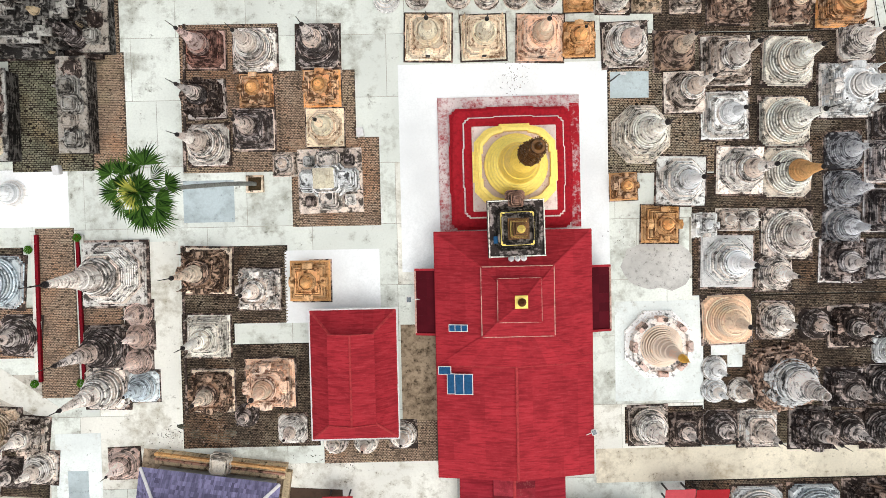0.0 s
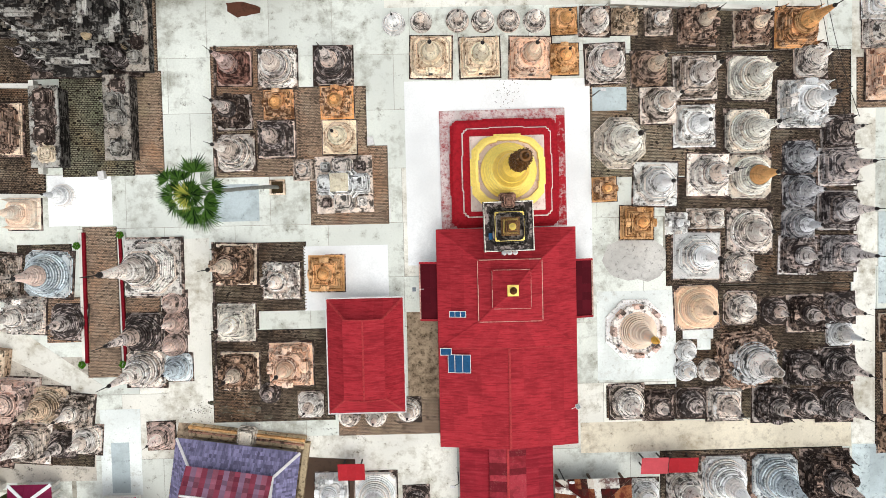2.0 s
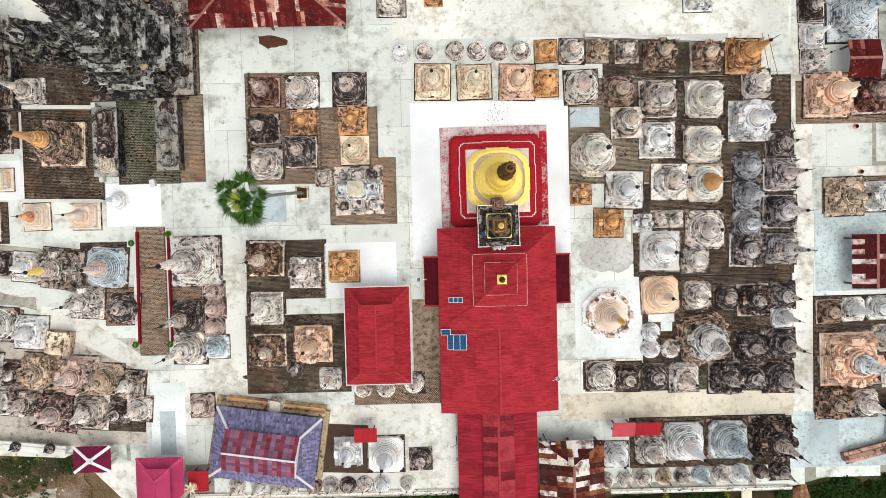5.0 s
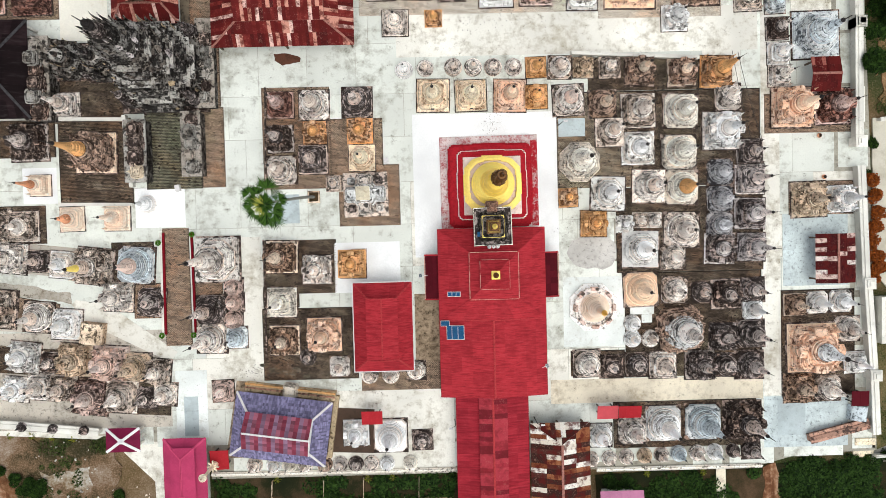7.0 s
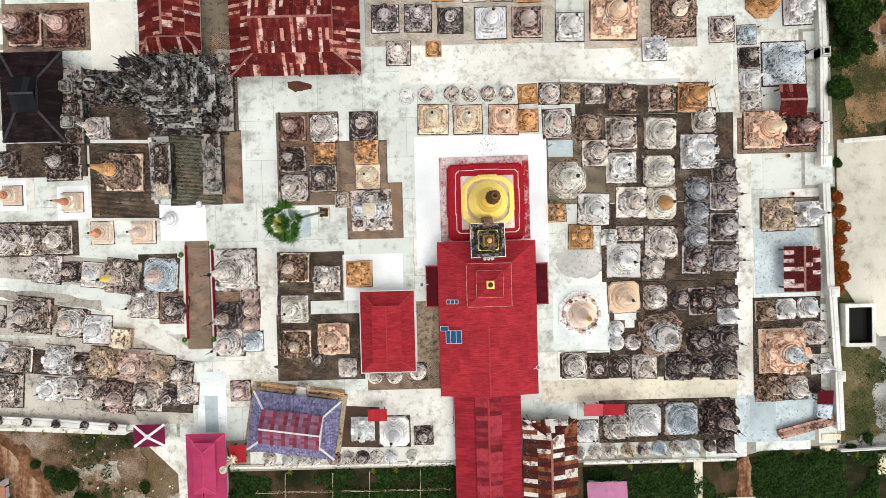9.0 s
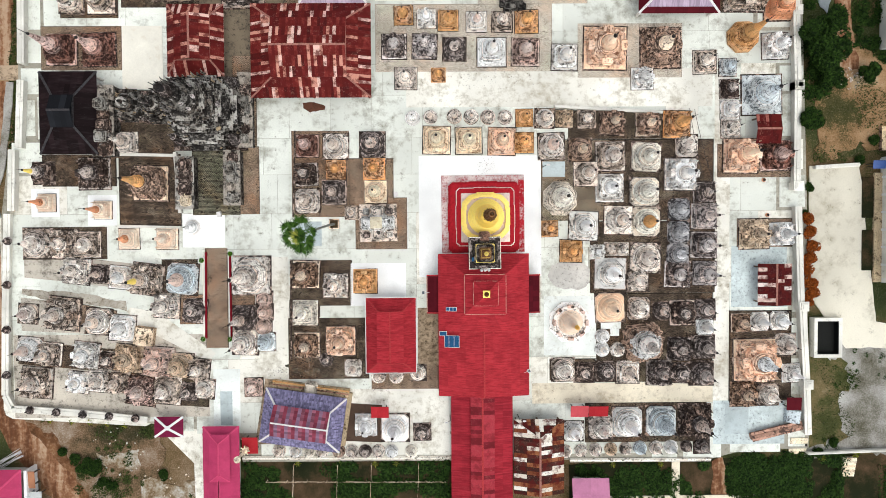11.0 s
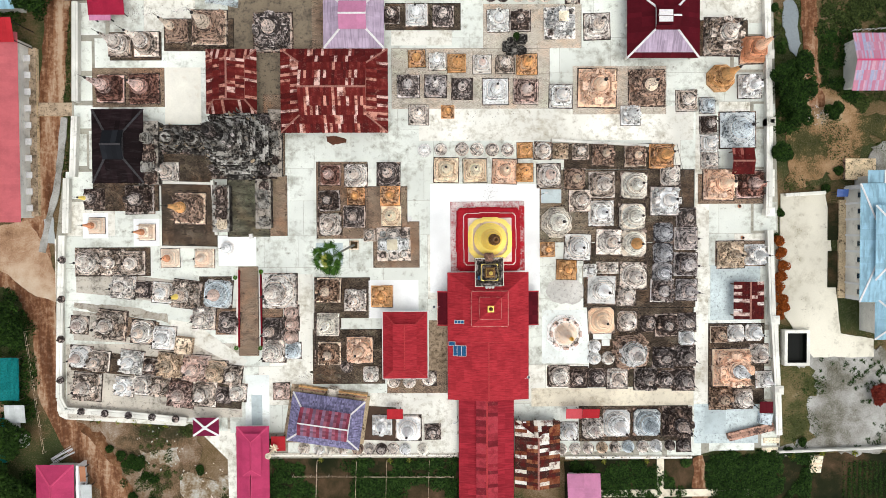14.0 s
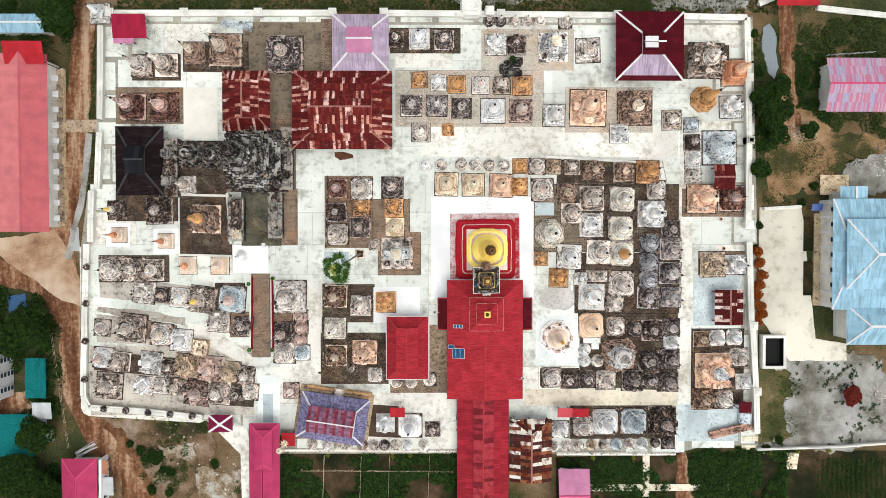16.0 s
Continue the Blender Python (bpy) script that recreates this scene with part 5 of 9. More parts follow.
wall_run([(-62.62, 14.56), (-62.93, 5.55)], "wall_west_3", "whitewashed boundary wall with coping")
wall_run([(-63.73, 5.15), (-64.30, -8.74), (-64.67, -21.89), (-63.69, -23.92), (-53.64, -24.65), (-43.59, -25.80)], "wall_west_4", "whitewashed low wall crowned with small finials", 1.1)
wall_run([(-29.81, -31.95), (1.73, -32.2)], "wall_south", "low mossy retaining wall under a row of small stupas", 0.12, 0.3, mat=WASH["pale"])
wall_run([(19.81, -32.77), (41.32, -32.83)], "wall_south_2", "low mossy retaining wall under a row of small stupas", 0.12, 0.3, mat=WASH["pale"])
wall_run([(47.26, -29.31), (54.92, -27.49)], "wall_south_3", "red-stained parapet beside the corner stair", 0.9, 0.9, mat=WASH["brick"])
wall_run([(55.54, 47.87), (59.88, 49.68)], "wall_lane", "low roadside wall", 0.3)
wall_run([(65.99, 47.20), (79.72, 45.73)], "wall_lane_2", "low roadside wall", 0.3)
wall_spires([(-63.52, 4.36), (-63.97, -8.65), (-64.34, -22.23)], 5.2, z=1.3)
wall_spires([(-62.86, -23.95), (-43.37, -25.62)], 3.6, z=1.3)


# ---------------------------------------------------------------- the golden stupa
def golden_stupa(x, y):
    r = thing("golden_stupa", x, y, 0.02, 0.3, "gilded bell-shaped stupa on a red terraced base", "stupa")
    part("outer_plinth", loft(bmesh.new(), [(1.0, -0.86), (1.0, 1.02), (-1.0, 1.02), (-1.0, -0.86)], [(GW, 0), (GW, 0.35), (GW - 0.15, 0.4)]), RED_WORN, r, "white plinth with worn red paint")
    part("red_border", boxed(GW * 0.86, -GW * 0.84, 0.36, GW - 0.02, GW * 0.9, 0.44), RED_MIX, r, "red painted border of the plinth")
    part("red_border", boxed(-GW * 0.86, GW * 0.86, 0.36, GW * 0.86, GW * 0.93, 0.43), RED_WORN, r, "worn red border of the plinth")
    for k, z0, z1 in ((0.84, 0.38, 0.8), (0.8, 0.8, 1.2)):
        part("red_terrace", loft(bmesh.new(), BROKEN, [(GW * k, z0), (GW * k, z1 - 0.12), (GW * k + 0.06, z1 - 0.1), (GW * k + 0.06, z1), (GW * k - 0.1, z1 + 0.02)], (0.1, 0.0)), RED_PAINT, r, "red painted terrace")
    gx, gy = 0.3, 0.05
    part("white_ledge", loft(bmesh.new(), BROKEN, [(GW * 0.7, 1.15), (GW * 0.7, 1.5), (GW * 0.69, 1.52)], (gx, gy)), RED_WHITE, r, "worn white ledge with red stains")
    part("red_terrace", loft(bmesh.new(), BROKEN, [(GW * 0.68, 1.4), (GW * 0.68, 1.75), (GW * 0.67, 1.8)], (gx, gy)), RED_PAINT, r, "red painted terrace")
    part("white_floor", boxed(gx - 3.6, gy - 3.75, 1.5, gx + 3.6, gy + 3.5, 2.0, bevel=0.04), PINK_WHITE, r, "pinkish white floor below the gilding")
    part("gold_terrace", loft(bmesh.new(), GOLD_OUTLINE, [(3.55, 1.9), (3.55, 2.3), (3.6, 2.32), (3.6, 2.5), (3.3, 2.52), (3.3, 2.9), (3.36, 2.92), (3.36, 3.1), (3.1, 3.12), (3.1, 3.5), (3.15, 3.52), (3.15, 3.7), (2.88, 3.7), (2.86, 3.1)], (gx, gy)), GOLD, r)
    part("worn_floor", loft(bmesh.new(), CHAMFER, [(2.9, 2.6), (2.9, 3.16)], (gx, gy)), PINK_WHITE, r, "worn pinkish floor below the rings")
    for i, (a, z) in enumerate(((2.66, 3.1), (2.42, 3.75), (2.22, 4.35), (2.02, 4.9), (1.84, 5.4))):
        part("gold_ring", loft(bmesh.new(), ring_shape(48), [(a * 0.95, z), (a, z + 0.1), (a, z + 0.42), (a * 0.985, z + 0.5), (a * 0.93, z + 0.56), (a * 0.9, z + 0.56), (a * 0.895, z + 0.5), (a * 0.8, z + 0.5)], (gx, gy)), GOLD, r)
    part("bell", loft(bmesh.new(), ring_shape(48), [(1.68, 5.8), (1.7, 6.0), (1.62, 6.15), (1.5, 6.6), (1.38, 7.3), (1.42, 7.36), (1.42, 7.48), (1.34, 7.55), (1.26, 8.2), (1.1, 8.9), (0.98, 9.3)], (gx, gy)), MID_GOLD, r)
    for i in range(9):
        a = 1.02 - 0.04 * i
        part("spire_ring", loft(bmesh.new(), ring_shape(32), [(a * 0.86, 9.25 + 0.42 * i), (a, 9.35 + 0.42 * i), (a, 9.5 + 0.42 * i), (a * 0.86, 9.62 + 0.42 * i), (a * 0.8, 9.68 + 0.42 * i)], (gx, gy)), MID_GOLD, r)
    part("lotus_bud", loft(bmesh.new(), ring_shape(32), [(0.62, 12.9), (0.72, 13.2), (0.6, 13.7)], (gx, gy)), MID_GOLD, r)
    bm = bmesh.new()
    for i in range(9):
        s, z = 0.84 - 0.035 * i, 13.3 + 0.6 * i
        loft(bm, ring_shape(20), [(s * 0.9, z), (s, z + 0.04), (s, z + 0.14), (s * 0.84, z + 0.3), (s * 0.78, z + 0.32), (s * 0.78, z + 0.55)], (gx, gy))
    rng = random.Random(8)
    for i in range(170):
        a, z = rng.uniform(0, 6.28), rng.uniform(13.2, 18.6)
        s = 0.88 - 0.058 * (z - 13.3)
        px, py = gx + s * math.cos(a), gy + s * math.sin(a)
        box(bm, px - 0.05, py - 0.03, z, px + 0.05, py + 0.03, z + 0.17, a)
    part("crown_umbrella", bm, OLD_GOLD, r, "dark gold tiered umbrella hung with leaves")
    part("vane", loft(bmesh.new(), SMALL_CIRCLE, [(0.3, 18.6), (0.12, 18.9), (0.05, 19.2), (0.04, 19.8), (0.09, 19.9), (0.02, 20.2)], (gx, gy)), OLD_GOLD, r)


GOLD_OUTLINE = [(sx * a, sy * b) for sx, sy, flip in ((1, 1, 0), (-1, 1, 1), (-1, -1, 0), (1, -1, 1)) for a, b in ([(1.0, 0.36), (0.96, 0.36), (0.96, 0.58), (0.72, 0.84), (0.62, 0.9), (0.36, 0.96), (0.36, 1.0)][::-1 if flip else 1])]
PINK_WHITE = concrete("pink_stained_white", (0.8, 0.66, 0.62), 0.4, 0.9, (0.5, 0.25, 0.22), 0.02)
RED_WHITE = concrete("red_stained_whitewash", (0.84, 0.74, 0.7), 0.35, 1.2, (0.4, 0.06, 0.07), 0.02)
GW = 6.2
nook = [(1, 0.9), (0.96, 0.92), (0.96, 0.96), (0.92, 0.96), (0.9, 1), (0.4, 1.0), (0.38, 1.02), (-0.38, 1.02), (-0.4, 1.0)]
BROKEN = [p for k in range(4) for p in [(x * math.cos(k * math.pi / 2) - y * math.sin(k * math.pi / 2), x * math.sin(k * math.pi / 2) + y * math.cos(k * math.pi / 2)) for x, y in nook]]
golden_stupa(6.76, 4.2)


# ---------------------------------------------------------------- the great hall
def great_hall():
    x0, y0, x1, y1 = HALL
    xm, ys, ze = (x0 + x1) / 2, NAVE_N, 3.4
    r = thing("prayer_hall", 0, 0, 0, 0, "long prayer hall under red sheet-metal roofs", "hall")
    gable(r, x0, y0, x1, ys + 0.4, ze, ze + 1.4, "y", RED_ROOF, RED_RIDGE, du=1.6, dv=1.3, width=0.22)
    # the crossing: four falls up to the first tier
    tx0, ty0, tx1, ty1 = TIER_2
    zt, zc = ze + 2.3, ze + 0.12
    for q in (((x0, y1, zc), (x0, ys, zc), (tx0, ty0, zt), (tx0, ty1, zt)), ((x1, ys, zc), (x1, y1, zc), (tx1, ty1, zt), (tx1, ty0, zt)), ((x1, y1, zc), (x0, y1, zc), (tx0, ty1, zt), (tx1, ty1, zt))):
        slope(r, *q, RED_ROOF, 1.5, 1.7)
    for ea, ta in ((x0, tx0), (x1, tx1)):
        n = 5
        for i in range(n):
            low = [(ea + (xm - ea) * q, ys, zc + 0.05 + 1.4 * q) for q in (i / n, (i + 1) / n)]
            top = [(ta + (xm - ta) * q, ty0 + 0.3, zt) for q in ((i + 1) / n, i / n)]
            bm = bmesh.new()
            up = [bm.verts.new(p) for p in (*low, *top)]
            dn = [bm.verts.new((p[0], p[1], p[2] - 0.05)) for p in (*low, *top)]
            for f in ((0, 1, 2), (0, 2, 3)):
                bm.faces.new([up[j] for j in f])
                bm.faces.new([dn[j] for j in reversed(f)])
            for j in range(4):
                bm.faces.new((dn[j], dn[(j + 1) % 4], up[(j + 1) % 4], up[j]))
            part("roof_sheet", bm, RED_ROOF, r)
        part("flashing", bar(bmesh.new(), (ea, ys, zc + 0.07), (xm, ys, zc + 1.47), 0.08, 0.05), RED_RIDGE, r)
    for p, q in (((x0, y1, zc), (tx0, ty1, zt)), ((x1, y1, zc), (tx1, ty1, zt)), ((x0, ys, zc), (tx0, ty0, zt)), ((x1, ys, zc), (tx1, ty0, zt))):
        cap(r, Vector(p) + Vector((0, 0, 0.04)), Vector(q) + Vector((0, 0, 0.04)), RED_ROOF, 0.16)
    walls_under(r, x0, y0, x1, y1, 0, ze, WALL, 0.9)
    # tiers of the roof tower
    part("tower_wall", boxed(tx0 + 0.4, ty0 + 0.4, zt - 0.6, tx1 - 0.4, ty1 - 0.4, zt + 0.35), DARK_RED, r)
    ux0, uy0, ux1, uy1 = TIER_3
    hip(r, tx0, ty0, tx1, ty1, zt + 0.25, zt + 1.0, ux0 - tx0 + 0.25, uy0 - ty0 + 0.25, RED_ROOF, RED_ROOF, du=1.1, dv=1.3, width=0.14)
    part("tower_wall", boxed(ux0 + 0.3, uy0 + 0.3, zt + 0.7, ux1 - 0.3, uy1 - 0.3, zt + 1.35), DARK_RED, r)
    hx, hy = (ux1 - ux0) / 2 - 0.4, (uy1 - uy0) / 2 - 0.4
    hip(r, ux0, uy0, ux1, uy1, zt + 1.3, zt + 2.5, hx, hy, RED_ROOF, RED_ROOF, du=0.9, dv=1.2, width=0.14)
    for (a0, b0, a1, b1), z in (((tx0, ty0, tx1, ty1), zt + 0.3), ((ux0, uy0, ux1, uy1), zt + 1.35)):
        for p, q in (((a0, b0, z), (a1, b0, z)), ((a1, b0, z), (a1, b1, z)), ((a1, b1, z), (a0, b1, z)), ((a0, b1, z), (a0, b0, z))):
            part("eave_trim", bar(bmesh.new(), p, q, 0.07, 0.07), WORN_TRIM, r, "worn pale eave trim")
    cx, cy = (ux0 + ux1) / 2, (uy0 + uy1) / 2
    foot = part("finial_base", loft(bmesh.new(), SQUARE, [(0.5, zt + 2.4), (0.5, zt + 2.65), (0.38, zt + 2.7)], (cx, cy)), GOLD, r, "yellow finial base")
    part("finial", loft(bmesh.new(), SMALL_CIRCLE, [(0.28, zt + 2.7), (0.34, zt + 2.9), (0.18, zt + 3.2), (0.2, zt + 3.3), (0.05, zt + 3.7), (0.02, zt + 4.2)], (cx, cy)), OLD_GOLD, foot)
    # side porches
    for px0, px1 in ((PORCH_W[0], x0 + 0.3), (x1 - 0.3, PORCH_E[0])):
        lo, hi = PORCH_W[1], PORCH_W[2]
        left = px0 < xm
        ea, eb = (px0, px1) if left else (px1, px0)
        slope(r, (ea, lo, 2.5), (ea, hi, 2.5), (eb, hi, 3.1), (eb, lo, 3.1), MAROON_ROOF, 0.8, 1.2)
        for k in (lo, hi):
            part("barge_board", bar(bmesh.new(), (ea, k, 2.65), (eb, k, 3.25), 0.18, 0.2), RED_ROOF, r)
        part("gutter_pipe", bar(bmesh.new(), (ea, lo, 2.6), (ea, hi, 2.6), 0.14, 0.14), WORN_TRIM, r)
        part("porch_wall", boxed(ea + (0.4 if left else -0.7), lo + 0.4, 0, ea + (0.7 if left else -0.4), hi - 0.4, 2.5), WALL, r)
    for ex in (x0, x1):
        part("gutter", bar(bmesh.new(), (ex, y0, ze - 0.05), (ex, y1, ze - 0.05), 0.14, 0.14), DARK_RED, r)


WORN_TRIM = plain("worn_trim", (0.62, 0.36, 0.3), 0.7, 0.0, 0.6)
HALL = (0.02, -22.01, 13.18, -1.16)
NAVE_N = -12.43
TIER_2 = (3.72, -9.71, 9.64, -4.00)
TIER_3 = (4.95, -8.39, 8.44, -4.89)
PORCH_W = (-1.69, -9.84, -4.33)
PORCH_E = (14.97,)
great_hall()


def covered_way():
    """A stair roofed in sections that step down the slope, with a raised lantern roof along the middle."""
    x0, y0, x1, y1 = WAY
    r = thing("covered_stairway", 0, 0, 0, 0, "long covered walkway under faded red sheets", "walkway")
    xm = (x0 + x1) / 2
    yy, k = y1, 0
    while yy > y0 + 1:
        ya = max(y0, yy - 3.4)
        ze = 2.6 - 0.06 * min(k, 8)
        for side, xe, xi in ((-1, x0, WAY_MID[0] + 0.2), (1, x1, WAY_MID[1] - 0.2)):
            a, b = ((xe, yy + 0.2), (xe, ya)) if side < 0 else ((xe, ya), (xe, yy + 0.2))
            slope(r, (*a, ze), (*b, ze), (xi, b[1], ze + 0.85), (xi, a[1], ze + 0.85), FADED_RED, 0.85, 1.9)
        for side, xe in ((-1, WAY_MID[0]), (1, WAY_MID[1])):
            a, b = ((xe, yy + 0.15), (xe, ya)) if side < 0 else ((xe, ya), (xe, yy + 0.15))
            slope(r, (*a, ze + 1.15), (*b, ze + 1.15), (xm, b[1], ze + 1.6), (xm, a[1], ze + 1.6), RED_PATCHES, 0.6, 1.7, k < 5)
            part("lantern_wall", boxed(xe - 0.1 if side > 0 else xe, ya, ze + 0.7, xe if side > 0 else xe + 0.1, yy, ze + 1.12), DARK_RED, r)
        cap(r, (xm, ya, ze + 1.66), (xm, yy + 0.15, ze + 1.66), RED_RIDGE, 0.26)
        yy, k = ya, k + 1
    for side in (x0 + 0.8, x1 - 0.8):
        for i in range(14):
            yy = y0 + (y1 - y0) * (i + 0.5) / 14
            part("post", boxed(side - 0.12, yy - 0.12, -0.8, side + 0.12, yy + 0.12, 2.3), WALL, r)


RED_PATCHES = patchwork("red_roof_patches", [(0.34, 0.035, 0.05), (0.3, 0.028, 0.042), (0.15, 0.014, 0.022), (0.36, 0.04, 0.056), (0.24, 0.02, 0.03), (0.33, 0.034, 0.05), (0.17, 0.016, 0.025)], 0.45)
WAY_MID = (4.6, 8.1)
WAY = (1.78, -75.0, 10.87, -21.92)
covered_way()


def spire_shrine(x, y, s):
    """The square shrine with a gold spire that stands between hall and stupa."""
    r = thing("spired_shrine", x, y, 0, 0.9, "square dark-roofed shrine with a tiered gold spire", "shrine")
    part("body", boxed(-s * 0.8, -s * 0.8, 0, s * 0.8, s * 0.8, 6.0), WALL, r)
    part("parapet", loft(bmesh.new(), SQUARE, [(s, 5.6), (s, 6.3), (s * 0.93, 6.4), (s * 0.93, 6.2), (s * 0.8, 6.15)]), WASH["dark"], r, "blackened parapet roof")
    for k in range(4):
        edge = bar(bmesh.new(), (-s, s * 0.97, 6.42), (s * 0.93, s * 0.97, 6.42), 0.08, 0.1)
        bmesh.ops.rotate(edge, cent=(0, 0, 0), matrix=Matrix.Rotation(k * math.pi / 2, 3, "Z"), verts=edge.verts)
        part("parapet_edge", edge, WASH["pale"], r, "pale worn parapet edge")
    part("terrace", loft(bmesh.new(), REDENT, stepped(s * 0.78, s * 0.45, 6.1, 7.4, 3)), WASH["temple"], r)
    for z, k in ((7.0, 0.55), (8.2, 0.27)):
        bm = bmesh.new()
        for a, b in (((-1, -1), (1, -1)), ((1, -1), (1, 1)), ((1, 1), (-1, 1)), ((-1, 1), (-1, -1))):
            bar(bm, (a[0] * s * k, a[1] * s * k, z), (b[0] * s * k, b[1] * s * k, z), 0.13, 0.16)
        part("gold_trim", bm, GOLD, r)
    part("spire_tier", loft(bmesh.new(), SQUARE, stepped(s * 0.36, s * 0.1, 7.4, 9.4, 4)), OLD_GOLD, r)
    part("spire", loft(bmesh.new(), SMALL_CIRCLE, [(0.3, 9.3), (0.32, 9.6), (0.15, 10.0), (0.18, 10.1), (0.03, 11.0)]), GOLD, r)
    part("gable_ornament", loft(bmesh.new(), REDENT, stepped(s * 0.34, s * 0.06, 5.4, 7.8, 4), (0, s * 1.0)), WASH["brick"], r, "reddish stucco gable ornament")
    part("box", boxed(-s * 0.82, -s * 0.5, 6.5, -s * 0.52, -s * 0.25, 6.6), PANEL, r, "small blue panel")
    for k in (-0.22, 0, 0.22):
        part("stucco_ornament", loft(bmesh.new(), SMALL_CIRCLE, [(0.22, 6.0), (0.24, 6.4), (0.12, 6.7), (0.14, 6.8), (0.03, 7.0)], (k * s, -s * 1.05)), WASH["bright"], r, "white stucco ornament")


spire_shrine(6.62, -0.94, 2.3)


def solar_panel(x, y, z, w, d, tilt, cols, turn=0.0, label="blue solar panel in a pale frame on the hall roof"):
    r = thing("solar_panel", x, y, z, turn, label, "solar panel")
    r.rotation_euler = (0, radians(tilt), radians(turn))
    rim = part("frame", boxed(-w / 2, -d / 2, 0.12, w / 2, d / 2, 0.16), RIDGE, r)
    for i in range(cols):
        a = -w / 2 + 0.06 + (w - 0.06) * i / cols
        part("cell_pane", boxed(a, -d / 2 + 0.06, 0.14, a + (w - 0.06) / cols - 0.06, d / 2 - 0.06, 0.175), PANEL, rim)
    for sx in (-0.4, 0.4):
        part("leg", boxed(sx * w - 0.03, -d * 0.4, -0.25, sx * w + 0.03, d * 0.4, 0.13), IRON, r)


solar_panel(2.24, -13.85, 4.3, 1.55, 1.75, -10, 2)
solar_panel(1.20, -13.85, 4.0, 0.7, 1.75, -10, 1)
solar_panel(0.68, -12.73, 3.9, 1.1, 0.7, -10, 1)
solar_panel(1.86, -9.06, 4.85, 1.6, 0.6, -14, 3)


def flood_lamp(x, y, z, turn, label="small white flood lamp on an arm at the eave"):
    r = thing("flood_lamp", x, y, z, turn, label, "lamp")
    part("arm", bar(bmesh.new(), (-1.4, 0, 0), (0, 0, 0.1), 0.05, 0.05), RIDGE, r)
    part("housing", boxed(-0.1, -0.25, 0.02, 0.35, 0.25, 0.2, bevel=0.03), RIDGE, r)
    part("lens", boxed(-0.05, -0.2, 0.19, 0.3, 0.2, 0.21), GLASS, r)


board = thing("loose_board", 10.35, -8.4, 4.75, -20, "pale weathered board lying on the red roof", "board")
board.rotation_euler = (0, radians(22), radians(-20))
part("plank", boxed(-0.75, -0.17, 0, 0.75, 0.17, 0.05, bevel=0.01), RIDGE, board)
part("splinter", boxed(0.3, -0.3, 0.0, 0.8, -0.19, 0.04), RIDGE, board)
flood_lamp(13.10, -18.43, 3.5, 20)
flood_lamp(-2.11, -6.85, 2.6, 180)


# ---------------------------------------------------------------- other roofs of the yard
def small_hall():
    x0, y0, x1, y1 = -10.59, -18.50, -3.39, -7.60
    r = thing("side_hall", 0, 0, 0, 0, "small hall under a red two-tier hipped roof with pale edges", "hall")
    ix, iy = (x1 - x0) * 0.27, (y1 - y0) * 0.17
    hip(r, x0, y0, x1, y1, 3.2, 5.0, ix, iy, RED_ROOF, RED_RIDGE, du=0.9, dv=2.0, width=0.2)
    fascia(r, x0, y0, x1, y1, 3.2, RIDGE, 0.16, 0.2)
    walls_under(r, x0, y0, x1, y1, 0, 3.2, WALL, 0.7)
    a, b, c, d = x0 + ix - 0.25, y0 + iy - 0.15, x1 - ix + 0.25, y1 - iy + 0.15
    part("clerestory", boxed(a + 0.4, b + 0.4, 4.6, c - 0.4, d - 0.4, 5.5), DARK_RED, r)
    gable(r, a, b, c, d, 5.35, 6.1, "y", RED_ROOF, RED_RIDGE, du=0.9, dv=1.8, width=0.16)
    for yy in (b, d):
        part("barge_board", bar(bmesh.new(), (a, yy, 5.45), ((a + c) / 2, yy, 6.2), 0.1, 0.1), RED_RIDGE, r)
        part("barge_board", bar(bmesh.new(), (c, yy, 5.45), ((a + c) / 2, yy, 6.2), 0.1, 0.1), RED_RIDGE, r)


small_hall()


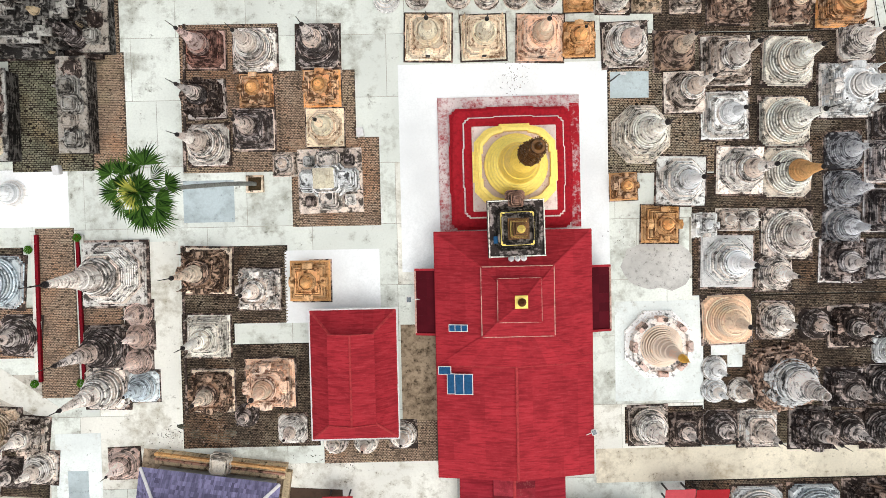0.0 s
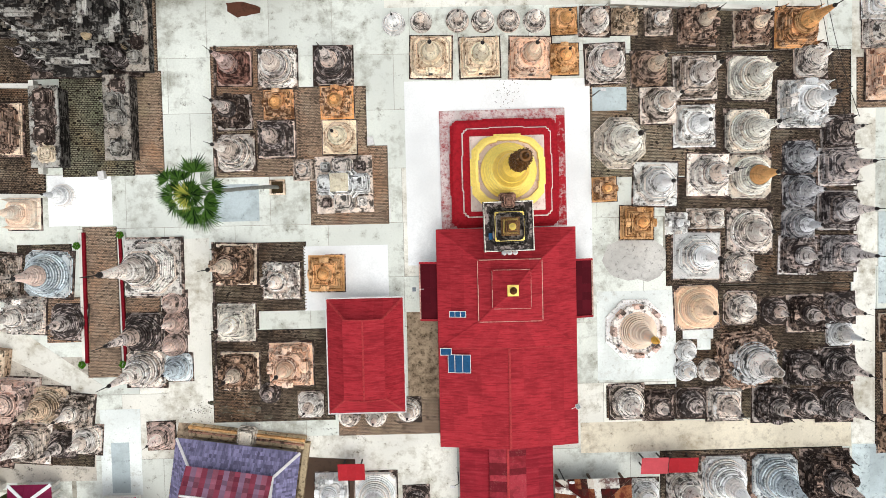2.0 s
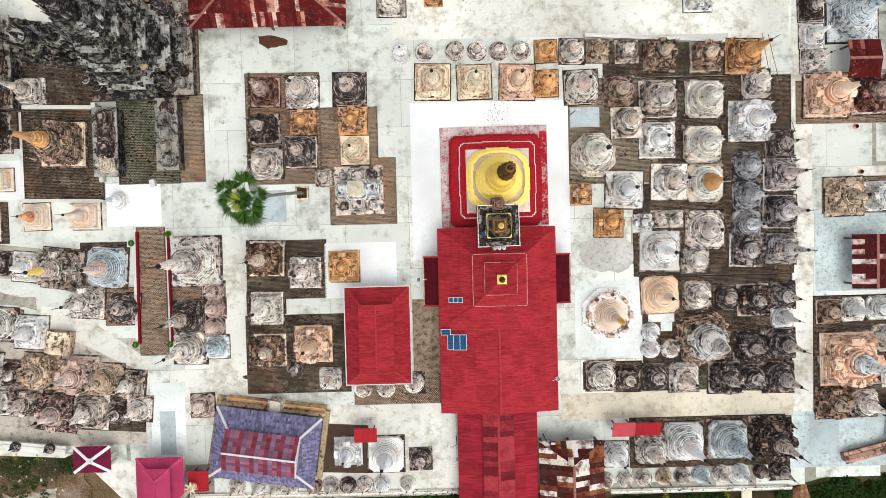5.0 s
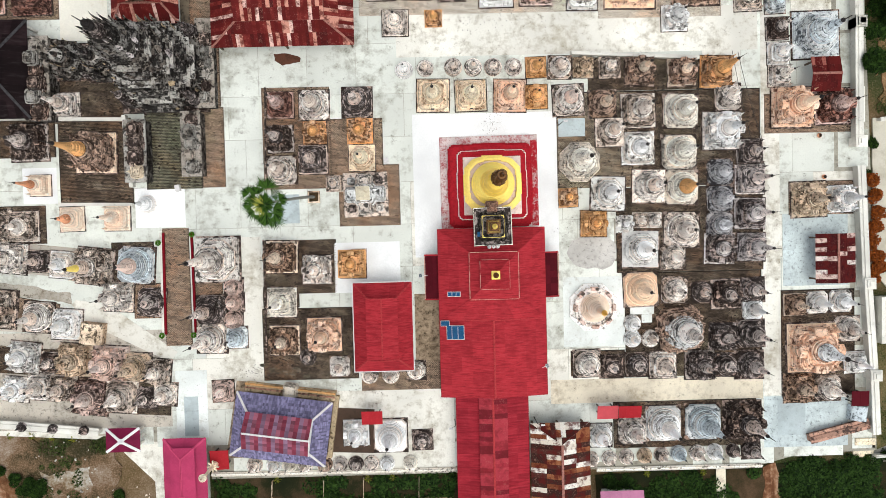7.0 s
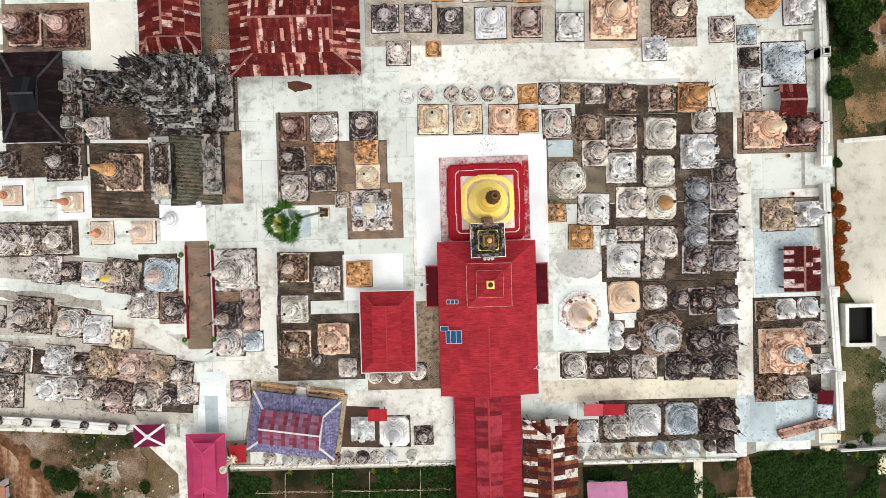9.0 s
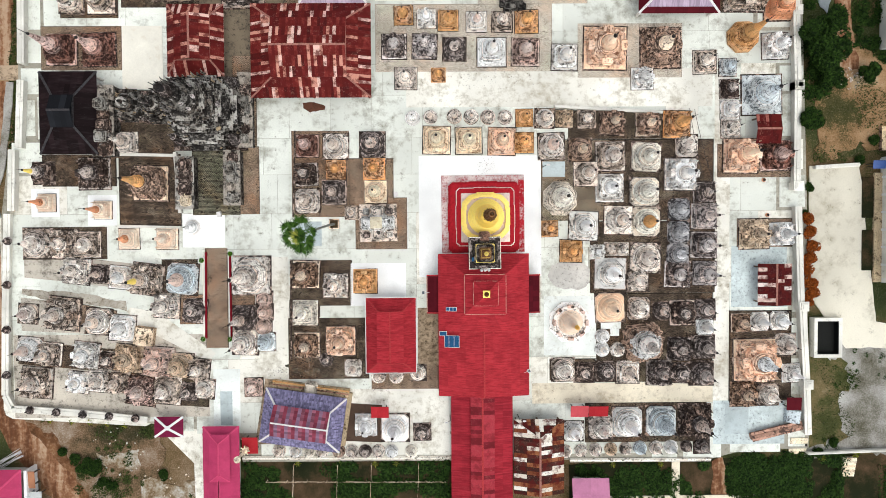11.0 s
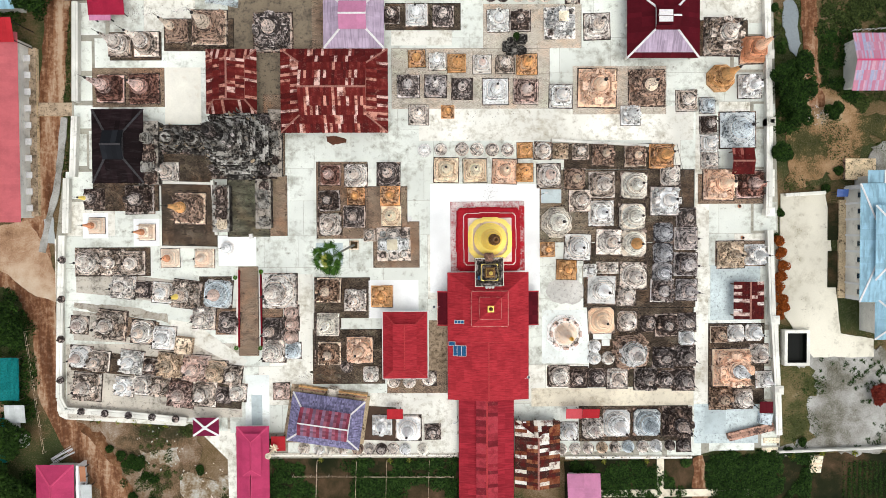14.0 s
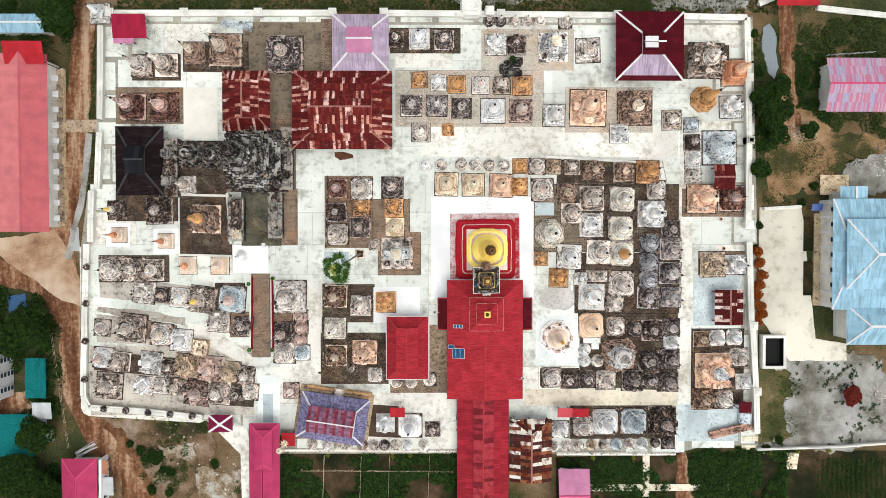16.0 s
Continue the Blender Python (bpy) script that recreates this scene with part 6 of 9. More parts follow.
def violet_hall():
    (ax, ay), (bx, by), (cx, cy), (dx, dy) = [(-26.56, -28.64), (-14.73, -30.41), (-13.64, -22.40), (-25.65, -20.57)]
    w, d = math.hypot(bx - ax, by - ay), math.hypot(dx - ax, dy - ay)
    r = thing("violet_roofed_hall", (ax + cx) / 2, (ay + cy) / 2, 0, math.degrees(math.atan2(by - ay, bx - ax)), "hall with violet shingled skirt roof and striped upper roof", "hall")
    hip(r, -w / 2, -d / 2, w / 2, d / 2, 3.0, 4.9, w * 0.17, d * 0.25, VIOLET_ROOF, RIDGE, du=0.22, dv=0.4, width=0.28)
    walls_under(r, -w / 2, -d / 2, w / 2, d / 2, 0, 3.0, WALL, 0.8)
    a, b = w * 0.34, d * 0.28
    part("clerestory", boxed(-a + 0.4, -b + 0.4, 4.4, a - 0.4, b - 0.4, 5.4), DARK_RED, r)
    n = 16
    for i in range(n):
        u0, u1 = -a + 2 * a * i / n, -a + 2 * a * (i + 1) / n
        paint = STRIPE_RED if i % 3 == 0 else STRIPE_GREY if i % 3 == 1 else STRIPE_ROOF
        slope(r, (u0, -b, 5.2), (u1, -b, 5.2), (u1, 0, 6.6), (u0, 0, 6.6), paint, 0.5, 0.42, jitter=0.03)
        slope(r, (u1, b, 5.2), (u0, b, 5.2), (u0, 0, 6.6), (u1, 0, 6.6), paint, 0.5, 0.42, jitter=0.03)
    cap(r, (-a, 0, 6.66), (a, 0, 6.66), RIDGE, 0.22)
    for sx in (-a, a):
        for sy in (-b, b):
            part("barge_board", bar(bmesh.new(), (sx, sy, 5.24), (sx, 0, 6.64), 0.12, 0.1), RIDGE if sx > 0 else STRIPE_RED, r)
    part("parapet", boxed(-w * 0.46, d * 0.5 - 0.35, 0, w * 0.5, d * 0.5 + 0.75, 0.9, bevel=0.04), WASH["honey"], r, "orange-brown stucco terrace")
    part("rail", boxed(-w * 0.46, d * 0.5 + 0.5, 0.9, w * 0.5, d * 0.5 + 0.72, 1.3), UPPER["orange"], r)
    part("rail", boxed(-w * 0.46, d * 0.5 + 0.05, 0.9, w * 0.5, d * 0.5 + 0.22, 1.15), WASH["brick"], r)
    part("rail", boxed(w * 0.5 - 0.1, -d * 0.45, 0.0, w * 0.5 + 0.5, d * 0.5 + 0.3, 0.8), WASH["honey"], r)
    part("pediment", loft(bmesh.new(), REDENT, stepped(0.95, 0.5, 0.9, 2.2, 3), (0.3, d * 0.5 + 0.45)), WASH["pale"], r)
    part("terrace", boxed(-w * 0.5, -d * 0.5 - 0.7, -0.6, w * 0.5, -d * 0.5 + 0.6, 0.6), WASH["honey"], r)


STRIPE_RED = sheet_metal("red_stripe_sheet", (0.2, 0.04, 0.065), 0.0, rough=0.6, vary=0.35)
STRIPE_GREY = sheet_metal("grey_stripe_sheet", (0.2, 0.115, 0.175), 0.0, rough=0.6, vary=0.4)
violet_hall()
sheet("floor_apron", [(-26.2, -19.9), (-13.4, -21.5), (-14.9, -30.0), (-27.9, -29.9)], 0.058, BROWN_FLOOR, "brown earth-stained cement round the violet-roofed hall", "floor", 0.05)


def rust_hall(q, ze, zr, axis, name, label, upper=None, material=None, du=0.62, dv=2.3, hipped=True, end=0.0):
    material = material or RUSTY
    x0, y0, x1, y1 = q
    r = thing(name, 0, 0, 0, 0, label, "shed")
    if hipped:
        w, d = x1 - x0, y1 - y0
        hip(r, x0, y0, x1, y1, ze, ze + (zr - ze) * 0.5, w * 0.2, d * 0.2, material, RUST_CAP, True, du, dv, width=0.26, jitter=0.05)
        gable(r, x0 + w * 0.19, y0 + d * 0.19, x1 - w * 0.19, y1 - d * 0.19, ze + (zr - ze) * 0.55, zr, axis, material, RUST_CAP, True, du, dv, jitter=0.05)
        part("inner_wall", boxed(x0 + w * 0.24, y0 + d * 0.24, 0, x1 - w * 0.24, y1 - d * 0.24, ze + (zr - ze) * 0.55), WASH["brown"], r)
    elif end:
        xm = (x0 + x1) / 2
        slope(r, (x0, y1, ze), (x0, y0, ze), (xm, y0, zr), (xm, y1 - end, zr), material, du, dv, True, 0.05)
        slope(r, (x1, y0, ze), (x1, y1, ze), (xm, y1 - end, zr), (xm, y0, zr), material, du, dv, True, 0.05)
        slope(r, (x1, y1, ze), (x0, y1, ze), (xm, y1 - end, zr), (xm, y1 - end, zr), material, 0.6, 0.9, True, 0.05)
        cap(r, (xm, y0, zr + 0.06), (xm, y1 - end, zr + 0.06), RUST_CAP, 0.3)
    else:
        gable(r, x0, y0, x1, y1, ze, zr, axis, material, RUST_CAP, True, du, dv, jitter=0.05)
    for px in (x0 + 0.5, (x0 + x1) / 2, x1 - 0.5):
        for py in (y0 + 0.5, y1 - 0.5):
            part("post", boxed(px - 0.1, py - 0.1, -0.6, px + 0.1, py + 0.1, ze - 0.05), BARK, r)
    return r


RUST_CAP = plain("rusty_ridge_cap", (0.36, 0.16, 0.13), 0.7, 0.0, 0.5)
rust_hall((-26.94, 21.70, -9.59, 35.19), 3.2, 7.0, "x", "rusty_roofed_hall", "wide hall under rust-red patched metal sheets", du=0.45, dv=1.7)
rust_hall((-39.02, 24.84, -30.89, 35.20), 3.0, 6.2, "y", "rusty_roofed_shed", "open hall under rust-red patched metal sheets", du=0.45, dv=1.9)
rust_hall((11.04, -36.83, 18.44, -25.76), 2.8, 4.4, "y", "patched_roofed_shed", "shed roofed with white, brown and black patched sheets", material=PATCHED, du=0.6, dv=1.9, hipped=False, end=2.4)
rust_hall((47.35, -9.15, 52.36, -2.93), 2.4, 3.2, "y", "tin_roofed_hut", "open hut with dark maroon sheets and pale patches", material=patchwork("maroon_sheets", [(0.045, 0.006, 0.007), (0.06, 0.008, 0.009), (0.7, 0.62, 0.58), (0.035, 0.005, 0.006), (0.05, 0.007, 0.008), (0.05, 0.006, 0.007), (0.6, 0.45, 0.4)]), du=0.55, dv=1.3, hipped=False)
rust_hall((46.93, 14.82, 50.63, 19.09), 2.4, 3.0, "x", "tin_roofed_shelter", "small shelter under dark red rusty sheets", material=patchwork("dark_rust_sheets", [(0.07, 0.007, 0.008), (0.1, 0.01, 0.01), (0.05, 0.006, 0.006), (0.08, 0.008, 0.008), (0.3, 0.1, 0.08), (0.06, 0.007, 0.007)]), du=0.45, dv=1.4, hipped=False)


def pavilion(q, ze, zr, material, label, top_material, ridge=RIDGE, name="pavilion", inset=0.3, upper=True, south=None):
    x0, y0, x1, y1 = q
    w, d = x1 - x0, y1 - y0
    r = thing(name, (x0 + x1) / 2, (y0 + y1) / 2, 0, 0, label, "pavilion")
    hip(r, -w / 2, -d / 2, w / 2, d / 2, ze, ze + (zr - ze) * 0.55, w * inset, d * inset, material, ridge, du=0.8, dv=2.2, width=0.34, sides="ENW" if south else "SENW")
    if south:
        zs = ze + (zr - ze) * 0.55
        slope(r, (-w / 2, -d / 2, ze), (w / 2, -d / 2, ze), (w * (0.5 - inset), -d * (0.5 - inset), zs), (-w * (0.5 - inset), -d * (0.5 - inset), zs), material, 0.8, 2.2)
        slope(r, (-w * 0.43, -d * 0.43, ze + 0.42), (w * 0.43, -d * 0.43, ze + 0.42), (w * (0.5 - inset), -d * (0.5 - inset), zs + 0.1), (-w * (0.5 - inset), -d * (0.5 - inset), zs + 0.1), south, 0.8, 2.2)
    if upper:
        a, b = w * (0.5 - inset) + 0.25, d * (0.5 - inset) + 0.25
        part("clerestory", boxed(-a + 0.4, -b + 0.4, ze + 0.5, a - 0.4, b - 0.4, ze + (zr - ze) * 0.66), top_material, r)
        gable(r, -a, -b, a, b, ze + (zr - ze) * 0.62, zr, "x", top_material, ridge, du=0.8, dv=2.0)
    for px in (-w / 2 + 0.6, w / 2 - 0.6):
        for py in (-d / 2 + 0.6, 0, d / 2 - 0.6):
            part("post", boxed(px - 0.15, py - 0.15, -0.1, px + 0.15, py + 0.15, ze + 0.02), WALL, r)
    return r


pavilion((-19.94, 35.30, -10.16, 44.93), 3.2, 6.2, LILAC_ROOF, "open pavilion under a lilac sheet roof with mauve top", MAUVE_ROOF)
pavilion((29.29, 33.60, 41.11, 45.51), 3.4, 6.8, MAROON_ROOF, "maroon pavilion with pale ridge lines and a cupola", MAROON_ROOF, name="maroon_pavilion", inset=0.36, south=LILAC_ROOF)
cupola = thing("roof_cupola", *(34.53, 39.43), 6.0, 0, "small white louvred cupola on the maroon roof", "cupola")
part("frame", boxed(-1.2, -1.2, 0, 1.2, 1.2, 0.95), MAROON_ROOF, cupola)
for i in range(2):
    part("louvre", boxed(-1.1, -0.95 + i * 1.0, 0.95, 1.1, -0.05 + i * 1.0, 1.05), RIDGE, cupola)
pavilion((-57.43, 13.63, -49.14, 25.54), 3.4, 6.4, BLACK_ROOF, "dark weathered hall under black sheets", sheet_metal("slate_black_sheet", (0.013, 0.014, 0.017), 0.0, rough=0.6, vary=0.6), plain("black_ridge", (0.06, 0.056, 0.06), 0.7, 0.0, 0.6), "black_roofed_hall", 0.33)
pavilion((-42.01, -27.95, -37.79, -24.96), 2.6, 3.8, PLUM_ROOF, "small maroon gate roof with a white diagonal cross", PLUM_ROOF, WHITE, "gate_roof", 0.45, False)


def lean_to(q, z0, z1, material, label, name="tin_awning"):
    x0, y0, x1, y1 = q
    r = thing(name, (x0 + x1) / 2, (y0 + y1) / 2, 0, 0, label, "awning")
    w, d = (x1 - x0) / 2, (y1 - y0) / 2
    slope(r, (-w, -d, z0), (w, -d, z0), (w, d, z1), (-w, d, z1), material, 0.9, 1.8)
    for px in (-w + 0.45, w - 0.45):
        for py, z in ((-d + 0.4, z0), (d - 0.4, z1)):
            part("post", boxed(px - 0.06, py - 0.06, -0.02, px + 0.06, py + 0.06, z - 0.14), IRON, r)


ZINC = sheet_metal("zinc_sheet", (0.5, 0.52, 0.52), rough=0.5, vary=0.1)
BROWN_ROOF = sheet_metal("rusty_brown_sheet", (0.3, 0.14, 0.08), 0.3, rough=0.7, vary=0.3)
BRIGHT_RED = sheet_metal("bright_red_sheet", (0.38, 0.02, 0.028), 0.0, rough=0.5, vary=0.08)
CORAL = sheet_metal("coral_sheet", (0.52, 0.075, 0.09), 0.0, rough=0.5, vary=0.08)
lean_to((-10.10, -25.47, -7.48, -23.75), 2.2, 2.6, BRIGHT_RED, "small bright red sheet awning over an offering table")
lean_to((19.56, -25.60, 22.20, -23.88), 2.2, 2.7, CORAL, "coral red sheet-metal awning on posts")
lean_to((22.27, -25.54, 25.13, -23.96), 2.2, 2.7, BRIGHT_RED, "bright red sheet-metal awning on posts")
lean_to((-58.19, 40.99, -52.33, 44.98), 2.3, 3.0, CRIMSON, "crimson sheet awning in the corner of the yard")
lean_to((-58.1, 40.1, -54.6, 41.0), 2.2, 2.3, MAUVE_ROOF, "narrow mauve sheet below the crimson awning")
lean_to((57.36, 46.72, 64.85, 48.96), 3.2, 3.8, BRIGHT_RED, "red sheet canopy over the roadside gate")
lean_to((64.30, 11.04, 66.20, 12.23), 2.4, 2.7, BLUE_PLASTIC, "small blue awning at the house corner")
lean_to((51.93, -24.91, 54.15, -22.98), 2.1, 2.3, MAROON_ROOF, "small maroon and white striped canopy")


def long_gable(q, ze, zr, axis, material, label, name, ridge=None, wall=True, ends=0.0, du=0.9, dv=2.4):
    x0, y0, x1, y1 = q
    r = thing(name, (x0 + x1) / 2, (y0 + y1) / 2, 0, 0, label, "house")
    w, d = (x1 - x0) / 2, (y1 - y0) / 2
    if ends:
        ix, iy = (w, ends) if axis == "y" else (ends, d)
        hip(r, -w, -d, w, d, ze, zr, ix * 0.98, iy * 0.98 if axis == "x" else iy, material, ridge or RIDGE, du=0.9, dv=2.4)
    else:
        gable(r, -w, -d, w, d, ze, zr, axis, material, ridge or RIDGE, du=du, dv=dv)
    if wall:
        walls_under(r, -w, -d, w, d, -0.6, ze, WALL, 0.8)
    return r


PINK_CAP = plain("pink_ridge_cap", (0.56, 0.07, 0.16), 0.6)
pink = long_gable((-34.80, -52.0, -29.48, -26.35), 3.0, 4.6, "y", PINK_ROOF, "long pink-roofed stair hall below the yard", "pink_roofed_hall", PINK_CAP, ends=2.0)
px0, py0, px1, py1 = (-33.44, -34.07, -30.50, -27.15)
upper = thing("raised_roof", (px0 + px1) / 2, (py0 + py1) / 2, 0, 0, "raised pink upper roof over the stair hall", "roof")
hip(upper, -(px1 - px0) / 2, -(py1 - py0) / 2, (px1 - px0) / 2, (py1 - py0) / 2, 4.5, 5.2, (px1 - px0) / 2 * 0.98, 1.2, PINK_ROOF, PINK_CAP, du=0.9, dv=2.4, width=0.16)
part("clerestory", boxed(-(px1 - px0) / 2 + 0.3, -(py1 - py0) / 2 + 0.3, 3.2, (px1 - px0) / 2 - 0.3, (py1 - py0) / 2 - 0.3, 4.5), DARK_RED, upper)
long_gable((-67.64, -44.31, -61.51, -32.49), 3.0, 4.6, "y", PINK_ROOF, "house under a magenta sheet roof", "house", PINK_CAP, ends=3.0)
long_gable((19.71, -43.81, 25.23, -34.71), 2.6, 3.6, "x", MAUVE_ROOF, "small garden house under mauve sheets", "house", PINK_CAP)
school_house = thing("school_building", -72.0, 22.5, 0, 0, "long two-storey school building under a salmon sheet roof", "school building")
slope(school_house, (-8.0, 15.0, 4.6), (-8.0, -15.2, 4.6), (0.0, -15.2, 7.0), (0.0, 15.0, 7.0), LIT_SALMON, 1.0, 4.2)
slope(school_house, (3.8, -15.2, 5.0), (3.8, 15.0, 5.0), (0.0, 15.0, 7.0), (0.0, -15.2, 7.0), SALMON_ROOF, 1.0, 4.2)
cap(school_house, (0, -15.2, 7.05), (0, 15.0, 7.05), SALMON_ROOF, 0.3)
walls_under(school_house, -8.0, -15.2, 3.8, 15.0, -0.6, 4.5, WALL, 0.8)
long_gable((-82.12, 41.31, -68.89, 44.47), 4.5, 5.4, "x", BLUE_ROOF, "outbuilding under pale blue sheets", "house")
long_gable((66.09, 28.28, 85.75, 37.61), 3.4, 4.9, "x", striped("rose_and_blue_sheets", [(0.46, 0.16, 0.24), (0.4, 0.28, 0.4), (0.5, 0.2, 0.27), (0.3, 0.33, 0.47), (0.52, 0.31, 0.38), (0.46, 0.18, 0.27), (0.4, 0.34, 0.44)]), "house under faded rose and blue sheets", "house", PINK_CAP, du=0.28, dv=1.9)
long_gable((66.5, -6.14, 90.72, 13.01), 5.5, 7.2, "x", BLUE_ROOF, "large house under a pale blue sheet roof with white ridges", "blue_roofed_house", ends=3.2)
long_gable((68.03, -2.46, 89.32, 9.48), 7.2, 9.0, "x", BLUE_ROOF, "upper storey under a pale blue hipped sheet roof", "house", ends=4.5)
long_gable((69.24, -12.27, 87.21, -5.38), 5.2, 7.5, "x", BLUE_ROOF, "lower wing under pale blue sheets", "house", ends=3.0)
long_gable((68.17, 12.07, 72.91, 15.20), 4.6, 5.4, "y", BLUE_ROOF, "small porch wing under pale blue sheets", "house")


# ---------------------------------------------------------------- the old temple
temple_quarter = [(1, 0.42), (0.88, 0.42), (0.88, 0.6), (0.75, 0.6), (0.75, 0.75), (0.6, 0.75), (0.6, 0.88), (0.42, 0.88), (0.42, 1)]
TEMPLE = [p for k in range(4) for p in [(x * math.cos(k * math.pi / 2) - y * math.sin(k * math.pi / 2), x * math.sin(k * math.pi / 2) + y * math.cos(k * math.pi / 2)) for x, y in temple_quarter]]


def flame(bm, m, wide, high):
    """An upturned stucco leaf that stands on a cornice and curls outward at its tip."""
    rows = []
    for out, z, half, deep in ((0.0, 0.0, 1.0, 0.55), (0.1, 0.3, 0.95, 0.45), (0.02, 0.6, 0.62, 0.34), (0.2, 0.86, 0.34, 0.22), (0.5, 1.0, 0.08, 0.06)):
        rows.append([bm.verts.new(m @ Vector((out * wide * 1.6 + dx * deep * wide, dy * half * wide, z * high))) for dx, dy in ((1, 0), (0, 1), (-1, 0), (0, -1))])
    for a, b in zip(rows, rows[1:]):
        for i in range(4):
            bm.faces.new((a[i], a[(i + 1) % 4], b[(i + 1) % 4], b[i]))
    bm.faces.new(rows[-1])


def old_temple(x, y, w, h, seed=4, n=9):
    """A tall sooty temple: many receding storeys on a deeply stepped plan, each cornice crowned with stucco leaves."""
    r = thing("old_temple", x, y, 0.03, 0, "tall sooty brick temple of many ornate diminishing storeys", "temple")
    rng = random.Random(seed)
    top = 0.76 * h
    part("base", loft(bmesh.new(), SQUARE, [(w * 0.5, 0), (w * 0.5, 0.5), (w * 0.48, 0.55)]), LOWER["dark"], r)
    for i in range(n):
        k0, k1 = i / n, (i + 1) / n
        a, b = w * 0.49 * (1 - 0.86 * k0 ** 0.85), w * 0.49 * (1 - 0.86 * k1 ** 0.85)
        z0, z1 = 0.5 + (top - 0.5) * k0, 0.5 + (top - 0.5) * k1
        e = z1 - z0
        part("storey", loft(bmesh.new(), TEMPLE, [(a, z0), (a, z0 + 0.1 * e), (a * 0.84, z0 + 0.16 * e), (a * 0.84, z0 + 0.5 * e), (a * 0.92, z0 + 0.56 * e), (a * 0.92, z0 + 0.7 * e)]), WASH["temple"], r)
        # Every other cornice takes a paler stone: ledge contrast put into the colour.
        part("cornice", loft(bmesh.new(), TEMPLE, [(a * 0.86, z0 + 0.66 * e), (a * 1.06, z0 + 0.74 * e), (a * 1.06, z0 + 0.86 * e), (a * 0.97, z0 + 0.9 * e), (a * 0.97, z1), (b * 0.9, z1), (b * 0.9, z1 + 0.02)]), WASH["ledge"] if i % 2 else WASH["temple"], r)
        for lot, stone in ((0, WASH["temple"]), (1, WASH["ledge"]), (2, WASH["honey"] if i < 3 else WASH["dusk"])):
            bm = bmesh.new()
            size = 0.1 * w * (1 - 0.6 * k0)
            for q in range(4):
                turn = Matrix.Rotation(q * math.pi / 2, 4, "Z")
                for px, py, s in ((1.0, 0.0, 1.3), (1.0, 0.4, 0.5), (1.0, -0.4, 0.5), (0.88, 0.58, 0.75), (0.75, 0.74, 0.95), (0.58, 0.88, 0.75)):
                    if rng.choice((0, 0, 1, 2)) != lot:
                        continue
                    m = turn @ Matrix.Translation((px * a * 0.99, py * a * 0.99, z0 + 0.86 * e)) @ Matrix.Rotation(math.atan2(py, px) + rng.uniform(-0.1, 0.1), 4, "Z")
                    flame(bm, m, size * s * 0.42 * rng.uniform(0.8, 1.1), e * s * rng.uniform(0.8, 1.1))
            part("storey_ornament", bm, stone, r)["kind"] = "stuff"
    for q in range(4):
        bm = bmesh.new()
        for k in range(3):
            box(bm, w * (0.42 - 0.05 * k), -w * (0.13 - 0.03 * k), 0.5 + 1.5 * k, w * (0.5 - 0.05 * k), w * (0.13 - 0.03 * k), 2.0 + 1.5 * k)
        bmesh.ops.rotate(bm, cent=(0, 0, 0), matrix=Matrix.Rotation(q * math.pi / 2, 3, "Z"), verts=bm.verts)
        part("porch", bm, WASH["temple"], r)
    part("bell", loft(bmesh.new(), CIRCLE, rounded(w * 0.075, w * 0.035, top, h * 0.83, 4) + [(w * 0.03, h * 0.83), (w * 0.02, h * 0.86)]), WASH["dark"], r)
    s = w * 0.05
    part("umbrella", loft(bmesh.new(), SMALL_CIRCLE, [(s * 0.5, h * 0.85), (s, h * 0.855), (s, h * 0.87), (s * 0.7, h * 0.88), (s * 0.78, h * 0.895), (s * 0.4, h * 0.91), (0.06, h * 0.93), (0.04, h)]), IRON, r, "dark iron umbrella and vane")
    for px, py in ((-0.36, 0.36), (0.37, 0.37), (-0.36, -0.36), (0.38, -0.37)):
        part("corner_turret", loft(bmesh.new(), OCTAGON, rounded(w * 0.1, w * 0.03, 0.5, h * 0.22, 4) + [(w * 0.02, h * 0.22), (0.05, h * 0.3)], (px * w, py * w)), WASH["dark"], r)


old_temple(-33.73, 19.85, 10.9, 24.3)
old_temple(-40.85, 20.63, 4.6, 8.5, 5, 5)
old_temple(-45.16, 20.92, 4.6, 6.5, 6, 4)


def temple_wing(q, h, label, stone=None):
    stone = stone or WASH["ledge"]
    x0, y0, x1, y1 = q
    r = thing("temple_wing", (x0 + x1) / 2, (y0 + y1) / 2, 0.03, 0, label, "wall")
    w, d = (x1 - x0) / 2, (y1 - y0) / 2
    part("body", boxed(-w, -d, 0, w, d, h), WASH["temple"], r)
    part("cornice", boxed(-w - 0.12, -d - 0.12, h, w + 0.12, d + 0.12, h + 0.2), WASH["ledge"], r)
    rng = random.Random(int(x0 * 3))
    n = int(max(w, d) * 1.3)
    for i in range(n):
        k = -0.92 + 1.84 * (i + 0.5) / n
        px, py = (k * w, rng.uniform(-0.2, 0.2) * d) if w > d else (rng.uniform(-0.2, 0.2) * w, k * d)
        s = min(w, d) * rng.uniform(0.6, 0.85)
        bm = loft(bmesh.new(), REDENT, stepped(s, s * 0.35, h + 0.18, h + rng.uniform(0.7, 1.6), 3), (px, py))
        for q in range(4):
            flame(bm, Matrix.Translation((px, py, h + 0.2)) @ Matrix.Rotation(q * math.pi / 2, 4, "Z") @ Matrix.Translation((s * 0.9, 0, 0)), s * 0.4, rng.uniform(0.5, 0.9))
        part("merlon", bm, stone if rng.random() < 0.7 else LOWER["dark"], r)


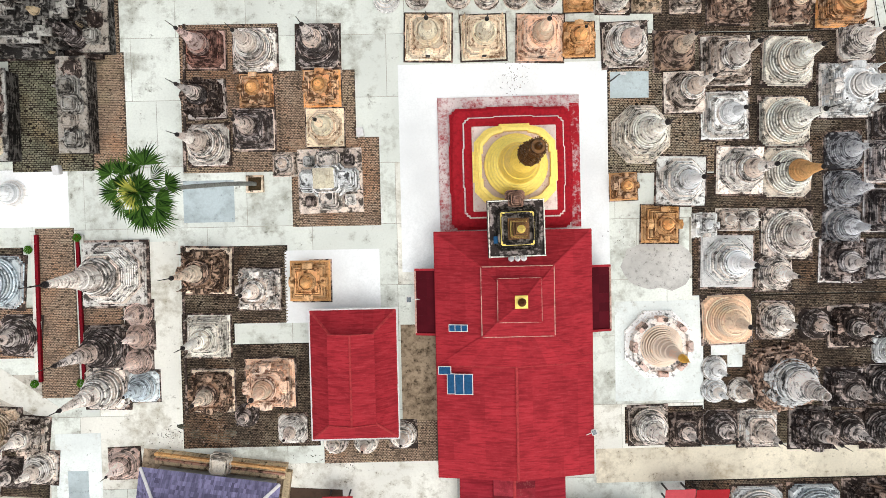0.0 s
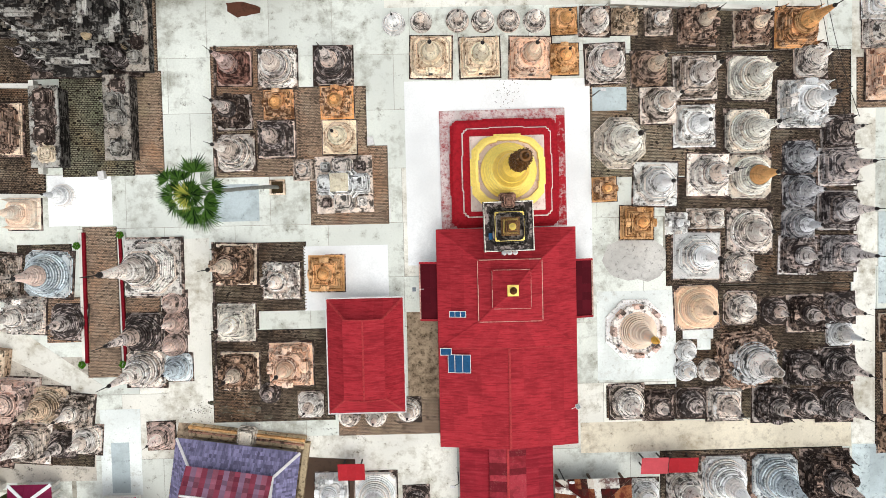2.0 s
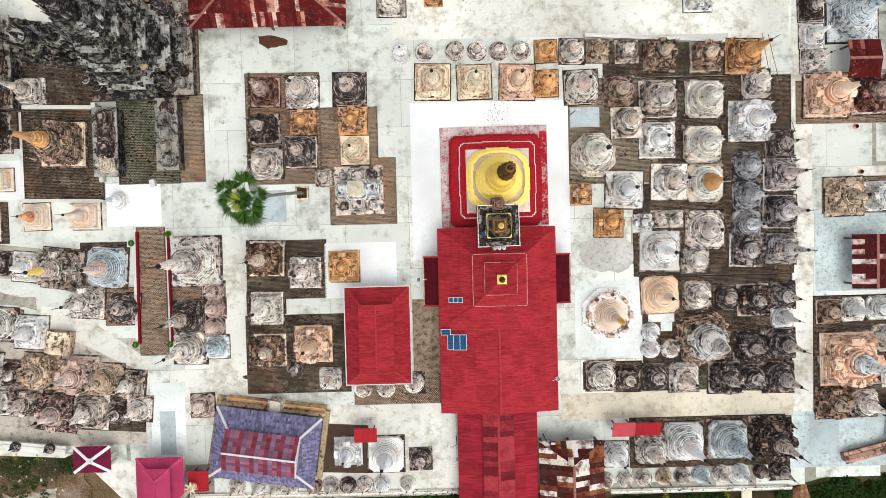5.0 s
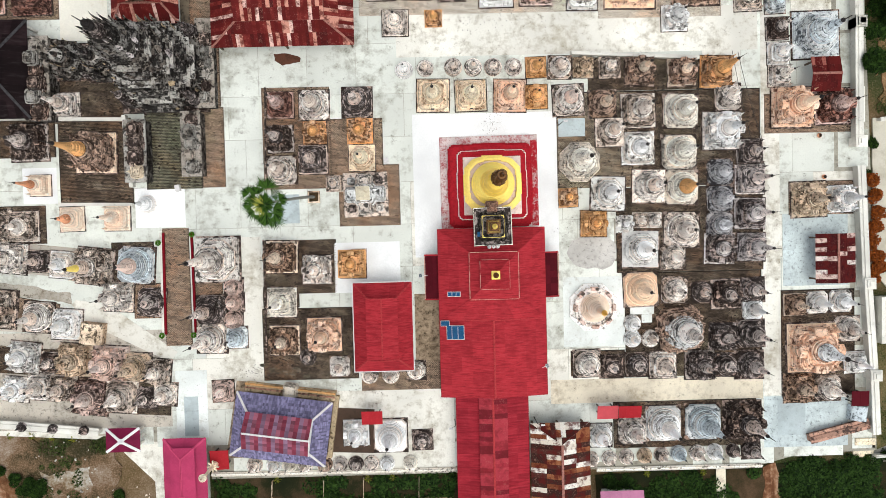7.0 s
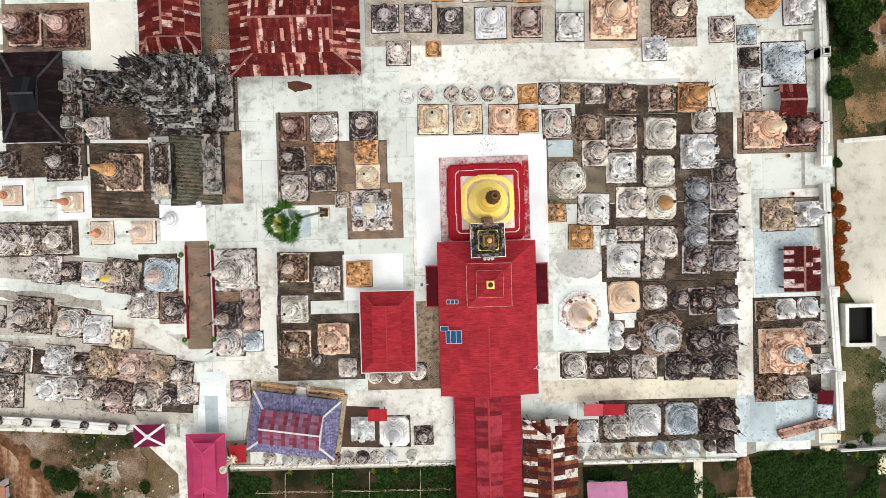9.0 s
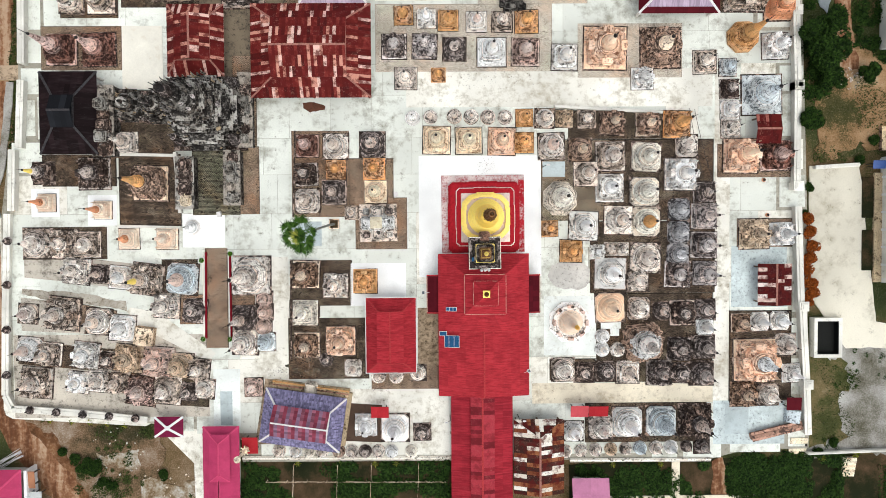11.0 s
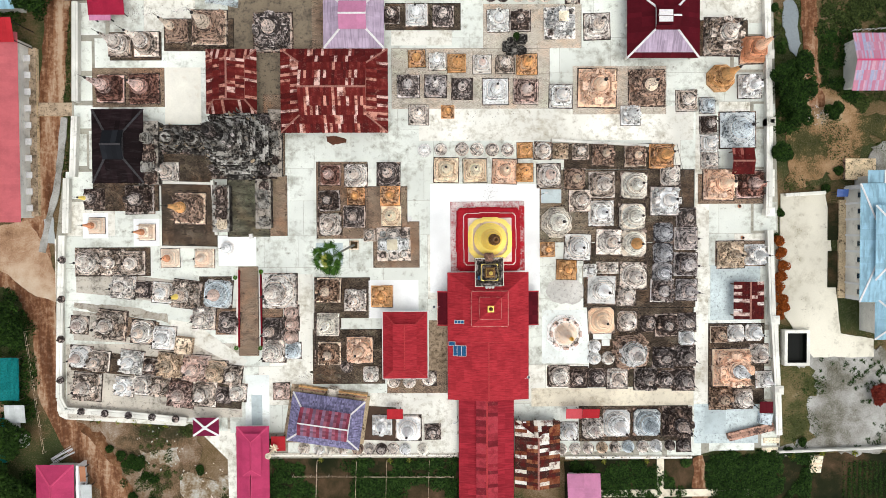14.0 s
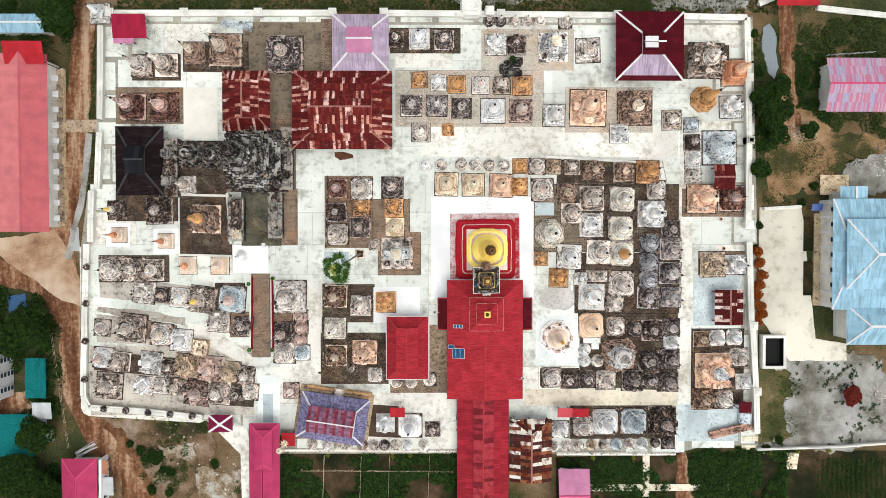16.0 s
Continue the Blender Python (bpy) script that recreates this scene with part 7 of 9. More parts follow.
temple_wing((-31.30, 6.27, -29.05, 14.13), 2.2, "carved sooty wing wall beside the brick courtyard")
temple_wing((-38.35, 5.73, -35.83, 13.24), 2.2, "carved wing wall with pale ornaments beside the brick courtyard", plaster("carved_buff_stucco", (0.64, 0.55, 0.43), 0.36, (0.03, 0.024, 0.02), (0.44, 0.35, 0.25)))
temple_wing((-50.14, 13.53, -47.14, 23.62), 2.6, "sooty side wall of the old temple")
temple_wing((-29.25, 14.79, -27.29, 25.60), 1.6, "low sooty parapet below the old temple")


def carved_shrine(x, y, s):
    r = thing("carved_shrine", x, y, 0.03, 1, "low cross-shaped shrine of white stucco with black stains", "shrine")
    part("platform", loft(bmesh.new(), SQUARE, [(s, 0), (s, 0.5), (s * 0.94, 0.55)]), WASH["grey"], r)
    for k in range(4):
        bm = bmesh.new()
        c, d = math.cos(k * math.pi / 2), math.sin(k * math.pi / 2)
        loft(bm, REDENT, stepped(s * 0.36, s * 0.16, 0.5, 3.6, 4), (c * s * 0.55, d * s * 0.55))
        part("porch", bm, WASH["stained"], r)
        bm = bmesh.new()
        loft(bm, REDENT, stepped(s * 0.17, s * 0.06, 0.5, 1.8, 3), ((c - d) * s * 0.62, (d + c) * s * 0.62))
        part("corner_turret", bm, WASH["stained"] if k % 2 else WASH["dark"], r)
    part("tower", loft(bmesh.new(), REDENT, stepped(s * 0.5, s * 0.24, 0.5, 4.6, 3)), WASH["stained"], r)
    part("roof_slab", loft(bmesh.new(), SQUARE, [(s * 0.3, 4.5), (s * 0.3, 4.75), (s * 0.2, 4.8), (s * 0.2, 5.0), (s * 0.12, 5.05), (s * 0.12, 5.2)]), WASH["cream"], r, "pale cream roof slab")


carved_shrine(-8.94, 3.47, 2.8)
carved_shrine(18.82, 40.06, 2.6)


def ruined_stupa(x, y, w, h):
    r = thing("ruined_stupa", x, y, 0.03, 8, "large collapsing stupa with a broken white spire", "stupa")
    rng = random.Random(9)
    bm = loft(bmesh.new(), REDENT, stepped(w * 0.47, w * 0.34, 0, h * 0.2, 3))
    for i in range(170):
        a, k = rng.uniform(0, 6.28), rng.random()
        q = w * (0.22 + 0.3 * k)
        s = w * rng.uniform(0.02, 0.06)
        m = Matrix.Translation((q * math.cos(a), q * math.sin(a), h * (0.26 * (1 - k) + 0.05))) @ Euler((rng.uniform(-0.6, 0.6), rng.uniform(-0.6, 0.6), rng.uniform(0, 3))).to_matrix().to_4x4() @ Matrix.Diagonal((s * 1.6, s, s, 1))
        bmesh.ops.create_cube(bm, size=1.3, matrix=m)
    part("rubble_terrace", bm, WASH["brown"], r, "crumbling brick terraces")
    bm = loft(bmesh.new(), CIRCLE, rounded(w * 0.33, w * 0.22, h * 0.2, h * 0.5, 4))
    for i in range(90):
        a, k = rng.uniform(2.6, 6.6), rng.random()
        q, s = w * (0.18 + 0.22 * k), w * rng.uniform(0.02, 0.05)
        m = Matrix.Translation((q * math.cos(a), q * math.sin(a), h * (0.52 - 0.34 * k))) @ Euler((rng.uniform(-0.7, 0.7), rng.uniform(-0.7, 0.7), a)).to_matrix().to_4x4() @ Matrix.Diagonal((s, s * 1.8, s * 0.8, 1))
        bmesh.ops.create_cube(bm, size=1.4, matrix=m)
    part("ring_mouldings", bm, WASH["stained"], r, "broken white ring mouldings")
    part("bell", loft(bmesh.new(), CIRCLE, [(w * 0.22, h * 0.5), (w * 0.2, h * 0.58), (w * 0.14, h * 0.68)]), WASH["white"], r)
    part("spire", loft(bmesh.new(), CIRCLE[::2], rounded(w * 0.14, w * 0.05, h * 0.66, h, 6)), WASH["white"], r)


ruined_stupa(30.87, -14.77, 5.9, 8.0)


PEACH_PAINT = concrete("pale_peach_paint", (0.95, 0.78, 0.64), 0.35, 0.8, (0.92, 0.6, 0.4), 0.03)


def octagon_stupa(x, y):
    r = thing("octagonal_stupa", x, y, 0.02, 0, "peach stupa ringed by niches on an octagonal white plinth", "stupa")
    part("plinth", loft(bmesh.new(), OCTAGON, [(3.25, 0), (3.25, 0.35), (3.1, 0.4), (2.85, 0.42), (2.85, 0.6)]), WASH["white"], r)
    part("parapet", loft(bmesh.new(), OCTAGON, [(2.65, 0.55), (2.65, 1.5), (2.4, 1.55), (2.4, 1.2), (2.2, 1.2)]), WASH["white"], r, "whitewashed parapet")
    for k in range(8):
        a = k * math.pi / 4
        bm = boxed(-0.22, -0.45, 0.6, 0.22, 0.45, 1.9, bevel=0.05)
        bmesh.ops.transform(bm, matrix=Matrix.Rotation(a, 4, "Z") @ Matrix.Translation((2.4, 0, 0)), verts=bm.verts)
        part("niche", bm, WASH["pink"], r)
    part("ring_mouldings", loft(bmesh.new(), CIRCLE, rounded(1.85, 1.05, 1.1, 2.2, 5)), PEACH_PAINT, r)
    part("bell", loft(bmesh.new(), CIRCLE, [(1.1, 2.1), (1.1, 2.4), (0.95, 2.5), (0.92, 3.0), (0.84, 3.05), (0.8, 3.6), (0.72, 3.65), (0.66, 4.4), (0.56, 4.45), (0.5, 5.1)]), PEACH_PAINT, r)
    part("spire", loft(bmesh.new(), CIRCLE, gentle(0.5, 0.26, 5.1, 7.0, 8)), PEACH_PAINT, r)
    part("umbrella", loft(bmesh.new(), SMALL_CIRCLE, stepped(0.34, 0.12, 7.0, 8.2, 4) + [(0.03, 8.9)]), DEEP_GOLD, r, "gold tiered umbrella")


octagon_stupa(19.75, -11.62)

# ---------------------------------------------------------------- the stupas, block by block
stupa("sqr", -58.69, 11.18, 3.23, 6.69, "dark", "gold")
stupa("orn", -51.17, 11.08, 4.64, 6.26, "dark")
stupa("sqr", -46.21, 15.60, 3.23, 7.52, "grey")
stupa("orn", -42.75, 9.57, 5.04, 12.43, "brown", "orange")
stupa("sqr", -58.34, 6.75, 2.62, 6.05, "blush", "terracotta")
stupa("sqr", -50.02, 5.64, 2.62, 6.81, "blush", "terracotta")
stupa("sqr", -46.24, 1.30, 3.08, 4.82, "blush", "terracotta")
stupa("sqr", -40.50, 1.30, 3.19, 6.39, "blush")
stupa("rnd", -36.66, 2.94, 2.38, 4.62, "bright")
stupa("rnd", -59.81, 0.70, 4.33, 5.84, "grey")
stupa("orn", -55.79, 0.60, 4.10, 5.54, "grey")
stupa("sqr", -52.38, 0.49, 3.87, 5.23, "grey")
stupa("orn", -54.03, -3.45, 3.87, 6.29, "grey")
stupa("sqr", -50.61, -3.96, 2.73, 4.67, "dark")
stupa("sqr", -47.60, -4.47, 3.42, 4.61, "white")
stupa("orn", -43.57, -4.77, 4.56, 8.85, "grey", "gold")
stupa("rnd", -38.35, -4.75, 4.6, 7.24, "blue", "pink")
stupa("orn", -40.71, -8.70, 3.74, 7.32, "grey")
stupa("rnd", -36.58, -9.53, 3.57, 4.83, "dark")
stupa("rnd", -61.54, -9.82, 2.96, 4.00, "grey", "pink")
stupa("orn", -56.10, -9.82, 4.78, 8.37, "grey")
stupa("rnd", -50.98, -11.05, 3.87, 6.05, "grey")
stupa("sqr", -47.46, -12.07, 3.87, 5.23, "white")
stupa("rnd", -61.40, -15.19, 3.65, 5.36, "white", "pink")
stupa("orn", -58.28, -15.91, 3.42, 5.98, "grey")
stupa("orn", -52.95, -16.12, 3.87, 5.23, "white")
stupa("sqr", -49.73, -16.94, 2.73, 3.69, "dark")
stupa("orn", -46.49, -16.64, 4.10, 6.44, "tan")
stupa("orn", -42.06, -17.16, 4.33, 7.32, "pink")
stupa("rnd", -38.83, -17.78, 3.65, 6.98, "tan")
stupa("orn", -36.10, -18.39, 3.19, 5.58, "grey")
stupa("orn", -60.35, -20.18, 4.56, 6.15, "grey")
stupa("orn", -54.20, -20.19, 3.19, 4.31, "white")
stupa("sqr", -51.07, -19.99, 3.42, 4.61, "grey")
stupa("orn", -48.14, -20.20, 3.19, 5.58, "grey")
stupa("orn", -44.72, -21.54, 4.33, 5.84, "pink")
stupa("sqr", -40.88, -21.54, 4.10, 6.49, "grey")
stupa("rnd", -37.64, -21.76, 2.73, 4.87, "dark")
stupa("rnd", -35.31, -21.35, 2.96, 4.62, "grey")
stupa("sqr", -61.28, 45.82, 3.43, 6.05, "white")
stupa("rnd", -54.01, 36.60, 3.63, 8.99, "grey")
stupa("oct", -49.62, 36.71, 4.03, 10.27, "grey")
stupa("sqr", -44.61, 38.91, 3.63, 9.19, "brown")
stupa("sqr", -39.21, 39.42, 5.65, 10.12, "brown")
stupa("sqr", -55.59, 29.41, 4.44, 10.47, "red")
stupa("sqr", -50.09, 29.42, 4.84, 8.11, "red")
stupa("sqr", -9.15, 41.49, 2.82, 5.08, "dark")
stupa("sqr", -4.93, 41.50, 3.63, 6.53, "white")
stupa("sqr", -0.51, 41.31, 3.43, 6.17, "dark")
stupa("sqr", -4.94, 34.31, 2.82, 5.08, "orange")
stupa("orn", -1.52, 33.81, 2.82, 4.94, "white")
stupa("orn", -6.35, 29.70, 3.63, 6.35, "dusk")
stupa("orn", -1.82, 29.71, 3.63, 6.35, "dusk")
stupa("sqr", -4.65, 24.99, 3.23, 5.81, "grey")
stupa("rnd", 7.43, 44.73, 2.22, 3.88, "dark")
stupa("rnd", 9.44, 44.73, 2.22, 3.88, "dark")
stupa("rnd", 11.95, 44.74, 2.22, 3.88, "grey")
stupa("rnd", 14.17, 44.75, 2.22, 3.88, "grey")
stupa("rnd", 16.48, 44.75, 2.22, 3.88, "grey")
stupa("rnd", 21.02, 44.57, 2.42, 4.23, "grey")
stupa("orn", 8.64, 40.54, 3.63, 6.35, "white")
stupa("low", 12.27, 40.55, 3.43, 3.26, "dark")
stupa("sqr", 25.08, 39.58, 4.23, 5.72, "grey")
stupa("sqr", 1.70, 33.52, 3.02, 5.44, "orange")
stupa("sqr", 5.93, 33.33, 3.02, 5.44, "white", "pink")
stupa("sqr", 9.76, 33.34, 3.02, 5.44, "grey")
stupa("sqr", 13.39, 33.34, 3.43, 6.17, "orange")
stupa("rnd", 2.61, 29.31, 3.43, 6.00, "dark")
stupa("sqr", 8.16, 28.82, 4.23, 7.62, "white")
stupa("sqr", 13.20, 28.83, 4.03, 7.26, "pink")
stupa("sqr", 19.07, 28.03, 3.83, 6.90, "white")
stupa("orn", 25.13, 29.35, 6.25, 8.44, "peach")
stupa("orn", 33.43, 29.36, 5.85, 7.89, "brown")
stupa("orn", 30.72, 24.83, 3.23, 5.65, "white")
stupa("sqr", 0.19, 25.49, 2.22, 3.99, "orange")
stupa("orn", 46.12, 37.82, 6.05, 9.48, "grey")
stupa("sqr", 51.21, 35.63, 4.44, 9.63, "terra")
stupa("oct", 45.68, 30.89, 4.84, 10.47, "orange")
stupa("orn", 50.66, 29.59, 3.83, 6.20, "white")
stupa("sqr", 40.13, 27.26, 3.43, 5.16, "grey")
stupa("sqr", 43.59, 26.46, 2.62, 4.67, "blue")
stupa("sqr", 43.82, 23.24, 2.82, 5.08, "dark")
stupa("sqr", 43.95, 20.11, 2.82, 5.08, "white")
stupa("sqr", 44.07, 17.28, 2.82, 5.08, "grey")
stupa("oct", 48.70, 22.33, 5.85, 7.89, "blue")
stupa("orn", 45.53, 13.23, 5.04, 9.14, "peach")
stupa("orn", 50.83, 13.23, 4.44, 7.18, "red")
stupa("orn", 47.68, 1.46, 4.44, 6.34, "tan")
stupa("orn", 51.76, 1.45, 3.43, 7.03, "white")
stupa("sqr", 45.76, -12.01, 2.82, 5.08, "brown")
stupa("rnd", 48.62, -11.81, 2.82, 4.87, "white")
stupa("rnd", 51.69, -11.71, 2.82, 5.12, "white")
stupa("rnd", 52.54, -15.29, 3.23, 5.16, "grey")
stupa("orn", 47.86, -17.64, 6.25, 10.32, "peach", "white")
stupa("sqr", 53.51, -19.70, 2.82, 5.21, "white")
stupa("orn", 46.16, -22.77, 3.83, 5.51, "brown")
stupa("rnd", 49.96, -22.98, 3.23, 5.70, "grey")
stupa("rnd", -3.69, 19.08, 2.30, 4.03, "white")
stupa("rnd", -1.03, 19.23, 2.16, 3.77, "grey")
stupa("rnd", 2.55, 19.29, 2.30, 4.03, "grey")
stupa("rnd", 5.06, 19.23, 2.30, 4.03, "grey")
stupa("rnd", 7.58, 19.18, 2.30, 4.03, "grey")
stupa("rnd", 10.16, 19.12, 2.30, 4.03, "grey")
stupa("sqr", 13.04, 19.05, 2.59, 4.66, "orange")
stupa("rnd", 16.06, 18.98, 2.88, 5.46, "grey")
stupa("orn", 19.01, 18.91, 2.59, 4.53, "tan")
stupa("sqr", 22.40, 18.84, 2.73, 4.43, "grey")
stupa("orn", 26.14, 18.25, 3.59, 7.18, "brown")
stupa("orn", 31.55, 18.05, 3.45, 5.85, "brown")
stupa("sqr", 35.89, 17.95, 4.03, 8.99, "orange")
stupa("sqr", -0.12, 15.79, 4.03, 7.25, "cream")
stupa("sqr", 4.69, 15.68, 3.88, 6.99, "cream")
stupa("sqr", 9.65, 15.56, 4.03, 7.25, "peach")
stupa("orn", 12.89, 15.34, 3.02, 5.28, "orange")
stupa("rnd", 17.06, 14.82, 3.88, 7.03, "grey", "pink")
stupa("rnd", 21.38, 14.21, 3.45, 7.08, "brown")
stupa("sqr", 25.91, 13.25, 4.31, 8.65, "grey")
stupa("rnd", 31.34, 13.12, 4.31, 7.62, "pale")
stupa("rnd", 37.44, 14.77, 3.31, 5.21, "grey")
stupa("oct", 22.25, 10.61, 3.59, 8.94, "grey")
stupa("sqr", 25.83, 8.51, 4.17, 5.63, "white")
stupa("rnd", 31.04, 7.88, 4.31, 8.65, "pale")
stupa("orn", 36.52, 10.48, 4.74, 8.50, "white")
stupa("sqr", 40.12, 7.66, 3.31, 5.51, "dark")
stupa("oct", 18.35, 6.97, 5.46, 9.78, "pale")
stupa("oct", 21.90, 2.84, 4.31, 7.13, "white")
stupa("low", 16.82, 2.46, 2.44, 3.18, "orange")
stupa("low", 20.02, -0.94, 3.31, 4.30, "orange")
stupa("oct", 27.13, 3.65, 4.17, 8.85, "grey")
stupa("rnd", 31.20, 3.41, 4.31, 7.91, "pale", "orange")
stupa("rnd", 36.31, 5.23, 3.31, 5.21, "slate")
stupa("rnd", 36.27, 1.83, 3.31, 6.15, "slate")
stupa("rnd", 36.15, -1.50, 3.31, 5.85, "slate")
stupa("sqr", 40.08, 4.20, 3.74, 7.82, "dusk")
stupa("sqr", 40.03, -0.14, 3.88, 8.26, "dusk")
stupa("low", 24.01, -1.12, 2.30, 2.19, "white")
stupa("sqr", 25.98, -0.66, 2.01, 3.62, "grey")
stupa("sqr", 27.79, -0.70, 2.01, 3.62, "grey")
stupa("rnd", 31.27, -2.03, 4.46, 6.64, "grey")
stupa("oct", 25.92, -4.36, 4.60, 7.77, "white")
stupa("rnd", 30.12, -5.48, 3.16, 5.80, "grey")
stupa("orn", 36.12, -4.55, 3.88, 5.31, "dusk")
stupa("sqr", 40.20, -4.43, 3.59, 8.01, "dusk")
stupa("rnd", 25.91, -9.52, 4.31, 6.24, "apricot")
stupa("rnd", 30.28, -9.71, 3.31, 5.21, "grey")
stupa("rnd", 33.71, -10.09, 2.73, 4.23, "dark")
stupa("orn", 36.85, -10.39, 3.74, 5.16, "dark")
stupa("rnd", 40.29, -9.97, 3.16, 5.56, "dark")
stupa("rnd", 40.26, -12.46, 2.59, 5.36, "white")
stupa("rnd", 24.74, -13.87, 2.30, 4.03, "white")
stupa("rnd", 24.71, -15.84, 2.30, 4.03, "white")
stupa("rnd", 27.05, -15.91, 2.30, 4.03, "grey")
stupa("orn", 36.41, -15.87, 3.45, 5.80, "dark")
stupa("rnd", 40.08, -15.60, 3.45, 7.03, "dark")
stupa("rnd", 18.81, -18.91, 3.45, 6.59, "grey")
stupa("sqr", 22.02, -19.36, 3.02, 4.28, "dark")
stupa("rnd", 25.31, -19.23, 3.02, 4.53, "dark")
stupa("sqr", 28.60, -19.32, 3.45, 5.66, "grey")
stupa("orn", 33.36, -19.45, 3.74, 6.49, "dark")
stupa("rnd", 36.66, -19.55, 3.02, 5.31, "dark")
stupa("rnd", 39.82, -19.63, 3.59, 6.83, "dark")
stupa("rnd", 20.39, -28.30, 3.02, 5.90, "white")
stupa("rnd", 24.51, -27.68, 3.59, 7.08, "grey")
stupa("rnd", 28.49, -26.90, 4.46, 8.80, "white")
stupa("rnd", 33.63, -26.83, 4.46, 8.94, "blue")
stupa("orn", 38.78, -26.76, 4.74, 9.09, "dark")
stupa("rnd", 19.16, -31.37, 2.01, 3.52, "grey")
stupa("rnd", 21.51, -31.29, 2.01, 3.52, "grey")
stupa("rnd", 23.72, -31.20, 2.01, 3.52, "grey")
stupa("rnd", 26.07, -31.12, 2.01, 3.52, "tan")
stupa("rnd", 28.28, -31.04, 2.01, 3.52, "grey")
stupa("rnd", 30.49, -30.96, 2.16, 3.77, "blue")
stupa("rnd", 32.92, -30.95, 2.16, 3.77, "grey")
stupa("rnd", 35.20, -30.87, 2.16, 3.77, "white")
stupa("rnd", 37.56, -30.79, 1.87, 3.27, "dark")
stupa("rnd", 39.92, -30.71, 2.44, 4.48, "dark")
stupa("sqr", -19.42, 15.03, 3.31, 8.60, "red")
stupa("rnd", -15.20, 14.93, 3.74, 8.11, "grey")
stupa("rnd", -9.75, 15.16, 3.74, 8.55, "dark")
stupa("orn", -19.56, 10.75, 3.31, 8.60, "dark")
stupa("low", -15.24, 11.51, 3.02, 2.87, "orange")
stupa("low", -9.50, 11.58, 3.31, 3.14, "orange")
stupa("rnd", -19.47, 6.81, 3.59, 9.04, "grey")
stupa("sqr", -15.49, 8.08, 3.59, 7.71, "dark")
stupa("oct", -9.31, 8.14, 3.31, 5.95, "cream")
stupa("sqr", -12.92, 5.00, 2.16, 3.88, "grey")
stupa("orn", -19.84, -4.19, 4.03, 10.47, "brown")
stupa("orn", -15.42, -5.89, 3.59, 7.52, "grey")
stupa("low", -11.00, -5.28, 3.59, 3.41, "orange")
stupa("sqr", -20.03, -9.97, 3.74, 7.77, "pale")
stupa("orn", -14.74, -14.26, 4.31, 7.82, "peach")
stupa("orn", -19.82, -14.85, 3.74, 6.64, "brown")
stupa("rnd", -16.93, -17.12, 2.16, 3.77, "dark")
stupa("rnd", -12.91, -18.39, 2.59, 4.53, "grey")
stupa("rnd", -9.10, -19.60, 2.30, 4.03, "grey")
stupa("rnd", -6.42, -19.67, 2.30, 4.03, "grey")
stupa("rnd", -3.13, -19.18, 2.44, 4.28, "grey")
stupa("oct", -28.05, -4.3, 5.6, 13.31, "grey")
stupa("rnd", -29.0, -10.7, 3.7, 10.32, "dark")
stupa("rnd", -26.15, -7.85, 2.44, 3.99, "pink")
stupa("rnd", -26.08, -9.81, 2.44, 4.72, "pink")
stupa("rnd", -26.30, -12.06, 2.44, 4.13, "pink")
stupa("rnd", -29.05, -14.3, 3.8, 9.78, "grey")
stupa("rnd", -25.95, -14.32, 2.73, 5.02, "blue")
stupa("orn", -11.06, -27.02, 3.31, 5.79, "bright")
stupa("rnd", -6.64, -27.52, 4.17, 7.30, "bright")
stupa("rnd", -2.57, -28.22, 2.59, 4.53, "dark")
stupa("rnd", -27.92, -21.19, 2.76, 4.33, "pink")
for sx, hue in zip((-24.24, -21.74, -19.74, -17.73, -15.23, -13.22, -11.22, -9.21, -7.2, -4.2), ("grey", "white", "pale", "grey", "brown", "grey", "dark", "grey", "white", "pale")):
    stupa("rnd", sx, -30.9 - 0.012 * (sx + 24), 2.05, 3.4, hue)
stupa("orn", -28.71, 38.65, 6.25, 9.19, "dark")

# ---------------------------------------------------------------- walkway parapets, tanks, posts
def parapet(points, material, label, high=0.4, thick=0.2):
    (ax, ay), (bx, by) = points
    r = thing("parapet", ax, ay, 0.04, 0, label, "low wall")
    part("body", bar(bmesh.new(), (0, 0, high / 2), (bx - ax, by - ay, high / 2), thick, high), material, r)
    part("coping", bar(bmesh.new(), (0, 0, high + 0.03), (bx - ax, by - ay, high + 0.03), thick + 0.08, 0.06), material, r)


parapet([(-34.76, -0.70), (-34.90, -13.67)], MAROON_PAINT, "low dark red wall along the brick walkway")
parapet([(-31.19, -0.79), (-31.09, -13.63)], MAROON_PAINT, "low dark red wall along the brick walkway")
parapet([(-35.05, -0.69), (-35.19, -13.66)], WALL, "whitewashed kerb along the brick walkway", 0.35, 0.25)
parapet([(-30.83, -0.80), (-30.56, -7.13)], WALL, "whitewashed kerb along the brick walkway", 0.35, 0.25)
parapet([(-22.14, -1.95), (-22.21, -16.92)], LOWER["dark"], "low dark kerb of the stupa block", 0.25, 0.14)
parapet([(-21.27, 17.30), (-21.63, 4.49)], LOWER["dark"], "low dark kerb of the stupa block", 0.25, 0.14)
parapet([(17.48, 20.66), (33.64, 19.73)], WALL, "low wall with a blackened base behind the stupas", 0.8, 0.35)
parapet([(-38.31, 5.12), (-38.95, 14.17)], WALL, "crumbling whitewashed wall of the temple court", 0.9, 0.4)
parapet([(-47.26, 13.87), (-39.11, 13.67)], WALL, "crumbling whitewashed wall of the temple court", 0.7, 0.35)
parapet([(-47.72, 3.21), (-38.47, 2.98)], WALL, "low whitewashed kerb below the bricks", 0.4, 0.3)


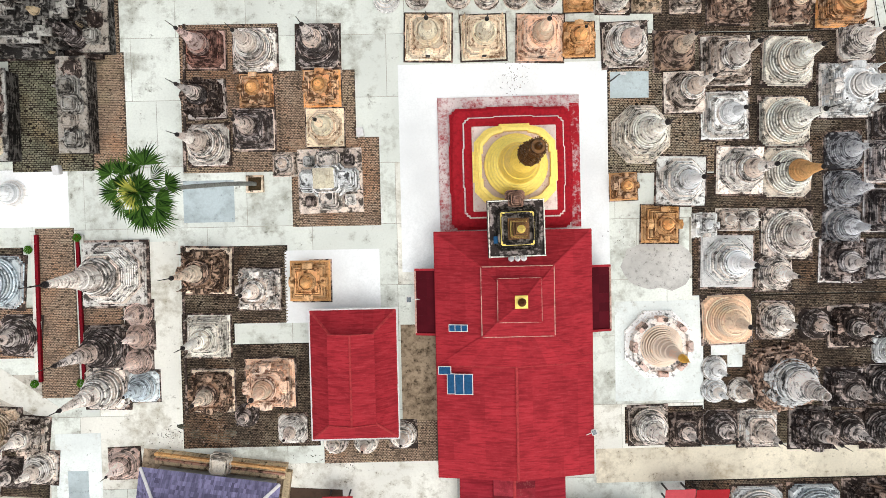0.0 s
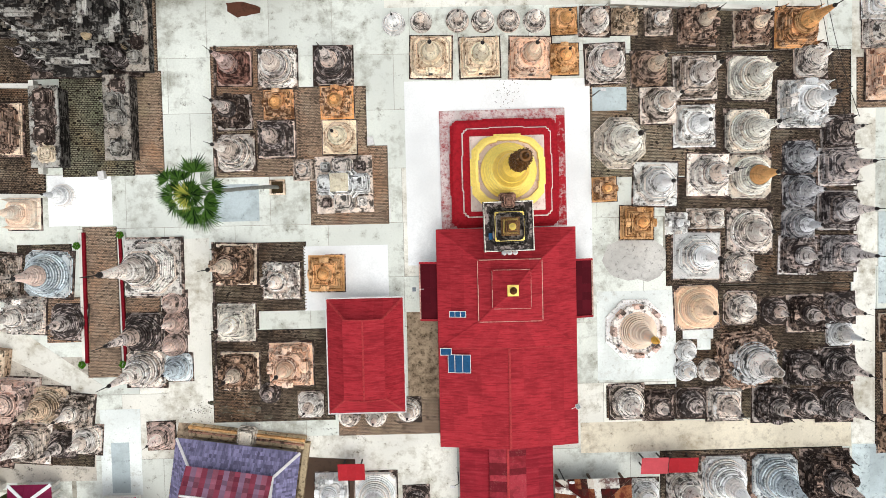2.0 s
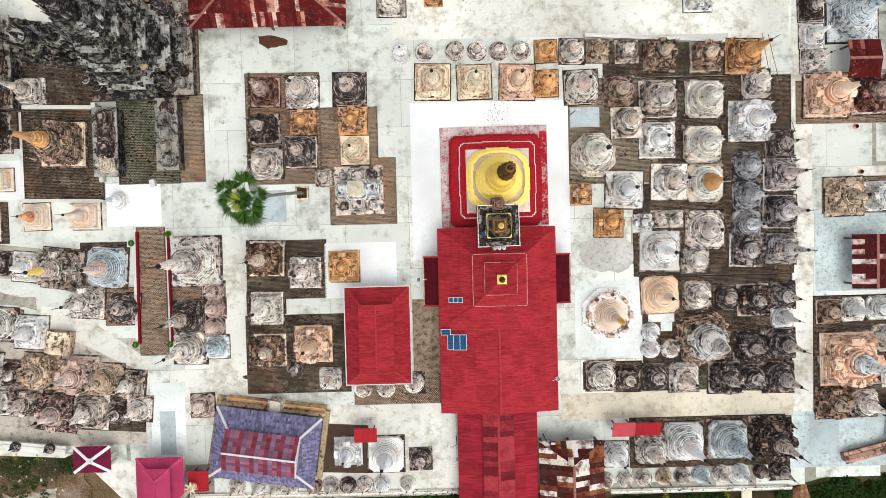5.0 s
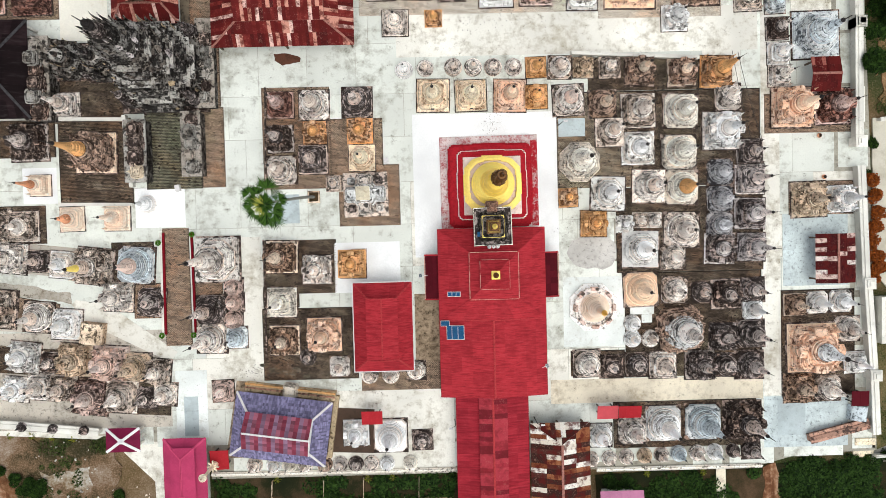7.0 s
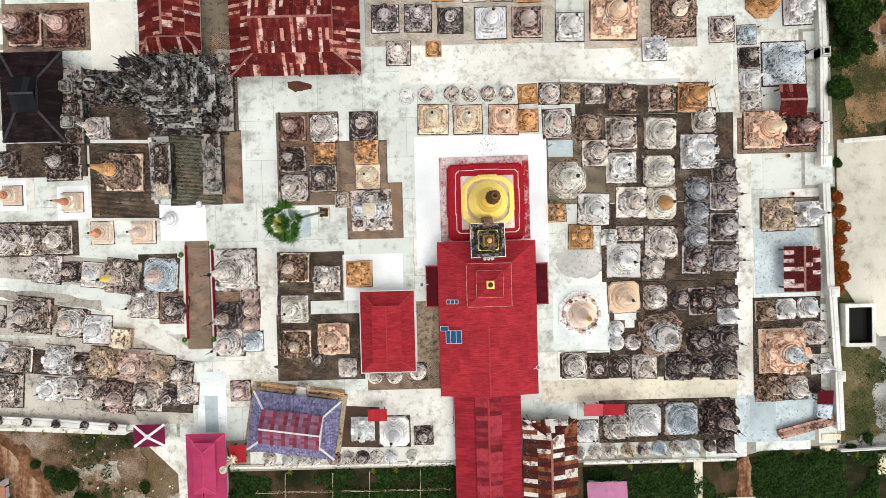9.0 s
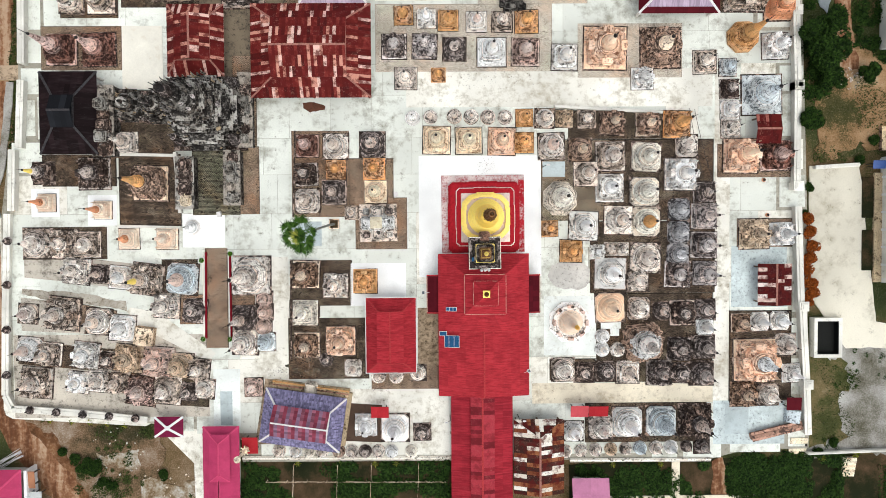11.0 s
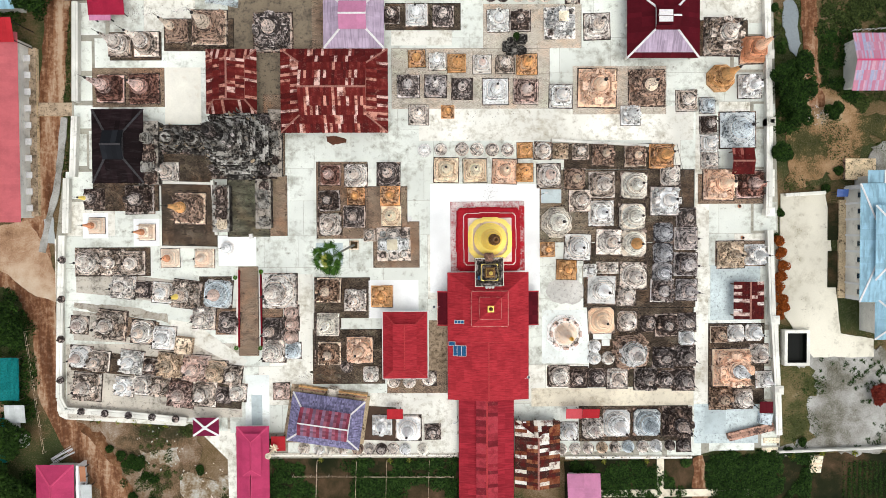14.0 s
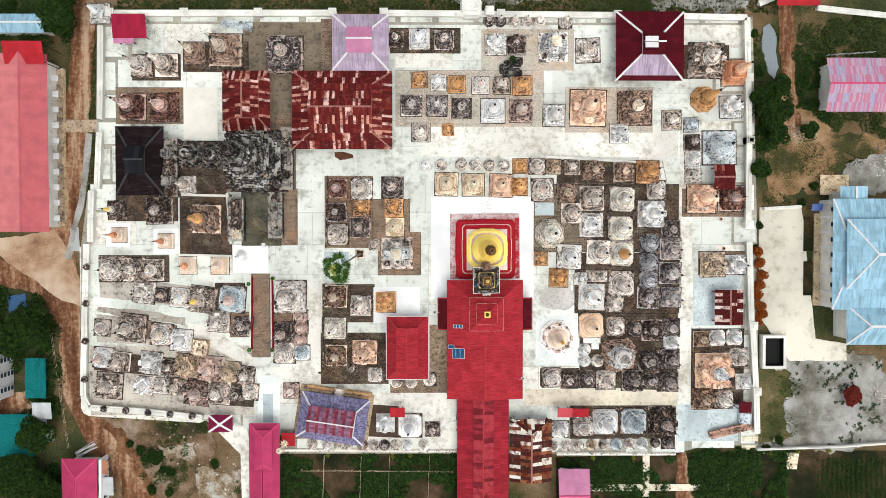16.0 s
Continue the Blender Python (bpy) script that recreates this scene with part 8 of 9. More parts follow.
def pot_plant(x, y, s=0.36):
    r = thing("pot_plant", x, y, 0.02, 0, "round clipped bush in a stone pot", "plant", "pots at the walkway's ends")
    part("pot", loft(bmesh.new(), SMALL_CIRCLE, [(0.2, 0), (0.3, 0.3), (0.32, 0.4), (0.26, 0.4)]), WALL, r)
    bm = bmesh.new()
    leaf_cloud(bm, random.Random(3), (0, 0, 0.65), s, 260, 0.09, 0.9)
    part("foliage", bm, SHRUB, r)


pot_plant(-35.35, -1.98)
pot_plant(-31.08, -1.01)
pot_plant(-35.30, -13.77)
pot_plant(-31.27, -13.81)


def tank(q):
    x0, y0, x1, y1 = q
    r = thing("water_tank", (x0 + x1) / 2, (y0 + y1) / 2, -0.6, 0, "open concrete water tank with a pale rim and dark water", "tank")
    w, d = (x1 - x0) / 2, (y1 - y0) / 2
    for b in ((-w, -d, w, -d + 0.5), (-w, d - 0.5, w, d), (-w, -d + 0.5, -w + 0.5, d - 0.5), (w - 0.5, -d + 0.5, w, d - 0.5)):
        part("rim", boxed(b[0], b[1], 0, b[2], b[3], 1.6), WALL, r)
    # Added near-black lining: the shade inside a deep tank put into colour.
    for b in ((-w + 0.5, -d + 0.5, w - 0.5, -d + 0.56), (-w + 0.5, d - 0.56, w - 0.5, d - 0.5), (-w + 0.5, -d + 0.56, -w + 0.56, d - 0.56), (w - 0.56, -d + 0.56, w - 0.5, d - 0.56)):
        part("algae_lining", boxed(b[0], b[1], 0, b[2], b[3], 1.45), WATER, r, "near-black lining for the tank's dark inside")
    part("water", boxed(-w + 0.45, -d + 0.45, 0, w - 0.45, d - 0.45, 0.35), WATER, r)


tank((56.60, -17.27, 60.87, -11.27))


def lamp_column(x, y):
    r = thing("lamp_column", x, y, 0, 0, "tall cream column with a lotus-shaped top", "column")
    part("foot", loft(bmesh.new(), OCTAGON, [(1.1, -0.3), (1.1, 0.8), (0.8, 0.9), (0.8, 1.4), (0.5, 1.5)]), RED_PAINT, r, "red painted foot")
    part("shaft", loft(bmesh.new(), SMALL_CIRCLE, [(0.42, 1.4), (0.36, 3.0), (0.44, 3.1), (0.22, 3.3), (0.18, 7.0)]), WASH["cream"], r)
    for k in range(8):
        a = k * math.pi / 4
        part("bracket", bar(bmesh.new(), (0, 0, 3.0), (0.75 * math.cos(a), 0.75 * math.sin(a), 3.3), 0.14, 0.2), WASH["cream"], r)
    part("capital", loft(bmesh.new(), SMALL_CIRCLE, [(0.2, 7.0), (0.48, 7.15), (0.5, 7.35), (0.25, 7.5), (0.3, 7.6), (0.05, 8.0)]), WASH["cream"], r)


lamp_column(-28.67, -29.97)
lean_to((-29.29, -30.71, -26.96, -28.20), 2.0, 2.4, BRIGHT_RED, "red sheet awning beside the column")


def shrine_box(x, y, w, d, h, hue, label):
    r = thing("shrine_box", x, y, 0.02, -8, label, "shrine")
    part("body", boxed(-w / 2, -d / 2, 0, w / 2, d / 2, h * 0.6), WASH[hue], r)
    bm = bmesh.new()
    n = 10
    for i in range(n):
        a0, a1 = math.pi * i / n, math.pi * (i + 1) / n
        vs = [bm.verts.new((-math.cos(a) * w / 2, yy, h * 0.6 + math.sin(a) * h * 0.4)) for a, yy in ((a0, -d / 2), (a1, -d / 2), (a1, d / 2), (a0, d / 2))]
        bm.faces.new(vs)
    bmesh.ops.remove_doubles(bm, verts=bm.verts, dist=0.001)
    bmesh.ops.solidify(bm, geom=bm.faces[:], thickness=0.12)
    part("vault", bm, WASH[hue], r)


shrine_box(-43.94, -13.19, 2.8, 2.6, 2.0, "tan", "ochre vaulted brick shrine box")
shrine_box(53.6, -26.2, 2.2, 1.9, 1.4, "blue", "pale blue cement tank against the wall")


def planter(x, y):
    r = thing("planter", x, y, 0.01, 0, "square concrete planter with weedy soil", "planter", scale=(0.68, 0.68, 1))
    for b in ((-1.1, -1.1, 1.1, -0.85), (-1.1, 0.85, 1.1, 1.1), (-1.1, -0.85, -0.85, 0.85), (0.85, -0.85, 1.1, 0.85)):
        part("rim", boxed(*b[:2], 0, *b[2:], 0.5), WASH["tan"], r)
    part("soil", boxed(-0.86, -0.86, 0, 0.86, 0.86, 0.3), DARK_SOIL, r)


PALM_FOOT = (-15.56, 3.34)
planter(*PALM_FOOT)


def fan_palm(foot, crown, top):
    """A tall fan palm: a leaning grey trunk and a crown of pleated fan leaves on long stalks."""
    r = thing("fan_palm", foot[0], foot[1], 0.3, 0, "tall green fan palm with a yellowing leaf", "palm tree")
    dx, dy = crown[0] - foot[0], crown[1] - foot[1]
    bm = bmesh.new()
    n = 14
    rows = []
    for i in range(n + 1):
        k = i / n
        q = (dx * k ** 1.3, dy * k ** 1.3, (top - 0.3) * k)
        rad = 0.18 - 0.06 * k + 0.015 * (i % 2)
        rows.append([bm.verts.new((q[0] + rad * x, q[1] + rad * y, q[2])) for x, y in SMALL_CIRCLE])
    for a, b in zip(rows, rows[1:]):
        for i in range(12):
            bm.faces.new((a[i], a[(i + 1) % 12], b[(i + 1) % 12], b[i]))
    part("trunk", bm, PALM_BARK, r, "ringed grey trunk")
    rng = random.Random(5)
    c = Vector((dx, dy, top - 0.3))
    for i in range(33):
        a = i * 2.399963 + rng.uniform(-0.3, 0.3)
        rise = rng.uniform(0.15, 0.5) if i > 26 else rng.uniform(-0.4, 0.3) if i % 4 else rng.uniform(0.5, 1.1)
        d = Vector((math.cos(a) * math.cos(rise), math.sin(a) * math.cos(rise), math.sin(rise)))
        stalk = rng.uniform(0.8, 1.7) if i % 4 and i < 27 else rng.uniform(0.05, 0.4)
        hub = c + d * stalk
        side = d.cross(Vector((rng.gauss(0, 0.25), rng.gauss(0, 0.25), 1))).normalized()
        up = side.cross(d)
        bm = bar(bmesh.new(), c, hub, 0.05, 0.04)
        fan = rng.uniform(0.9, 1.5) if i < 27 else rng.uniform(0.7, 1.1)
        seg = 17
        for k in range(seg):
            b = math.radians(-68 + 136 * k / (seg - 1))
            out = d * math.cos(b) + side * math.sin(b)
            ln = fan * (0.72 + 0.28 * math.cos(b * 0.6)) * rng.uniform(0.75, 1.1)
            wide = 0.055
            t = (d * -math.sin(b) + side * math.cos(b)) * wide
            mid = hub + out * ln * 0.55 + up * 0.06 * (k % 2)
            tip = hub + out * ln - Vector((0, 0, 0.28 * ln * rng.uniform(0.4, 1.2)))
            vs = [bm.verts.new(p) for p in (hub, mid - t, tip, mid + t)]
            bm.faces.new(vs)
        part("fan_leaf", bm, YELLOW_LEAF if i in (4, 20) else PALM_LEAF, r)


fan_palm(PALM_FOOT, (-16.66, 1.85), 23.2)

# ---------------------------------------------------------------- plants outside
def rosette(x, y, r, z=-0.45):
    """A low rosette of sword-shaped leaves."""
    root = thing("agave", x, y, z, 0, "yellow-green rosette plant at the foot of the wall", "plant", "rosette plants along the walls")
    rng = random.Random(int(x * 13))
    bm = bmesh.new()
    for i in range(13):
        a, up, ln = i * 2.4, rng.uniform(0.25, 0.9), r * rng.uniform(0.7, 1.1)
        d, n = Vector((math.cos(a), math.sin(a), 0)), Vector((-math.sin(a), math.cos(a), 0)) * 0.11 * r
        mid, tip = d * ln * 0.55 + Vector((0, 0, up * r)), d * ln + Vector((0, 0, up * r * 0.75))
        lo = [bm.verts.new(p) for p in (n * 0.6, mid + n, tip, mid - n, -n * 0.6)]
        bm.faces.new(lo)
    part("leaves", bm, YELLOW_LEAF, root)
    part("crown_base", loft(bmesh.new(), SMALL_CIRCLE, [(0.12 * r, 0), (0.16 * r, 0.15), (0.05 * r, 0.3)]), BARK, root)


for px, py in ((58.6, -32.9), (63.8, -32.5), (69.3, -32.4), (-21.5, -33.0), (-15.2, -33.1), (-9.8, -33.2), (-6.6, -33.2), (-55.5, -26.3), (-52.8, -26.4), (-50.2, -26.7), (-58.8, -26.0), (-47.5, -27.0), (26.5, -33.6), (33.8, -33.6)):
    rosette(px, py, 0.75 if px > 40 else 0.6)
tree(57.72, 28.12, 3.6, 5.5, LEAF, "broad dark green tree beside the track", 1, n=14)
tree(57.66, 33.04, 2.6, 4.5, LEAF, "dark green tree beside the wall", 2)
tree(55.29, 18.33, 2.0, 3.6, LEAF, "green bushy tree outside the wall", 3)
tree(-73.09, -9.76, 4.4, 6.5, LEAF, "dark spreading tree over the lane", 4, n=16)
tree(-76.32, -11.23, 4.0, 6.0, LEAF, "dark spreading tree over the lane", 5, n=12)
tree(-67.79, 44.16, 3.8, 6.0, LEAF, "dark green tree by the road", 6, n=12)
tree(-66.48, 48.00, 4.2, 6.5, LEAF, "dark green tree by the road", 16, n=12)
tree(-75.42, -35.91, 4.6, 5.5, LEAF, "dark leafy tree beside the magenta house", 17, n=14)
tree(-70.55, -37.91, 3.2, 5.0, LEAF, "dark leafy tree beside the magenta house", 18, n=10)
tree(55.70, 31.07, 2.6, 4.5, LEAF, "dark green tree beside the wall", 19)
tree(64.21, 25.67, 1.8, 3.0, LEAF, "small dark tree beside the rose-roofed house", 20)
tree(58.75, 24.67, 2.0, 3.4, LEAF, "small dark tree beside the track", 21)
tree(-72.43, -28.27, 3.2, 4.5, LEAF, "leafy tree over the tarpaulin", 7, n=12)
tree(72.64, -22.37, 2.0, 2.6, RED_LEAF, "round bush with dark red leaves", 8, n=10)
bush(11.47, 37.74, 0.8, 1.6, LEAF, "small dark bush growing on a ruin", 9, ground=0.3)
for px, py in ([(55.52, 3.49), (56.05, 1.76), (56.38, -0.28), (56.19, -2.32), (55.70, -3.85), (56.23, -5.89), (56.66, -7.52), (55.75, -8.95)]):
    bush(px, py, 1.2, 1.9, BLOOM, "hedge bush covered in orange-brown blossom", int(py))
for px, py in ([(55.97, 8.37), (55.30, 4.30), (55.98, 35.64), (56.12, 22.54), (56.59, 26.08), (54.89, 42.66), (65.89, 15.47), (63.89, 12.43), (60.31, -30.52), (57.75, -32.06)]):
    bush(px, py, 0.9, 1.1, LEAF, "low green bush on rough ground", int(px))
for px, py in ((-56.96, -30.85), (-55.21, -31.94), (-54.18, -33.37), (-52.42, -34.1), (-51.04, -35.54), (-49.63, -35.91), (-53.21, -39.12), (-50.04, -39.68), (-41.82, -34.53), (-53.2, -32.6), (-51.6, -33.0)):
    bush(px, py, 1.0, 1.0, LEAF, "dark green bush on the waste ground", int(px * 3))


def thicket(name, x0, y0, x1, y1, count, material, label, r=1.0, h=1.0, seed=1, patch=-1.0, leaf=0.22, ground=-0.5):
    """Shrubs that grow into one another: many small clumps of leaves."""
    rng = random.Random(seed)
    v, f = [], []
    for _ in range(count):
        x, y = rng.uniform(x0, x1), rng.uniform(y0, y1)
        if bare(x, y) or noise.noise((x * 0.13, y * 0.13, seed)) < patch:
            continue
        q = r * rng.uniform(0.4, 1.2)
        for _ in range(int(40 + 60 * q)):
            a, b = rng.uniform(0, 6.28), math.sqrt(rng.random())
            px, py, pz = x + q * b * math.cos(a), y + q * b * math.sin(a), ground + h * q * rng.uniform(0.1, 1.0) * (1.15 - b * b)
            t, s = rng.uniform(0, 6.28), leaf * rng.uniform(0.5, 1.2)
            c, d, e, g = s * math.cos(t), s * math.sin(t), rng.uniform(-0.5, 0.5) * s, rng.uniform(-0.5, 0.5) * s
            k = len(v)
            v += [(px - c, py - d, pz - e), (px + 0.5 * d, py - 0.5 * c, pz + g), (px + c, py + d, pz + e), (px - 0.5 * d, py + 0.5 * c, pz - g)]
            f.append((k, k + 1, k + 2, k + 3))
    me = bpy.data.meshes.new(name)
    me.from_pydata(v, [], f)
    me.materials.append(material)
    return tagged(new(name, me), label, name.replace("_", " "), kind="stuff")


thicket("weeds", -55.0, -45.58, -36.73, -27.2, 170, GRASS, "dark weeds in patches on the waste ground", 0.9, 0.4, 3, 0.06, 0.16)
tufts("grass", -64.13, 5.34, -62.53, 44.33, 900, GRASS, "rough grass verge under the wall", 0.3, patch=0.0, seed=4)
tufts("grass", 54.53, 12.43, 78.76, 44.69, 5000, GRASS, "rough grass outside the wall", 0.35, patch=0.08, seed=5)
thicket("undergrowth", 54.93, 22.34, 58.5, 36.65, 60, LEAF, "dark undergrowth outside the wall", 1.2, 1.0, 5, -0.1)
thicket("undergrowth", 62.70, 38.69, 78.55, 45.71, 110, GRASS, "dark undergrowth beside the house", 1.1, 0.7, 25, -0.15)
thicket("undergrowth", 65.5, 24.5, 78.79, 28.6, 60, GRASS, "dark undergrowth beside the house", 0.9, 0.5, 26, -0.05)
thicket("undergrowth", 62.61, 27.60, 69.22, 39.18, 60, LEAF, "dark undergrowth beside the house", 1.0, 0.8, 15, -0.1)
thicket("weeds", 56.63, -31.57, 79.0, -16.14, 260, LEAF, "scattered weeds on waste ground", 0.5, 0.4, 6, 0.1, 0.13)
tufts("grass", 55.60, -30.00, 64.33, -16.64, 1500, GRASS, "rough grass beside the tank", 0.3, seed=6, patch=0.1)
tufts("grass", -59.03, 46.50, 61.37, 56.45, 8000, GRASS, "rough grass behind the boundary wall", 0.4, patch=0.0, seed=7)
thicket("undergrowth", -55.06, 46.63, 6.92, 54.37, 120, GRASS, "green weeds behind the boundary wall", 1.0, 0.6, 17, 0.05, 0.2)
thicket("garden_plants", -29.65, -48.82, 1.53, -33.17, 620, CROP, "dense green plants of the fenced garden", 1.1, 0.9, 8, -0.12)
thicket("garden_plants", 21.39, -51.12, 56.84, -33.75, 900, CROP, "dense green vegetable beds", 1.0, 0.9, 9, -0.12)
tufts("garden_plants", 67.15, -51.30, 87.31, -33.87, 6500, CROP, "sparse planted rows on dark soil", 0.32, rows=0.9, seed=10)
thicket("garden_plants", 45.20, -51.19, 61.99, -32.56, 520, CROP, "dense dark green hedge and vegetable beds", 1.1, 1.0, 19, -0.3)
thicket("undergrowth", -86.09, -48.54, -69.99, -2.72, 330, LEAF, "dark undergrowth beside the lane", 1.6, 1.1, 11, -0.3)
thicket("undergrowth", -84.89, 41.32, -66.53, 54.19, 130, LEAF, "dark undergrowth beside the road", 1.6, 1.1, 12, -0.3)
slab(35.51, -40.76, 36.74, -33.13, TAN_FLOOR, "narrow pale concrete garden path", -0.25)
slab(25.98, -39.74, 52.69, -38.50, TAN_FLOOR, "narrow pale concrete garden path", -0.24)


# ---------------------------------------------------------------- the yard's poured slabs, with open joints
YARD_LINE = [(-61.68, 45.72), (54.35, 45.46), (55.59, 6.33), (56.20, -31.13), (46.44, -31.30), (41.32, -32.63), (1.94, -32.51), (-29.60, -32.41), (-29.58, -29.03), (-35.67, -29.42), (-43.24, -26.44), (-63.73, -24.55), (-65.31, -22.30), (-64.98, 4.33), (-63.66, 14.19), (-62.25, 14.59)]


def poured_slabs():
    root = thing("floor_slabs", 0, 0, 0, 0, "grey concrete slabs poured in irregular bays", "floor", kind="structure")
    rng = random.Random(21)
    y = -33.0
    n = 0
    while y < 46:
        d = rng.uniform(4.4, 6.6)
        x = -64.0
        while x < 57:
            w = rng.uniform(4.4, 9.5)
            corners = [(x, y), (x + w, y), (x + w, y + d), (x, y + d)]
            hidden = any(a - 0.3 < x and x + w < c + 0.3 and b - 0.3 < y and y + d < e + 0.3 for a, b, c, e in PAVED + [HALL])
            if not hidden and n < 300:
                g = 0.022
                bm = bmesh.new()
                pts = [(x + g, y + g), (x + w - g, y + g), (x + w - g, y + d - g), (x + g, y + d - g)]
                if not all(inside(px, py, YARD_LINE) for px, py in pts):
                    steps_in = [(x + w * (i + 0.5) / 6, y + d * (j + 0.5) / 6) for i in range(6) for j in range(6)]
                    ok = [p for p in steps_in if inside(*p, YARD_LINE)]
                    if len(ok) < 12:
                        bm.free()
                        x += w
                        continue
                    x0, x1 = min(p[0] for p in ok), max(p[0] for p in ok)
                    y0, y1 = min(p[1] for p in ok), max(p[1] for p in ok)
                    pts = [(x0, y0), (x1, y0), (x1, y1), (x0, y1)]
                loft(bm, pts, [(1, -0.05), (1, 0.03)])
                part("slab", bm, FLOOR if rng.random() < 0.9 else CREAM_FLOOR, root)
                n += 1
            x += w
        y += d


poured_slabs()


# ---------------------------------------------------------------- outside: houses, tarpaulins, stairs, clutter
def window_row(parent, a, b, n, w, h, z, along="y", label="white framed window"):
    for i in range(n):
        k = (i + 0.5) / n
        x, y = a[0] + (b[0] - a[0]) * k, a[1] + (b[1] - a[1]) * k
        hx, hy = (0.5, w / 2) if along == "y" else (w / 2, 0.5)
        f = part("window", boxed(x - hx, y - hy, z, x + hx, y + hy, z + h, bevel=0.03), RIDGE, parent, label)
        part("pane", boxed(x - hx + 0.06 - (0.08 if along == "y" else 0), y - hy + 0.06, z + 0.1, x + hx + (0.02 if along == "y" else -0.06), y + hy - 0.06, z + h - 0.1), GLASS, f)


def annex(q, z0, z1, material, label, name="veranda", edge=WALL):
    x0, y0, x1, y1 = q
    r = thing(name, (x0 + x1) / 2, (y0 + y1) / 2, z0, 0, label, "building")
    w, d = (x1 - x0) / 2, (y1 - y0) / 2
    part("slab", boxed(-w, -d, 0, w, d, z1 - z0, bevel=0.05), material, r)
    part("edge", boxed(-w - 0.1, -d - 0.1, z1 - z0, w + 0.1, d + 0.1, z1 - z0 + 0.12) if edge is WALL else boxed(-w, -d, z1 - z0, w, d, z1 - z0 + 0.04), edge, r)
    return r


school = annex((-70.03, 8.35, -67.85, 36.15), -0.6, 0.4, WASH["honey"], "narrow tan concrete terrace along the school", "school_terrace", BROWN_FLOOR)
sx0, sy0, sx1, sy1 = -69.51, 8.34, -67.76, 35.41
bank = thing("window_hoods", sx1, (sy0 + sy1) / 2, -0.2, 0, "row of white window hoods along the school wall", "windows")
for i in range(10):
    yy = (sy1 - sy0) * ((i + 0.5) / 10 - 0.5)
    hood = part("hood", boxed(-1.1, yy - 0.5, 2.2, -0.1, yy + 0.5, 2.35, bevel=0.02), RIDGE, bank)
    part("bracket", boxed(-1.3, yy - 0.6, 0, -1.05, yy + 0.6, 2.2), WALL, bank)
lean_to((-74.6, 35.6, -67.9, 39.2), 6.4, 7.4, BRIGHT_RED, "red sheet porch roof of the school")


def white_house(q, h, label):
    x0, y0, x1, y1 = q
    r = thing("white_house", (x0 + x1) / 2, (y0 + y1) / 2, -0.5, 0, label, "house")
    w, d = (x1 - x0) / 2, (y1 - y0) / 2
    walls_under(r, -w, -d, w, d, 0, h, RIDGE, 0)
    part("flat_roof", boxed(-w - 0.2, -d - 0.2, h, w + 0.2, d + 0.2, h + 0.2), WALL, r)
    for i in range(4):
        for j in range(3):
            f = part("window", boxed(w - 0.05, -d + (j + 0.4) * 2 * d / 3, 0.6 + i * h / 4.4, w + 0.25, -d + (j + 0.8) * 2 * d / 3, 1.5 + i * h / 4.4), RIDGE, r)
            part("pane", boxed(w + 0.05, -d + (j + 0.45) * 2 * d / 3, 0.7 + i * h / 4.4, w + 0.28, -d + (j + 0.75) * 2 * d / 3, 1.4 + i * h / 4.4), GLASS, f)


white_house((-83.96, -21.96, -77.73, -14.05), 4.6, "white house with dark square windows beside the lane")


def tarpaulin(q, z, label, sag=0.5, seed=1):
    x0, y0, x1, y1 = q
    r = thing("tarpaulin", (x0 + x1) / 2, (y0 + y1) / 2, -0.6, 0, label, "tarpaulin")
    n, m = 10, 12
    w, d = x1 - x0, y1 - y0
    bm = bmesh.new()
    grid = [[bm.verts.new((w * (i / n - 0.5), d * (j / m - 0.5), z + 0.5 * sag * noise.noise((i * 0.6, j * 0.5, seed)) - sag * 0.6 * math.sin(math.pi * i / n))) for i in range(n + 1)] for j in range(m + 1)]
    for j in range(m):
        for i in range(n):
            bm.faces.new((grid[j][i], grid[j][i + 1], grid[j + 1][i + 1], grid[j + 1][i]))
    bmesh.ops.solidify(bm, geom=bm.faces[:], thickness=0.02)
    part("cloth", bm, TEAL, r)
    for px in (-w / 2 + 0.1, w / 2 - 0.1):
        for py in (-d / 2 + 0.1, d / 2 - 0.1):
            part("pole", boxed(px - 0.04, py - 0.04, 0, px + 0.04, py + 0.04, z + 0.1), BARK, r)


tarpaulin((-74.52, -22.13, -70.85, -15.03), 2.4, "teal tarpaulin stretched over a work place")
tarpaulin((-80.91, -32.56, -73.18, -25.03), 2.2, "teal tarpaulin roof with cross battens", 0.25, 4)
lean_to((-73.11, -25.75, -69.74, -22.74), 2.0, 2.4, ZINC, "grey zinc lean-to beside the lane", "zinc_roof")
annex((-74.24, -28.09, -72.02, -25.85), -0.5, 0.8, RIDGE, "white water tank with a flat lid", "tank")
annex((-72.66, -30.14, -70.54, -28.30), -0.5, 0.6, RIDGE, "white rectangular cistern with a lid", "tank")


def stair(q, n, z0, z1, along, label):
    x0, y0, x1, y1 = q
    r = thing("stair", x0, y0, z0, 0, label, "stairs")
    for i in range(n):
        if along == "y":
            a = (0, (y1 - y0) * i / n, x1 - x0, (y1 - y0) * (i + 1) / n)
        else:
            a = ((x1 - x0) * i / n, 0, (x1 - x0) * (i + 1) / n, y1 - y0)
        part("step", boxed(a[0], a[1], 0, a[2], a[3], (z1 - z0) * (i + 1) / n), WASH["cream"], r)


stair((53.53, -32.36, 56.20, -29.68), 6, -0.6, 0.3, "y", "short whitewashed concrete stair at the corner")
stair((61.69, -35.89, 63.65, -32.80), 8, -0.5, 0.35, "y", "narrow cream concrete stair down to the garden")


